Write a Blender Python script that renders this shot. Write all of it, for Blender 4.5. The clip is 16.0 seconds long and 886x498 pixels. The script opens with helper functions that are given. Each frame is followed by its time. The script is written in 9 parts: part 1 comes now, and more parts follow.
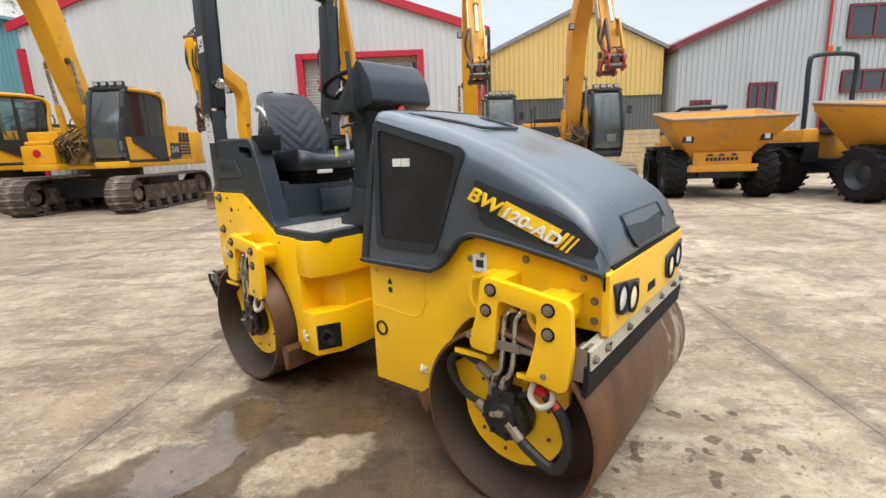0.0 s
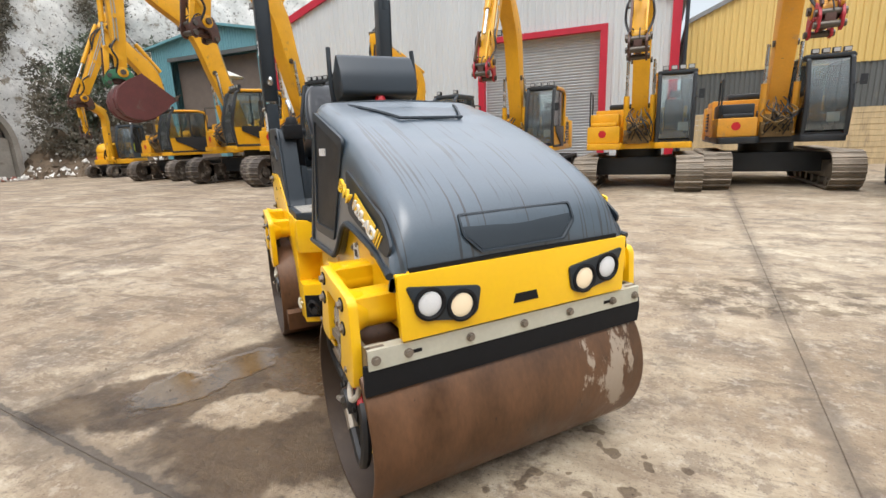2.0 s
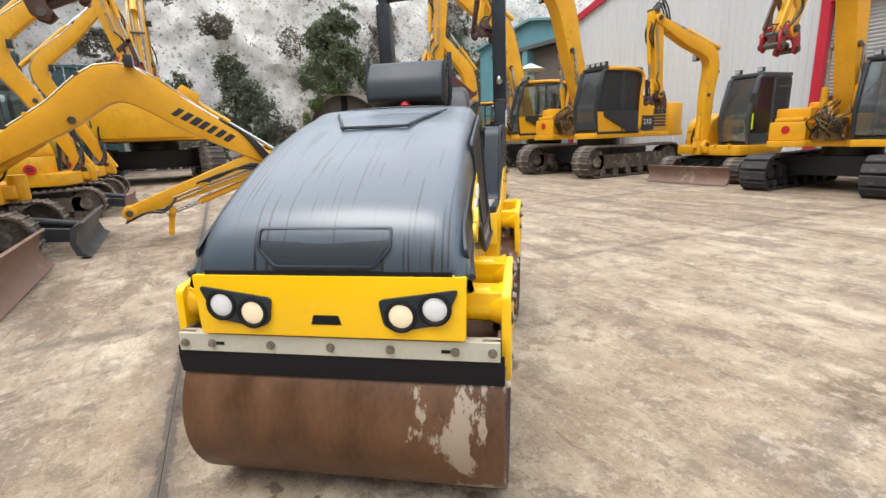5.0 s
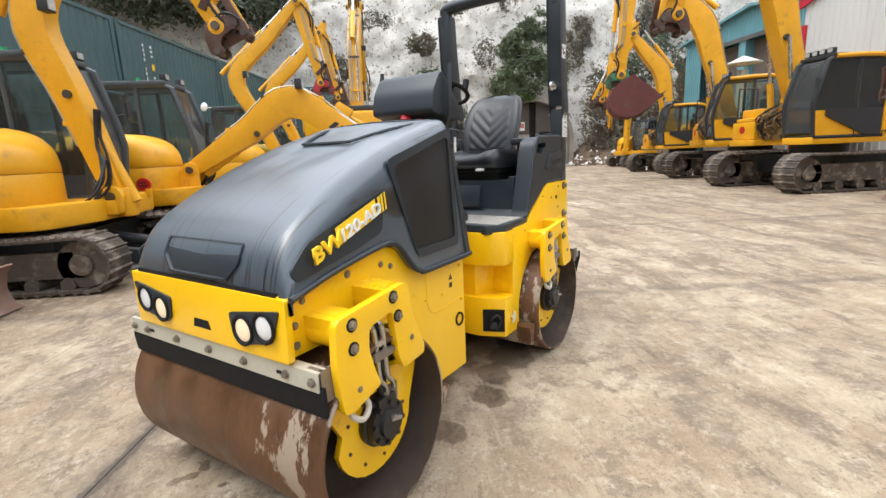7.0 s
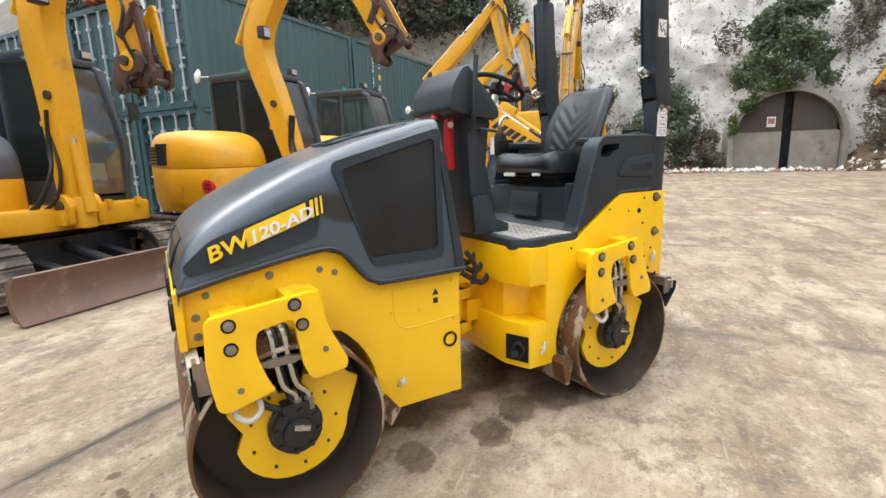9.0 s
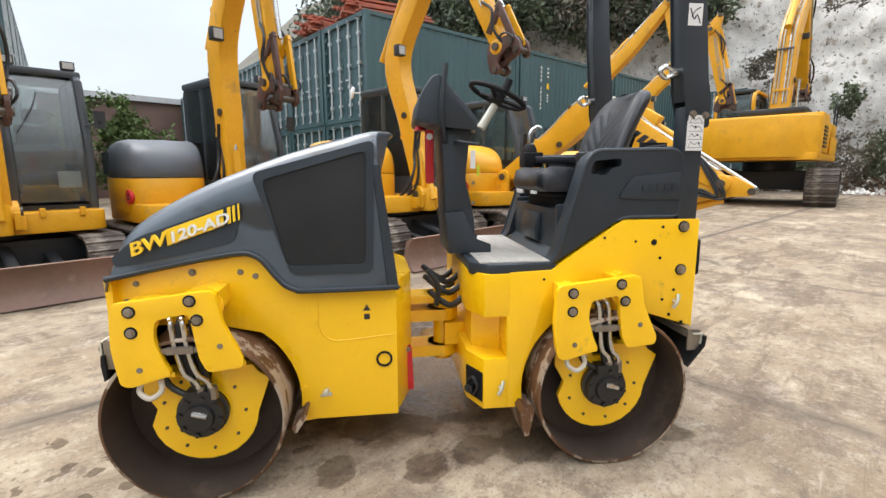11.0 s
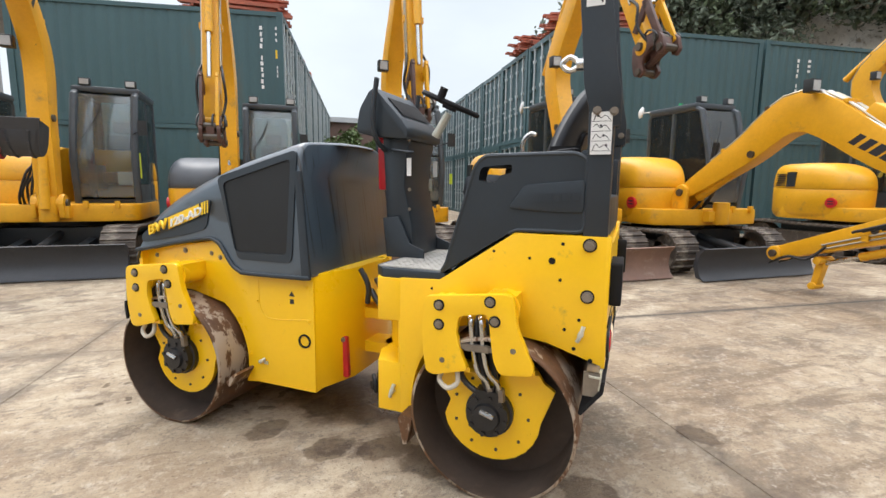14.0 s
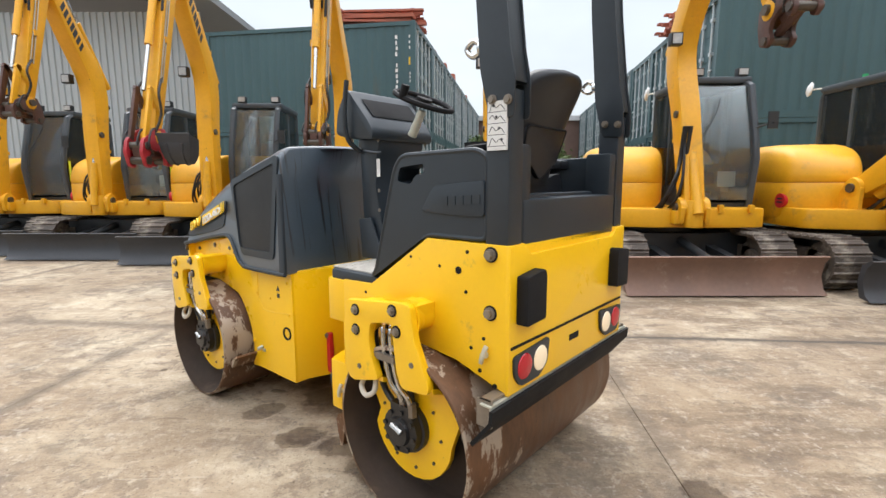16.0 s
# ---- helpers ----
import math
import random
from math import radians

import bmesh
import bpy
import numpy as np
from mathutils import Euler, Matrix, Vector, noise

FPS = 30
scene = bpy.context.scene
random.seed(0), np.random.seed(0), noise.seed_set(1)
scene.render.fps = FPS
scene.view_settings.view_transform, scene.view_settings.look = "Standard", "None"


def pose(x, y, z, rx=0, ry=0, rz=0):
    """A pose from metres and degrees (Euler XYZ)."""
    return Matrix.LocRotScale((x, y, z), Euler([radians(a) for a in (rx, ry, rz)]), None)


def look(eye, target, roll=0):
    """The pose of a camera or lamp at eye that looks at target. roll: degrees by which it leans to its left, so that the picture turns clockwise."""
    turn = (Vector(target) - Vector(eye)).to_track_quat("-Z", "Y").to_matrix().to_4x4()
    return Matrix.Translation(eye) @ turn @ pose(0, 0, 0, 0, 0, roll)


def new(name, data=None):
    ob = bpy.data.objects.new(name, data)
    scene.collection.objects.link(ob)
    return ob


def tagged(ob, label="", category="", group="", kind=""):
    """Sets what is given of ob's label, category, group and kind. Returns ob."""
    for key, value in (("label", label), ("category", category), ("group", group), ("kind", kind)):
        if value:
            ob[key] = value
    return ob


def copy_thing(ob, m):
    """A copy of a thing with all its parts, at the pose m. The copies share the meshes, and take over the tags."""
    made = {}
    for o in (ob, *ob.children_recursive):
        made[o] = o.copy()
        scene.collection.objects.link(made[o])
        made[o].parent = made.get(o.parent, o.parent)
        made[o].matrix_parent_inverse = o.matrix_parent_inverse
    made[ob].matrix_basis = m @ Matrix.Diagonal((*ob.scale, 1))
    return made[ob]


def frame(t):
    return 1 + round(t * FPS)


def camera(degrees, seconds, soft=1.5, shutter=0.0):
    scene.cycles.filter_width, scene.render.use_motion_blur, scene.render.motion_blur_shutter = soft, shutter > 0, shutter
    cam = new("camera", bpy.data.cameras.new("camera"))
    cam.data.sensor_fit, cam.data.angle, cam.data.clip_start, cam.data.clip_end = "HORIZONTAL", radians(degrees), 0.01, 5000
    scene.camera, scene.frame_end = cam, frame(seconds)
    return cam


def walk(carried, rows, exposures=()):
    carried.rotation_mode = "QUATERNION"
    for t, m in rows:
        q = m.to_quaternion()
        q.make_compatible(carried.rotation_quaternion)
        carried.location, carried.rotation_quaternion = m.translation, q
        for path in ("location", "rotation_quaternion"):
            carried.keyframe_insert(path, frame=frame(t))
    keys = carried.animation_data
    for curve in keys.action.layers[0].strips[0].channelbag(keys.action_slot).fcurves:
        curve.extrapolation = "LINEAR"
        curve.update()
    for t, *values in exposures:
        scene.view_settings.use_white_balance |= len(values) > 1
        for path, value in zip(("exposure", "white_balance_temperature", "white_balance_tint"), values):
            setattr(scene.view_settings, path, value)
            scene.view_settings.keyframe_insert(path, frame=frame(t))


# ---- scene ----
cam = camera(86.3, 16.0)
METRES, EYE, TILT, LEAN, TURN = 8.881, 1.35, 0.0, 0.0, 0.0
ROWS = [
    (0.0, 0.0, 0.0, 0.0, -0.46, -11.91, 2.17),
    (0.5, 0.0377, 0.0021, 0.0009, 4.97, -11.85, 2.28),
    (1.0, 0.0686, 0.0113, -0.0015, 11.09, -12.13, 2.24),
    (1.5, 0.0996, 0.0209, 0.0006, 17.4, -12.55, 2.19),
    (2.0, 0.1375, 0.0284, -0.0014, 23.58, -13.06, 2.23),
    (2.5, 0.1642, 0.041, -0.0004, 30.12, -13.47, 2.11),
    (3.0, 0.187, 0.066, 0.0004, 36.77, -13.67, 1.92),
    (3.5, 0.2136, 0.0866, -0.002, 43.03, -13.7, 1.73),
    (4.0, 0.2416, 0.1087, 0.0013, 48.94, -13.58, 1.81),
    (4.5, 0.2555, 0.1369, -0.0004, 54.74, -13.42, 1.97),
    (5.0, 0.2658, 0.1626, 0.0027, 60.45, -13.17, 2.12),
    (7.5, 0.2934, 0.3207, 0.0027, 90.25, -11.32, 2.35),
    (8.0, 0.28, 0.3488, 0.0, 97.04, -11.15, 2.32),
    (8.5, 0.2671, 0.3722, 0.0014, 103.67, -10.96, 2.03),
    (9.0, 0.254, 0.4036, 0.0004, 109.88, -10.78, 1.7),
    (9.5, 0.2386, 0.4259, -0.0001, 115.91, -10.6, 1.12),
    (10.0, 0.218, 0.4481, 0.001, 121.81, -10.29, 0.7),
    (12.5, 0.1179, 0.5696, -0.0014, 146.32, -7.98, -0.2),
    (13.0, 0.0932, 0.5812, -0.003, 151.16, -7.76, -0.35),
    (13.5, 0.0661, 0.5876, -0.0012, 156.22, -7.64, -0.57),
    (14.0, 0.0388, 0.6007, -0.0029, 161.22, -7.69, -0.66),
    (14.5, 0.0106, 0.611, -0.0011, 166.18, -7.81, -0.5),
    (15.0, -0.0164, 0.6056, -0.0022, 171.07, -7.99, -0.22),
    (15.5, -0.0401, 0.6025, -0.001, 175.8, -8.14, -0.06),
    (16.0, -0.0705, 0.6061, -0.0005, 180.4, -8.14, 0.12),
]
walk(cam, [(t, pose(0, 0, EYE, TILT, LEAN, TURN) @ pose(METRES * x, METRES * y, METRES * z, 90 + pitch, roll, yaw)) for t, x, y, z, yaw, pitch, roll in ROWS], [(0.0, 0.28), (2.0, 0.24), (4.0, 0.29), (5.0, 0.31), (7.5, 0.42), (10.0, 0.44), (12.5, 0.35), (14.0, 0.37), (16.0, 0.40)])

# ---- world, sun and sky: a bright overcast day ----
world = bpy.data.worlds.new("overcast_sky")
scene.world = world
world.use_nodes = True
wn, wl = world.node_tree.nodes, world.node_tree.links
wn.clear()
sky = wn.new("ShaderNodeTexSky")
sky.sky_type, sky.sun_disc = "NISHITA", False
sky.sun_elevation, sky.sun_rotation = radians(52), radians(160)
sky_bg = wn.new("ShaderNodeBackground")
sky_bg.inputs["Strength"].default_value = 0.1
wl.new(sky.outputs[0], sky_bg.inputs["Color"])
w_tex = wn.new("ShaderNodeTexCoord")
w_sep = wn.new("ShaderNodeSeparateXYZ")
wl.new(w_tex.outputs["Generated"], w_sep.inputs[0])
w_ramp = wn.new("ShaderNodeValToRGB")
w_ramp.color_ramp.elements[0].position, w_ramp.color_ramp.elements[0].color = 0.0, (0.305, 0.328, 0.345, 1)
w_ramp.color_ramp.elements[1].position, w_ramp.color_ramp.elements[1].color = 0.95, (1.1, 1.12, 1.19, 1)
for at, shade in ((0.44, (0.315, 0.345, 0.37, 1)), (0.62, (0.85, 0.89, 0.965, 1))):
    e = w_ramp.color_ramp.elements.new(at)
    e.color = shade
wl.new(w_sep.outputs["Z"], w_ramp.inputs[0])
w_noise = wn.new("ShaderNodeTexNoise")
w_noise.inputs["Scale"].default_value, w_noise.inputs["Detail"].default_value = 2.2, 5
w_map = wn.new("ShaderNodeMapping")
w_map.inputs["Scale"].default_value = (1, 1, 2.5)
wl.new(w_tex.outputs["Generated"], w_map.inputs[0])
wl.new(w_map.outputs[0], w_noise.inputs["Vector"])
w_cl = wn.new("ShaderNodeMapRange")
w_cl.inputs["From Min"].default_value, w_cl.inputs["From Max"].default_value = 0.3, 0.7
w_cl.inputs["To Min"].default_value, w_cl.inputs["To Max"].default_value = 0.9, 1.08
wl.new(w_noise.outputs[0], w_cl.inputs[0])
w_mul = wn.new("ShaderNodeMixRGB")
w_mul.blend_type = "MULTIPLY"
w_mul.inputs[0].default_value = 1
wl.new(w_ramp.outputs[0], w_mul.inputs[1])
wl.new(w_cl.outputs[0], w_mul.inputs[2])
cloud_bg = wn.new("ShaderNodeBackground")
cloud_bg.inputs["Strength"].default_value = 2.3
wl.new(w_mul.outputs[0], cloud_bg.inputs["Color"])
w_mix = wn.new("ShaderNodeMixShader")
w_mix.inputs[0].default_value = 0.9
wl.new(sky_bg.outputs[0], w_mix.inputs[1])
wl.new(cloud_bg.outputs[0], w_mix.inputs[2])
w_out = wn.new("ShaderNodeOutputWorld")
wl.new(w_mix.outputs[0], w_out.inputs[0])
sun = new("sun", bpy.data.lights.new("sun", "SUN"))
sun.data.energy, sun.data.angle, sun.data.color = 1.5, radians(30), (1.0, 0.97, 0.92)
sun.matrix_world = look((0, 0, 30), (-4, 14, 0))

# ---- geometry helpers ----
def box(bm, x0, x1, y0, y1, z0, z1):
    vs = [bm.verts.new((x, y, z)) for z in (z0, z1) for y in (y0, y1) for x in (x0, x1)]
    for f in ((0, 2, 3, 1), (4, 5, 7, 6), (0, 1, 5, 4), (2, 6, 7, 3), (0, 4, 6, 2), (1, 3, 7, 5)):
        bm.faces.new([vs[i] for i in f])
    return vs


def prism(bm, pts, axis, a, b):
    """A closed outline drawn out along an axis: pts are (x, z) for y, (y, z) for x, (x, y) for z."""
    def at(p, c):
        return {"y": (p[0], c, p[1]), "x": (c, p[0], p[1]), "z": (p[0], p[1], c)}[axis]
    lo, hi = [bm.verts.new(at(p, a)) for p in pts], [bm.verts.new(at(p, b)) for p in pts]
    bm.faces.new(lo)
    bm.faces.new(hi[::-1])
    n = len(pts)
    for i in range(n):
        bm.faces.new((lo[i], hi[i], hi[(i + 1) % n], lo[(i + 1) % n]))
    return lo + hi


def loft(bm, rings, caps=True, closed=True):
    vs = [[bm.verts.new(p) for p in r] for r in rings]
    n = len(rings[0])
    for r, q in zip(vs, vs[1:]):
        for i in range(n if closed else n - 1):
            bm.faces.new((r[i], r[(i + 1) % n], q[(i + 1) % n], q[i]))
    if caps:
        bm.faces.new(vs[0][::-1])
        bm.faces.new(vs[-1])
    return vs


def cyl(bm, p0, p1, r0, r1=None, seg=16, caps=True):
    p0, p1 = Vector(p0), Vector(p1)
    q = (p1 - p0).to_track_quat("Z", "Y")
    r1 = r0 if r1 is None else r1
    rings = []
    for p, r in ((p0, r0), (p1, r1)):
        rings.append([p + q @ Vector((r * math.cos(6.28318 * k / seg), r * math.sin(6.28318 * k / seg), 0)) for k in range(seg)])
    loft(bm, rings, caps)


def lathe(bm, prof, axis_point, axis, seg=32):
    """A turned form: prof of (along, radius) round the axis through the point."""
    q = Vector(axis).to_track_quat("Z", "Y")
    o = Vector(axis_point)
    rings = [[o + q @ Vector((r * math.cos(6.28318 * k / seg), r * math.sin(6.28318 * k / seg), a)) for k in range(seg)] for a, r in prof]
    loft(bm, rings, caps=False)


def smooth_path(pts, n=6):
    """A Catmull-Rom line through the points."""
    pts = [Vector(p) for p in pts]
    out = []
    for i in range(len(pts) - 1):
        p0, p1, p2, p3 = pts[max(i - 1, 0)], pts[i], pts[i + 1], pts[min(i + 2, len(pts) - 1)]
        for k in range(n):
            t = k / n
            out.append(0.5 * (2 * p1 + (p2 - p0) * t + (2 * p0 - 5 * p1 + 4 * p2 - p3) * t * t + (3 * p1 - p0 - 3 * p2 + p3) * t ** 3))
    return out + [pts[-1]]


def tube(bm, pts, r, seg=8, n=5, caps=True):
    path = smooth_path(pts, n) if n > 1 else [Vector(p) for p in pts]
    rings, up = [], None
    for i, p in enumerate(path):
        d = (path[min(i + 1, len(path) - 1)] - path[max(i - 1, 0)]).normalized()
        if up is None:
            up = Vector((0, 0, 1)) if abs(d.z) < 0.9 else Vector((1, 0, 0))
        side = d.cross(up).normalized()
        up = side.cross(d).normalized()
        rings.append([p + r * (math.cos(6.28318 * k / seg) * side + math.sin(6.28318 * k / seg) * up) for k in range(seg)])
    loft(bm, rings, caps)


def beam(bm, path, width, y=0.0):
    """A box girder in the x-z plane: path of (x, z, depth)."""
    rings = []
    for i, (x, z, h) in enumerate(path):
        a, b = path[max(i - 1, 0)], path[min(i + 1, len(path) - 1)]
        d = Vector((b[0] - a[0], 0, b[1] - a[1])).normalized()
        nrm = Vector((-d.z, 0, d.x))
        p = Vector((x, y, z))
        w = Vector((0, width / 2, 0))
        rings.append([p + nrm * h / 2 - w, p + nrm * h / 2 + w, p - nrm * h / 2 + w, p - nrm * h / 2 - w])
    loft(bm, rings)


def rounded(pts, r, n=4):
    """The outline with its corners rounded."""
    out = []
    m = len(pts)
    for i in range(m):
        p, a, b = Vector(pts[i]), Vector(pts[i - 1]), Vector(pts[(i + 1) % m])
        k = min(r, (a - p).length * 0.45, (b - p).length * 0.45)
        s, t = p + (a - p).normalized() * k, p + (b - p).normalized() * k
        for j in range(n + 1):
            u = j / n
            q = s * (1 - u) ** 2 + p * 2 * u * (1 - u) + t * u * u
            out.append((q.x, q.y))
    return out


def arc(cx, cy, r, a0, a1, n=10):
    return [(cx + r * math.cos(radians(a0 + (a1 - a0) * i / n)), cy + r * math.sin(radians(a0 + (a1 - a0) * i / n))) for i in range(n + 1)]


def bevelled(bm, w, seg=2, ang=35):
    bmesh.ops.remove_doubles(bm, verts=bm.verts, dist=1e-5)
    bmesh.ops.recalc_face_normals(bm, faces=bm.faces)
    es = [e for e in bm.edges if len(e.link_faces) == 2 and e.calc_face_angle(0) > radians(ang)]
    if es:
        bmesh.ops.bevel(bm, geom=es, offset=w, segments=seg, profile=0.6, affect="EDGES", clamp_overlap=True)
    return bm


def mesh_of(name, bm, material, sharp=38, bev=0.0, m=None):
    if bev:
        bevelled(bm, bev)
    bmesh.ops.recalc_face_normals(bm, faces=bm.faces)
    if m is not None:
        bm.transform(m)
    for f in bm.faces:
        f.smooth = True
    for e in bm.edges:
        if len(e.link_faces) != 2 or e.calc_face_angle(0) > radians(sharp):
            e.smooth = False
    me = bpy.data.meshes.new(name)
    bm.to_mesh(me)
    bm.free()
    me.materials.append(material)
    return me


def part(name, bm, material, parent, label="", bev=0.0, sharp=38, m=None):
    ob = new(name, mesh_of(name, bm, material, sharp, bev, m))
    ob.parent = parent
    if label:
        ob["label"] = label
    return ob


def thing(name, label, category, m=None, group="", kind=""):
    ob = new(name)
    ob.empty_display_size = 0.2
    if m is not None:
        ob.matrix_world = m
    return tagged(ob, label, category, group, kind)


def solid(name, bm, material, label="", category="", kind="", bev=0.0, group=""):
    return tagged(new(name, mesh_of(name, bm, material, 38, bev)), label, category, group, kind)


def boxes(*bs):
    bm = bmesh.new()
    for b in bs:
        box(bm, *b)
    return bm


def lettering(name, text, size, material, parent, m, label="", depth=0.005, shear=0.0, bold=0.0):
    cu = bpy.data.curves.new(name, "FONT")
    cu.body, cu.size, cu.extrude, cu.shear, cu.offset = text, size, depth, shear, bold
    tmp = bpy.data.objects.new(name, cu)
    scene.collection.objects.link(tmp)
    me = bpy.data.meshes.new_from_object(tmp.evaluated_get(bpy.context.evaluated_depsgraph_get()))
    bpy.data.objects.remove(tmp)
    me.transform(m)
    me.materials.clear()
    me.materials.append(material)
    ob = new(name, me)
    ob.parent = parent
    if label:
        ob["label"] = label
    return ob


# ---- materials ----
def surface(name, colour, rough=0.5, metal=0.0, var=0.12, scale=3.0, grain=40.0, bump=0.15, dirt=None, dirt_amount=0.0,
            dirt_scale=2.5, streak=(1, 1, 1), coat=0.0, coat_rough=0.12, dirt_edge=0.16, lean=None, rough_var=0.12, spec=0.5, piece=0.0, chips=None, chip_amount=0.0, runs=None):
    """A worn surface: broad and fine change of tone, stains of their own colour, fine relief."""
    ma = bpy.data.materials.new(name)
    ma.use_nodes = True
    n, l = ma.node_tree.nodes, ma.node_tree.links
    b = n["Principled BSDF"]
    tc, mp = n.new("ShaderNodeTexCoord"), n.new("ShaderNodeMapping")
    mp.inputs["Scale"].default_value = streak
    l.new(tc.outputs["Object"], mp.inputs[0])
    broad, fine = n.new("ShaderNodeTexNoise"), n.new("ShaderNodeTexNoise")
    for t, s, d in ((broad, scale, 6), (fine, grain, 4)):
        t.inputs["Scale"].default_value, t.inputs["Detail"].default_value, t.inputs["Roughness"].default_value = s, d, 0.62
        l.new(mp.outputs[0], t.inputs["Vector"])
    both = n.new("ShaderNodeMath")
    both.operation = "MULTIPLY_ADD"
    both.inputs[1].default_value = 0.35
    l.new(fine.outputs[0], both.inputs[0])
    l.new(broad.outputs[0], both.inputs[2])
    rng = n.new("ShaderNodeMapRange")
    for k, v in (("From Min", 0.42), ("From Max", 0.92), ("To Min", 1 - var), ("To Max", 1 + var)):
        rng.inputs[k].default_value = v
    l.new(both.outputs[0], rng.inputs[0])
    tone = n.new("ShaderNodeMixRGB")
    tone.blend_type = "MULTIPLY"
    tone.inputs[0].default_value = 1
    tone.inputs[1].default_value = (*colour, 1)
    l.new(rng.outputs[0], tone.inputs[2])
    col = tone.outputs[0]
    if piece:
        oi, pr = n.new("ShaderNodeObjectInfo"), n.new("ShaderNodeMapRange")
        pr.inputs["To Min"].default_value, pr.inputs["To Max"].default_value = 1 - piece, 1 + piece
        l.new(oi.outputs["Random"], pr.inputs[0])
        pm = n.new("ShaderNodeMixRGB")
        pm.blend_type = "MULTIPLY"
        pm.inputs[0].default_value = 1
        l.new(col, pm.inputs[1])
        l.new(pr.outputs[0], pm.inputs[2])
        col = pm.outputs[0]
    for c2, amount, sc, hard in ((dirt, dirt_amount, dirt_scale, dirt_edge), (chips, chip_amount, grain * 0.45, 0.03)):
        if not c2:
            continue
        dn = n.new("ShaderNodeTexNoise")
        dn.inputs["Scale"].default_value, dn.inputs["Detail"].default_value, dn.inputs["Roughness"].default_value = sc, 9, 0.68
        l.new(mp.outputs[0], dn.inputs["Vector"])
        if lean and c2 is dirt:
            # more of it towards one end
            ls, lr, la = n.new("ShaderNodeSeparateXYZ"), n.new("ShaderNodeMapRange"), n.new("ShaderNodeMath")
            l.new(tc.outputs["Object"], ls.inputs[0])
            l.new(ls.outputs["Y"], lr.inputs[0])
            for k_, v_ in (("From Min", lean[0]), ("From Max", lean[1]), ("To Min", 0.0), ("To Max", lean[2])):
                lr.inputs[k_].default_value = v_
            l.new(dn.outputs[0], la.inputs[0])
            l.new(lr.outputs[0], la.inputs[1])
            la.operation = "ADD"
            dn = la
            hard = 0.035
        dr = n.new("ShaderNodeMapRange")
        dr.inputs["From Min"].default_value, dr.inputs["From Max"].default_value = 0.66 - 0.3 * amount, 0.66 - 0.3 * amount + hard
        l.new(dn.outputs[0], dr.inputs[0])
        mx = n.new("ShaderNodeMixRGB")
        mx.inputs[2].default_value = (*c2, 1)
        l.new(dr.outputs[0], mx.inputs[0])
        l.new(col, mx.inputs[1])
        col = mx.outputs[0]
    if runs:
        # thin run marks of rain, along the fall of the surface
        rm, rn, rk = n.new("ShaderNodeMapping"), n.new("ShaderNodeTexNoise"), n.new("ShaderNodeTexNoise")
        rm.inputs["Scale"].default_value = (1.8, 62.0, 1.8)
        l.new(tc.outputs["Object"], rm.inputs[0])
        l.new(rm.outputs[0], rn.inputs["Vector"])
        rn.inputs["Scale"].default_value, rn.inputs["Detail"].default_value = 1.0, 1.5
        l.new(tc.outputs["Object"], rk.inputs["Vector"])
        rk.inputs["Scale"].default_value, rk.inputs["Detail"].default_value = 3.0, 3
        rr1, rr2, rmul, rmx = n.new("ShaderNodeMapRange"), n.new("ShaderNodeMapRange"), n.new("ShaderNodeMath"), n.new("ShaderNodeMixRGB")
        rr1.inputs["From Min"].default_value, rr1.inputs["From Max"].default_value = 0.59, 0.64
        rr2.inputs["From Min"].default_value, rr2.inputs["From Max"].default_value = 0.40, 0.50
        l.new(rn.outputs[0], rr1.inputs[0])
        l.new(rk.outputs[0], rr2.inputs[0])
        rmul.operation = "MULTIPLY"
        l.new(rr1.outputs[0], rmul.inputs[0])
        l.new(rr2.outputs[0], rmul.inputs[1])
        l.new(rmul.outputs[0], rmx.inputs[0])
        l.new(col, rmx.inputs[1])
        rmx.inputs[2].default_value = (*runs, 1)
        col = rmx.outputs[0]
    l.new(col, b.inputs["Base Color"])
    rr = n.new("ShaderNodeMapRange")
    for k, v in (("From Min", 0.3), ("From Max", 0.7), ("To Min", max(rough - rough_var, 0.02)), ("To Max", min(rough + rough_var, 1))):
        rr.inputs[k].default_value = v
    l.new(broad.outputs[0], rr.inputs[0])
    l.new(rr.outputs[0], b.inputs["Roughness"])
    b.inputs["Metallic"].default_value = metal
    b.inputs["Specular IOR Level"].default_value = spec
    b.inputs["Coat Weight"].default_value = coat
    b.inputs["Coat Roughness"].default_value = coat_rough
    if bump:
        bp = n.new("ShaderNodeBump")
        bp.inputs["Strength"].default_value, bp.inputs["Distance"].default_value = bump, 0.01
        l.new(both.outputs[0], bp.inputs["Height"])
        l.new(bp.outputs[0], b.inputs["Normal"])
    return ma


def glowing(name, colour, strength):
    ma = bpy.data.materials.new(name)
    ma.use_nodes = True
    b = ma.node_tree.nodes["Principled BSDF"]
    b.inputs["Base Color"].default_value = (*colour, 1)
    b.inputs["Emission Color"].default_value = (*colour, 1)
    b.inputs["Emission Strength"].default_value = strength
    b.inputs["Roughness"].default_value = 0.2
    return ma


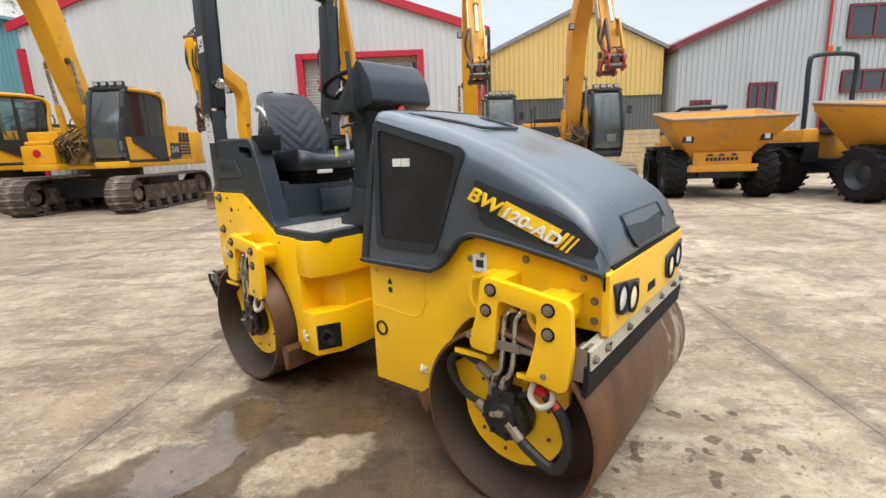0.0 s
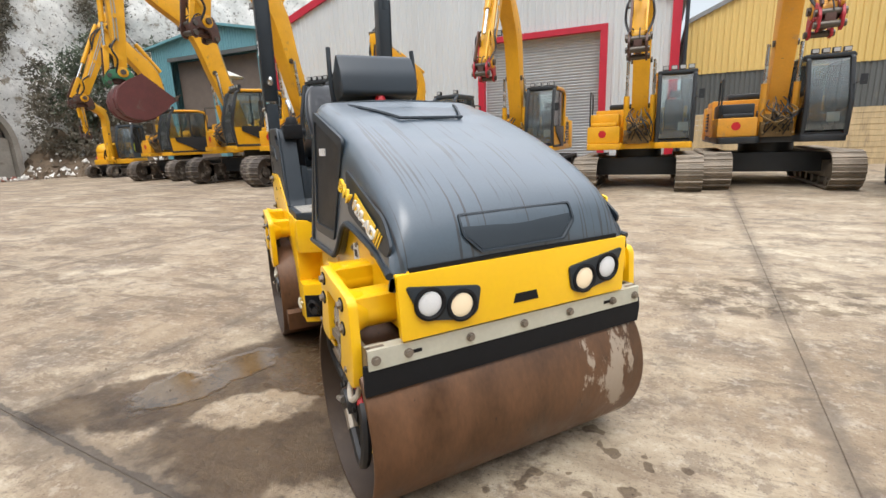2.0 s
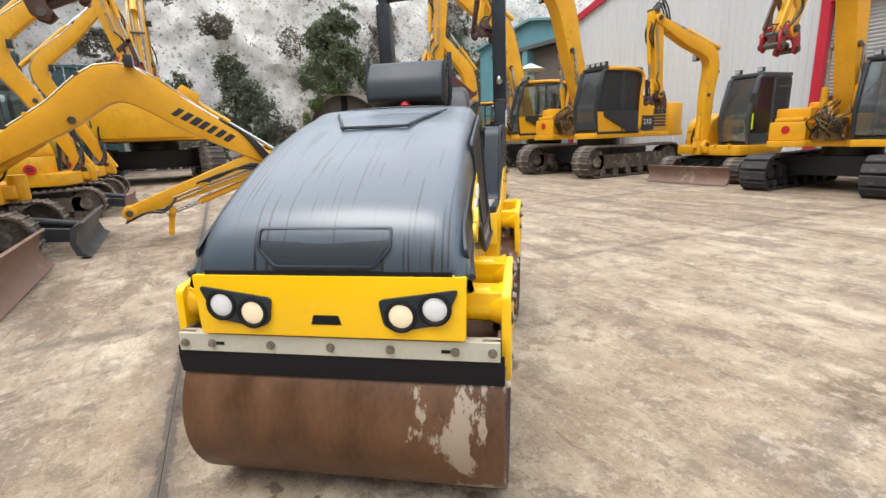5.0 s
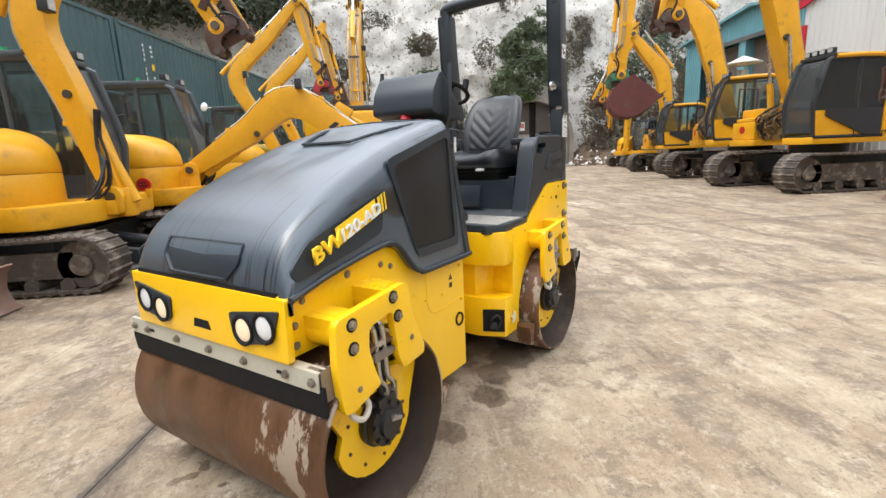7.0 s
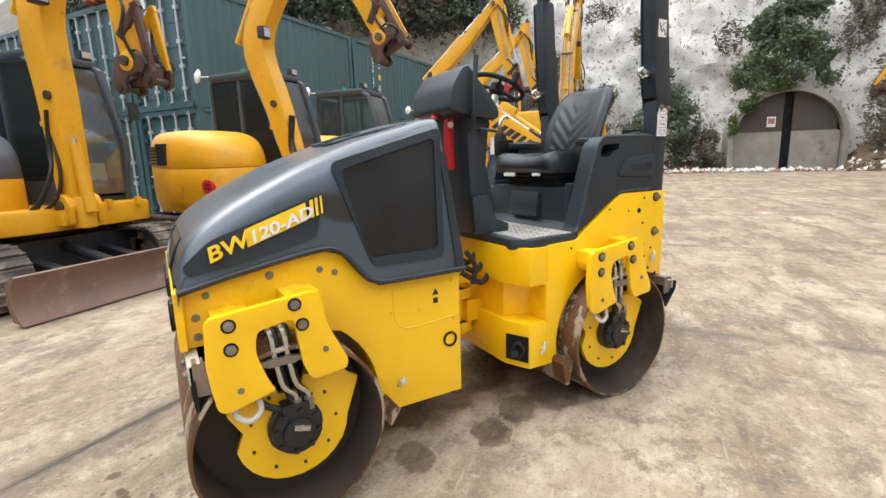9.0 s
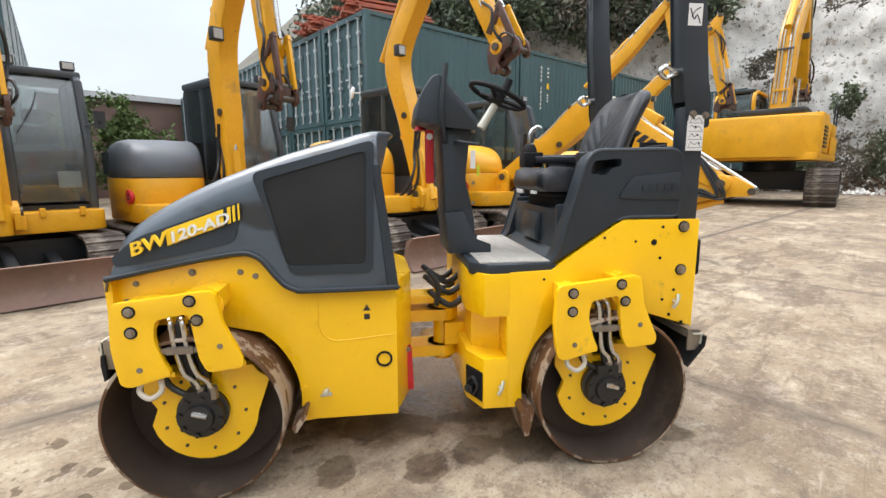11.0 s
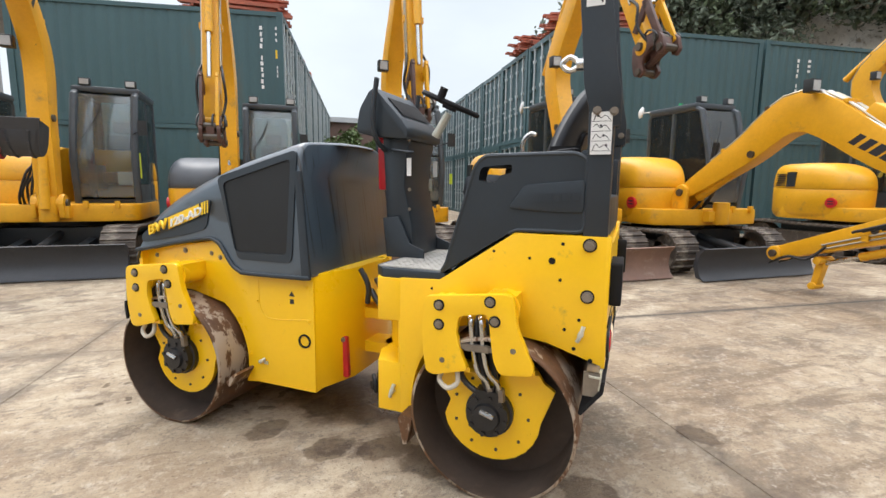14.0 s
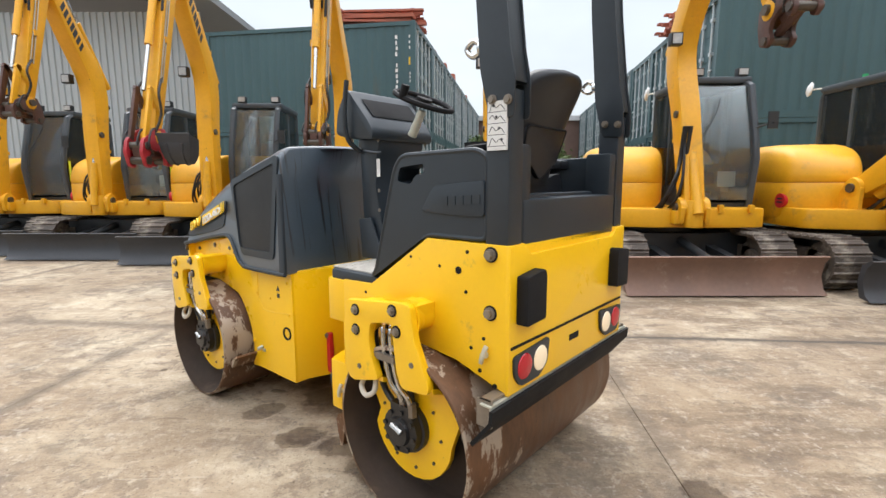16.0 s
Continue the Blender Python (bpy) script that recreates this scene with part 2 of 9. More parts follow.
def glass(name, colour, rough=0.03, clear=0.75, haze=0.35):
    """Tinted glazing: see-through, with a pale haze in its colour and the sky's gloss on it."""
    ma = bpy.data.materials.new(name)
    ma.use_nodes = True
    n, l = ma.node_tree.nodes, ma.node_tree.links
    b = n["Principled BSDF"]
    b.inputs["Base Color"].default_value = (*[c * haze for c in colour], 1)
    b.inputs["Roughness"].default_value = 0.6
    tr, mx = n.new("ShaderNodeBsdfTransparent"), n.new("ShaderNodeMixShader")
    tr.inputs[0].default_value = (*colour, 1)
    mx.inputs[0].default_value = clear
    l.new(b.outputs[0], mx.inputs[1])
    l.new(tr.outputs[0], mx.inputs[2])
    gl, fr, top = n.new("ShaderNodeBsdfGlossy"), n.new("ShaderNodeFresnel"), n.new("ShaderNodeMixShader")
    gl.inputs["Roughness"].default_value = rough
    fr.inputs["IOR"].default_value = 1.6
    l.new(fr.outputs[0], top.inputs[0])
    l.new(mx.outputs[0], top.inputs[1])
    l.new(gl.outputs[0], top.inputs[2])
    l.new(top.outputs[0], n["Material Output"].inputs[0])
    return ma


YELLOW = surface("roller_yellow_paint", (0.90, 0.525, 0.004), 0.36, var=0.05, scale=1.6, grain=60, bump=0.04, coat=0.25, dirt=(0.30, 0.20, 0.06), dirt_amount=0.02, dirt_scale=5, chips=(0.05, 0.03, 0.02), chip_amount=-0.18)
PLASTIC = surface("black_hood_plastic", (0.017, 0.025, 0.033), 0.44, var=0.25, scale=2.0, grain=160, bump=0.05, rough_var=0.08)
DARK = surface("dark_grey_painted_steel", (0.018, 0.025, 0.032), 0.42, var=0.2, bump=0.06)
RUBBER = surface("black_rubber", (0.009, 0.009, 0.010), 0.75, var=0.3, grain=80, bump=0.1, spec=0.25)
VINYL = surface("black_vinyl", (0.011, 0.013, 0.017), 0.42, var=0.2, grain=120, bump=0.12)
MESHBLACK = surface("black_perforated_grille", (0.010, 0.011, 0.012), 0.5, var=0.6, scale=3, grain=220, bump=0.35, spec=0.4)
DRUM = surface("rusty_steel_drum", (0.112, 0.054, 0.025), 0.46, metal=0.25, var=0.55, scale=3.0, grain=30, bump=0.12, streak=(1.6, 1.6, 0.7), dirt=(0.36, 0.29, 0.22), dirt_amount=-0.095, dirt_scale=5.0, lean=(0.08, 0.48, 0.19), rough_var=0.2, chips=(0.045, 0.024, 0.015), chip_amount=0.02)
DRUMIN = surface("dark_rusted_drum_inside", (0.055, 0.038, 0.028), 0.6, metal=0.1, var=0.35, scale=4, grain=30, bump=0.3, dirt=(0.14, 0.10, 0.07), dirt_amount=0.25)
ZINC = surface("zinc_plated_steel", (0.58, 0.58, 0.49), 0.4, metal=0.4, var=0.15, grain=50, bump=0.1, dirt=(0.22, 0.17, 0.11), dirt_amount=0.1)
STEEL = surface("bright_steel", (0.55, 0.55, 0.53), 0.25, metal=0.95, var=0.1, bump=0.03)
BOLT = surface("dull_bolt_steel", (0.24, 0.205, 0.165), 0.42, metal=0.5, var=0.3, bump=0.1)
RED = surface("red_paint", (0.50, 0.012, 0.018), 0.4, var=0.15, bump=0.05)
LAMPWHITE = glowing("lit_headlamp", (0.85, 0.70, 0.48), 0.16)
LAMPCOOL = surface("clear_lamp_lens", (0.75, 0.76, 0.76), 0.12, var=0.1, grain=150, bump=0.3)
LAMPRED = surface("red_lamp_lens", (0.45, 0.01, 0.02), 0.15, var=0.1, grain=150, bump=0.2)
WHITE = surface("white_sticker", (0.72, 0.72, 0.70), 0.4, var=0.06, bump=0)
INK = surface("dark_print", (0.02, 0.02, 0.025), 0.45, var=0.1, bump=0)
DECAL = surface("yellow_decal", (0.85, 0.55, 0.02), 0.35, var=0.05, bump=0)
CHEQUER = surface("worn_aluminium_plate", (0.50, 0.47, 0.42), 0.42, metal=0.25, var=0.2, bump=0.15, dirt=(0.2, 0.16, 0.11), dirt_amount=0.15)
EXYELLOW = surface("excavator_yellow_paint", (0.72, 0.355, 0.010), 0.40, var=0.14, scale=1.5, grain=25, bump=0.06, dirt=(0.30, 0.185, 0.055), dirt_amount=0.22, dirt_scale=3.4, dirt_edge=0.2, chips=(0.06, 0.04, 0.028), chip_amount=-0.1)
ORANGE = surface("orange_plant_paint", (0.64, 0.29, 0.025), 0.5, var=0.15, scale=1.3, grain=25, bump=0.08, dirt=(0.30, 0.21, 0.12), dirt_amount=0.34, dirt_scale=2.4, chips=(0.12, 0.08, 0.05), chip_amount=-0.05)
WORNLIP = surface("worn_skip_lip", (0.30, 0.24, 0.17), 0.7, metal=0.2, var=0.3, scale=3, bump=0.3, dirt=(0.45, 0.25, 0.05), dirt_amount=0.1)
TRACK = surface("dusty_track_steel", (0.085, 0.068, 0.055), 0.62, metal=0.2, var=0.35, scale=3, grain=18, bump=0.3, dirt=(0.31, 0.27, 0.22), dirt_amount=0.5, dirt_scale=4, piece=0.25)
RUBTRACK = surface("dusty_rubber_track", (0.035, 0.033, 0.032), 0.75, var=0.35, scale=3, grain=18, bump=0.25, dirt=(0.23, 0.20, 0.17), dirt_amount=0.25, dirt_scale=5)
BLADE = surface("rusty_dozer_blade", (0.19, 0.115, 0.085), 0.6, metal=0.1, var=0.25, scale=1.5, grain=20, bump=0.2, dirt=(0.36, 0.28, 0.22), dirt_amount=0.3, dirt_scale=2)
BLADEDARK = surface("dark_dozer_blade", (0.035, 0.037, 0.042), 0.5, var=0.3, scale=2, grain=30, bump=0.12, dirt=(0.18, 0.15, 0.12), dirt_amount=0.12)
BUCKETRED = surface("rust_red_bucket", (0.115, 0.034, 0.032), 0.6, var=0.3, scale=2, grain=30, bump=0.2, dirt=(0.12, 0.09, 0.07), dirt_amount=0.2)
CABFRAME = surface("slate_cab_frame", (0.048, 0.058, 0.068), 0.45, var=0.25, bump=0.05)
CABGREY = surface("dark_cab_frame", (0.020, 0.023, 0.026), 0.45, var=0.25, bump=0.05)
CWGREY = surface("grey_engine_cover", (0.075, 0.085, 0.10), 0.45, var=0.15, bump=0.05)
# windscreens: the pale haze is dust plus sky reflection put into the colour
HAZEDGLASS = glass("dusty_sky_sheen_glass", (0.88, 0.94, 0.94), clear=0.90, haze=0.6)
GLASS = glass("tinted_cab_glass", (0.87, 0.93, 0.925), clear=0.955, haze=0.5)
EXLAMP = surface("dusty_work_lamp_lens", (0.42, 0.43, 0.43), 0.2, var=0.2, grain=90, bump=0.3)
SEAT = surface("dark_cab_seat", (0.02, 0.02, 0.022), 0.7)
HOSE = surface("black_hose", (0.012, 0.012, 0.013), 0.5)
HIVIS = surface("hi_vis_strip", (0.75, 0.85, 0.05), 0.5)

PALETRACK = surface("worn_bright_track_steel", (0.20, 0.165, 0.125), 0.5, metal=0.45, var=0.3, scale=3, grain=18, bump=0.25, dirt=(0.30, 0.25, 0.19), dirt_amount=0.3, dirt_scale=5, piece=0.2)
HITCH = surface("greasy_brown_hitch_steel", (0.085, 0.042, 0.032), 0.5, metal=0.15, var=0.4, scale=6, grain=40, bump=0.3, dirt=(0.035, 0.025, 0.02), dirt_amount=0.3, dirt_scale=7, chips=(0.22, 0.17, 0.14), chip_amount=-0.1)
HITCHRED = surface("scuffed_red_hitch_paint", (0.36, 0.02, 0.028), 0.5, var=0.25, scale=5, grain=40, bump=0.2, dirt=(0.06, 0.035, 0.03), dirt_amount=0.15, dirt_scale=6)
HITCHGREEN = surface("scuffed_green_hitch_paint", (0.03, 0.15, 0.07), 0.5, var=0.25, scale=5, grain=40, bump=0.2, dirt=(0.06, 0.045, 0.03), dirt_amount=0.2, dirt_scale=6)
GREASY = surface("greasy_ochre_steel", (0.20, 0.125, 0.045), 0.6, var=0.4, scale=6, grain=40, bump=0.2, dirt=(0.035, 0.028, 0.02), dirt_amount=0.35, dirt_scale=9)
PIPE = surface("dull_hydraulic_pipe", (0.42, 0.38, 0.30), 0.4, metal=0.7, var=0.2, grain=30, bump=0.1, dirt=(0.2, 0.13, 0.06), dirt_amount=0.15)
PIN = surface("greasy_pin_steel", (0.10, 0.085, 0.07), 0.4, metal=0.6, var=0.3, bump=0.15)

# ---- the setting ----
def yard_concrete():
    """Worn concrete, told by its place in the yard: broad tone, swept streaks, brown stains, oil spots, and the wet patch beside the roller."""
    ma = bpy.data.materials.new("yard_concrete")
    ma.use_nodes = True
    n, l = ma.node_tree.nodes, ma.node_tree.links
    b = n["Principled BSDF"]
    geo = n.new("ShaderNodeNewGeometry")

    def put(sock, v):
        if isinstance(v, (int, float)):
            sock.default_value = v
        elif isinstance(v, tuple):
            sock.default_value = v if len(v) == 4 or sock.type == "VECTOR" else (*v, 1)
        else:
            l.new(v, sock)

    def mth(op, a, b_=0.0):
        k = n.new("ShaderNodeMath")
        k.operation = op
        put(k.inputs[0], a)
        put(k.inputs[1], b_)
        return k.outputs[0]

    def placed(loc=(0, 0, 0), scale=(1, 1, 1), turn=0.0):
        k = n.new("ShaderNodeMapping")
        k.inputs["Location"].default_value, k.inputs["Scale"].default_value = loc, scale
        k.inputs["Rotation"].default_value = (0, 0, turn)
        l.new(geo.outputs["Position"], k.inputs[0])
        return k.outputs[0]

    def nz(scale, detail=6, rough=0.6, vec=None, warp=0.0):
        k = n.new("ShaderNodeTexNoise")
        for s, v in (("Scale", scale), ("Detail", detail), ("Roughness", rough), ("Distortion", warp)):
            k.inputs[s].default_value = v
        l.new(vec or geo.outputs["Position"], k.inputs["Vector"])
        return k.outputs[0]

    def rng(v, a, c, lo=0.0, hi=1.0):
        k = n.new("ShaderNodeMapRange")
        k.interpolation_type = "SMOOTHSTEP"
        for s, x in (("From Min", a), ("From Max", c), ("To Min", lo), ("To Max", hi)):
            k.inputs[s].default_value = x
        l.new(v, k.inputs[0])
        return k.outputs[0]

    def mix(f, a, c):
        k = n.new("ShaderNodeMixRGB")
        put(k.inputs[0], f)
        put(k.inputs[1], a)
        put(k.inputs[2], c)
        return k.outputs[0]

    def blob(x, y, rx, ry, turn=0.0, rag=0.5, sc=2.0):
        """1 inside an uneven ellipse of the yard."""
        sh = n.new("ShaderNodeVectorMath")
        sh.operation = "SUBTRACT"
        l.new(geo.outputs["Position"], sh.inputs[0])
        sh.inputs[1].default_value = (x, y, 0)
        k = n.new("ShaderNodeMapping")
        k.vector_type = "TEXTURE"
        k.inputs["Rotation"].default_value = (0, 0, turn)
        k.inputs["Scale"].default_value = (rx, ry, 1)
        l.new(sh.outputs[0], k.inputs[0])
        ln = n.new("ShaderNodeVectorMath")
        ln.operation = "LENGTH"
        l.new(k.outputs[0], ln.inputs[0])
        d = mth("ADD", ln.outputs["Value"], mth("MULTIPLY", mth("SUBTRACT", nz(sc, 5, 0.6), 0.5), rag * 2))
        return rng(d, 0.86, 1.12, 1.0, 0.0)

    # across and along the slabs, which lie a little turned in the yard
    xyz = n.new("ShaderNodeSeparateXYZ")
    l.new(placed(turn=-SLAB_TURN), xyz.inputs[0])
    swept = placed(scale=(0.75, 1.2, 1), turn=0.5)
    tone = rng(nz(0.5, 8, 0.62), 0.34, 0.68)
    streaks = rng(nz(1.9, 9, 0.68, swept, 0.4), 0.36, 0.66)
    fine = nz(26, 6, 0.7)
    grit = nz(150, 3, 0.7)
    col = mix(tone, (0.285, 0.208, 0.130), (0.545, 0.462, 0.335))
    side = mth("ADD", xyz.outputs["X"], mth("MULTIPLY", mth("SUBTRACT", nz(1.1, 6, 0.7), 0.5), 1.2))
    col = mix(mth("MULTIPLY", rng(side, -2.3, -1.6, 1.0, 0.0), mth("MULTIPLY", rng(nz(0.8, 7, 0.66), 0.38, 0.60), 0.6)), col, (0.20, 0.135, 0.082))
    col = mix(mth("MULTIPLY", streaks, 0.62), col, (0.205, 0.143, 0.090))
    col = mix(mth("MULTIPLY", rng(nz(2.6, 9, 0.72, swept, 0.6), 0.53, 0.64), 0.78), col, (0.115, 0.080, 0.055))
    col = mix(mth("MULTIPLY", rng(nz(0.9, 9, 0.74), 0.525, 0.63), 0.8), col, (0.15, 0.115, 0.085))
    col = mix(mth("MULTIPLY", rng(nz(3.5, 9, 0.78), 0.53, 0.64), 0.42), col, (0.53, 0.46, 0.36))
    col = mix(mth("MULTIPLY", rng(nz(11.0, 4, 0.6), 0.665, 0.70), 0.65), col, (0.085, 0.070, 0.055))
    col = mix(mth("MULTIPLY", rng(grit, 0.60, 0.70), 0.55), col, (0.10, 0.085, 0.07))
    drawn = placed(scale=(0.42, 1.5, 1), turn=0.15)
    left = rng(side, -2.4, -0.9, 1.0, 0.35)
    col = mix(mth("MULTIPLY", mth("MULTIPLY", rng(nz(1.5, 10, 0.74, drawn, 0.3), 0.485, 0.59), left), 0.82), col, (0.125, 0.083, 0.050))
    col = mix(mth("MULTIPLY", rng(nz(1.2, 9, 0.72, placed(loc=(7.3, 2.1, 0))), 0.57, 0.64), 0.5), col, (0.10, 0.082, 0.062))
    col = mix(mth("MULTIPLY", rng(nz(42, 5, 0.7), 0.57, 0.66), 0.5), col, (0.14, 0.105, 0.075))
    col = mix(mth("MULTIPLY", rng(nz(5.5, 8, 0.75, placed(loc=(3.3, 5.1, 0))), 0.56, 0.62), 0.2), col, (0.60, 0.53, 0.43))
    col = mix(rng(fine, 0.42, 0.72, 0.0, 0.3), col, (0.515, 0.44, 0.325))
    # scuffs, spalls, drag marks and small pits in the surface skin
    col = mix(mth("MULTIPLY", rng(nz(6.3, 10, 0.82, placed(loc=(1.7, 8.2, 0))), 0.515, 0.58), 0.36), col, (0.20, 0.142, 0.092))
    col = mix(mth("MULTIPLY", rng(nz(3.1, 12, 0.80, placed(loc=(9.1, 4.4, 0))), 0.53, 0.57), 0.50), col, (0.135, 0.100, 0.072))
    col = mix(mth("MULTIPLY", rng(nz(9.5, 9, 0.8, placed(loc=(2.9, 0.7, 0))), 0.55, 0.61), 0.34), col, (0.57, 0.50, 0.40))
    for turn_, at_, tone_ in ((0.95, 0.575, (0.14, 0.10, 0.072)), (-0.35, 0.585, (0.17, 0.13, 0.095)), (0.2, 0.60, (0.54, 0.48, 0.385))):
        marks = placed(loc=(turn_ * 7, 1.3, 0), scale=(0.55, 7.5, 1), turn=turn_)
        col = mix(mth("MULTIPLY", rng(nz(2.0, 8, 0.72, marks, 0.5), at_ + 0.02, at_ + 0.09), 0.36), col, tone_)
    col = mix(mth("MULTIPLY", rng(nz(70, 3, 0.6, placed(loc=(0.3, 0.9, 0))), 0.615, 0.66), 0.7), col, (0.085, 0.066, 0.050))
    col = mix(mth("MULTIPLY", rng(nz(33, 4, 0.7, placed(loc=(5.3, 3.9, 0))), 0.62, 0.68), 0.35), col, (0.60, 0.54, 0.45))
    # dark dirt along the joints
    wob = mth("MULTIPLY", mth("SUBTRACT", nz(3.1, 8, 0.75), 0.5), 0.24)
    seam = None
    for out, at, wide in (("Y", 1.226, 0.2), ("X", 1.809, 0.11), ("X", -1.941, 0.14), ("Y", 8.676, 0.12), ("X", 5.559, 0.12), ("X", -5.691, 0.12), ("Y", -6.224, 0.12)):
        d = mth("ABSOLUTE", mth("ADD", mth("SUBTRACT", xyz.outputs[out], at), wob))
        f = rng(d, 0.02, wide, 1.0, 0.0)
        seam = f if seam is None else mth("MAXIMUM", seam, f)
    col = mix(mth("MULTIPLY", mth("MULTIPLY", seam, rng(nz(1.7, 6, 0.7), 0.3, 0.6)), 0.62), col, (0.105, 0.082, 0.062))
    # broken, earth-filled edges of the joint before the roller
    rag = mth("MULTIPLY", mth("SUBTRACT", nz(7.0, 7, 0.72), 0.5), 0.13)
    d = mth("ABSOLUTE", mth("ADD", mth("SUBTRACT", xyz.outputs["Y"], 1.226), rag))
    worn = rng(mth("ADD", xyz.outputs["X"], mth("MULTIPLY", nz(1.3, 4, 0.6), 1.5)), 1.2, 2.4, 1.0, 0.15)
    col = mix(mth("MULTIPLY", mth("MULTIPLY", rng(d, 0.042, 0.08, 1.0, 0.0), worn), 0.45), col, (0.17, 0.13, 0.095))
    col = mix(mth("MULTIPLY", mth("MULTIPLY", rng(d, 0.024, 0.038, 1.0, 0.0), worn), 0.85), col, (0.085, 0.070, 0.056))
    # the wet patch, a dry island in it, a shallow puddle, drips
    wet = blob(-0.50, 2.20, 0.80, 0.92, 0.5, 0.5, 3.2)
    wet = mth("MAXIMUM", wet, blob(-1.28, 1.72, 0.56, 0.30, 0.45, 0.6, 4.0))
    dry = blob(-0.64, 1.87, 0.29, 0.165, 0.6, 0.55, 7.0)
    wet = mth("MULTIPLY", wet, mth("SUBTRACT", 1.0, dry))
    drips = mth("MULTIPLY", rng(nz(9.0, 2, 0.4), 0.60, 0.635), blob(0.85, 2.0, 0.75, 0.6, 0.0, 0.4))
    oil = None
    for x, y, r in ((0.15, 3.05, 0.13), (-0.12, 3.12, 0.16), (-0.35, 3.3, 0.2), (-0.62, 3.35, 0.15), (0.45, 2.75, 0.12), (-0.9, 3.75, 0.14), (0.05, 2.55, 0.22), (-1.75, 3.5, 0.12)):
        f = blob(x, y, r, r * 0.75, x, 0.8, 7.0)
        oil = f if oil is None else mth("MAXIMUM", oil, f)
    splash = mth("MULTIPLY", blob(2.15, 4.6, 0.9, 0.5, 0.3, 0.6, 3.0), rng(nz(5, 6, 0.7), 0.45, 0.55))
    damp = mth("MAXIMUM", wet, mth("MAXIMUM", mth("MULTIPLY", drips, 0.8), mth("MAXIMUM", mth("MULTIPLY", oil, 0.75), mth("MULTIPLY", splash, 0.7))))
    pud = mth("MULTIPLY", mth("MAXIMUM", blob(-1.16, 2.02, 0.46, 0.20, 1.25, 0.6, 4.0), mth("MULTIPLY", blob(-0.55, 2.45, 0.45, 0.4, 0.5, 0.8, 3.0), 0.55)), wet)
    dark = n.new("ShaderNodeMixRGB")
    dark.blend_type = "MULTIPLY"
    l.new(damp, dark.inputs[0])
    l.new(col, dark.inputs[1])
    dark.inputs[2].default_value = (0.30, 0.25, 0.20, 1)
    l.new(dark.outputs[0], b.inputs["Base Color"])
    l.new(mth("ADD", 0.45, mth("MULTIPLY", pud, 0.4)), b.inputs["Specular IOR Level"])
    ro = mth("SUBTRACT", rng(fine, 0.3, 0.7, 0.66, 0.9), mth("MULTIPLY", wet, 0.3))
    ro = mth("MULTIPLY", ro, mth("SUBTRACT", 1.0, mth("MULTIPLY", pud, 0.86)))
    l.new(mth("MAXIMUM", ro, 0.04), b.inputs["Roughness"])
    hgt = mth("ADD", mth("MULTIPLY", fine, 0.5), mth("ADD", mth("MULTIPLY", grit, 0.35), mth("MULTIPLY", nz(5, 6, 0.7), 0.9)))
    hgt = mth("MULTIPLY", hgt, mth("SUBTRACT", 1.0, mth("MULTIPLY", pud, 0.97)))
    bp = n.new("ShaderNodeBump")
    bp.inputs["Strength"].default_value, bp.inputs["Distance"].default_value = 0.85, 0.016
    l.new(hgt, bp.inputs["Height"])
    l.new(bp.outputs[0], b.inputs["Normal"])
    return ma


SLAB_TURN = radians(-4.5)
CONCRETE = yard_concrete()
SUBBASE = surface("dirty_joint", (0.15, 0.115, 0.084), 0.85, var=0.3, grain=30, bump=0.3)
bm = bmesh.new()
bmesh.ops.create_grid(bm, x_segments=1, y_segments=1, size=600, matrix=Matrix.Translation((0, 0, -0.006)))
ground = solid("ground", bm, SUBBASE, "worn stained concrete yard in large slabs", "yard", "structure")

CLADWHITE = surface("pale_grey_cladding", (0.55, 0.57, 0.57), 0.5, var=0.06, scale=0.6, bump=0.02, streak=(1, 1, 0.15), dirt=(0.40, 0.39, 0.36), dirt_amount=0.08, dirt_scale=1.2)
CLADYELLOW = surface("buff_yellow_cladding", (0.66, 0.47, 0.16), 0.5, var=0.08, scale=0.6, bump=0.02, streak=(1, 1, 0.15), dirt=(0.40, 0.30, 0.13), dirt_amount=0.12, dirt_scale=1.5)
CLADBLUE = surface("faded_blue_cladding", (0.13, 0.30, 0.34), 0.5, var=0.1, scale=0.6, bump=0.02, streak=(1, 1, 0.15), dirt=(0.16, 0.22, 0.22), dirt_amount=0.15)
CLADGREY = surface("grey_cladding", (0.40, 0.425, 0.43), 0.5, var=0.07, scale=0.6, bump=0.02, streak=(1, 1, 0.15))
CLADDARK = surface("dirty_grey_cladding", (0.10, 0.105, 0.10), 0.6, var=0.3, scale=0.8, bump=0.05, streak=(1, 1, 0.2), dirt=(0.25, 0.23, 0.19), dirt_amount=0.15)
SHUTTER = surface("galvanised_shutter", (0.42, 0.44, 0.45), 0.45, metal=0.3, var=0.1, bump=0.03)
TRIMRED = surface("red_trim", (0.46, 0.014, 0.035), 0.45, var=0.1, bump=0.02)
ROOF = surface("grey_roof_sheet", (0.22, 0.22, 0.22), 0.6, var=0.15)
FENCE = surface("buff_boarding", (0.48, 0.36, 0.20), 0.7, var=0.25, streak=(3, 3, 0.4), dirt=(0.2, 0.15, 0.1), dirt_amount=0.3)


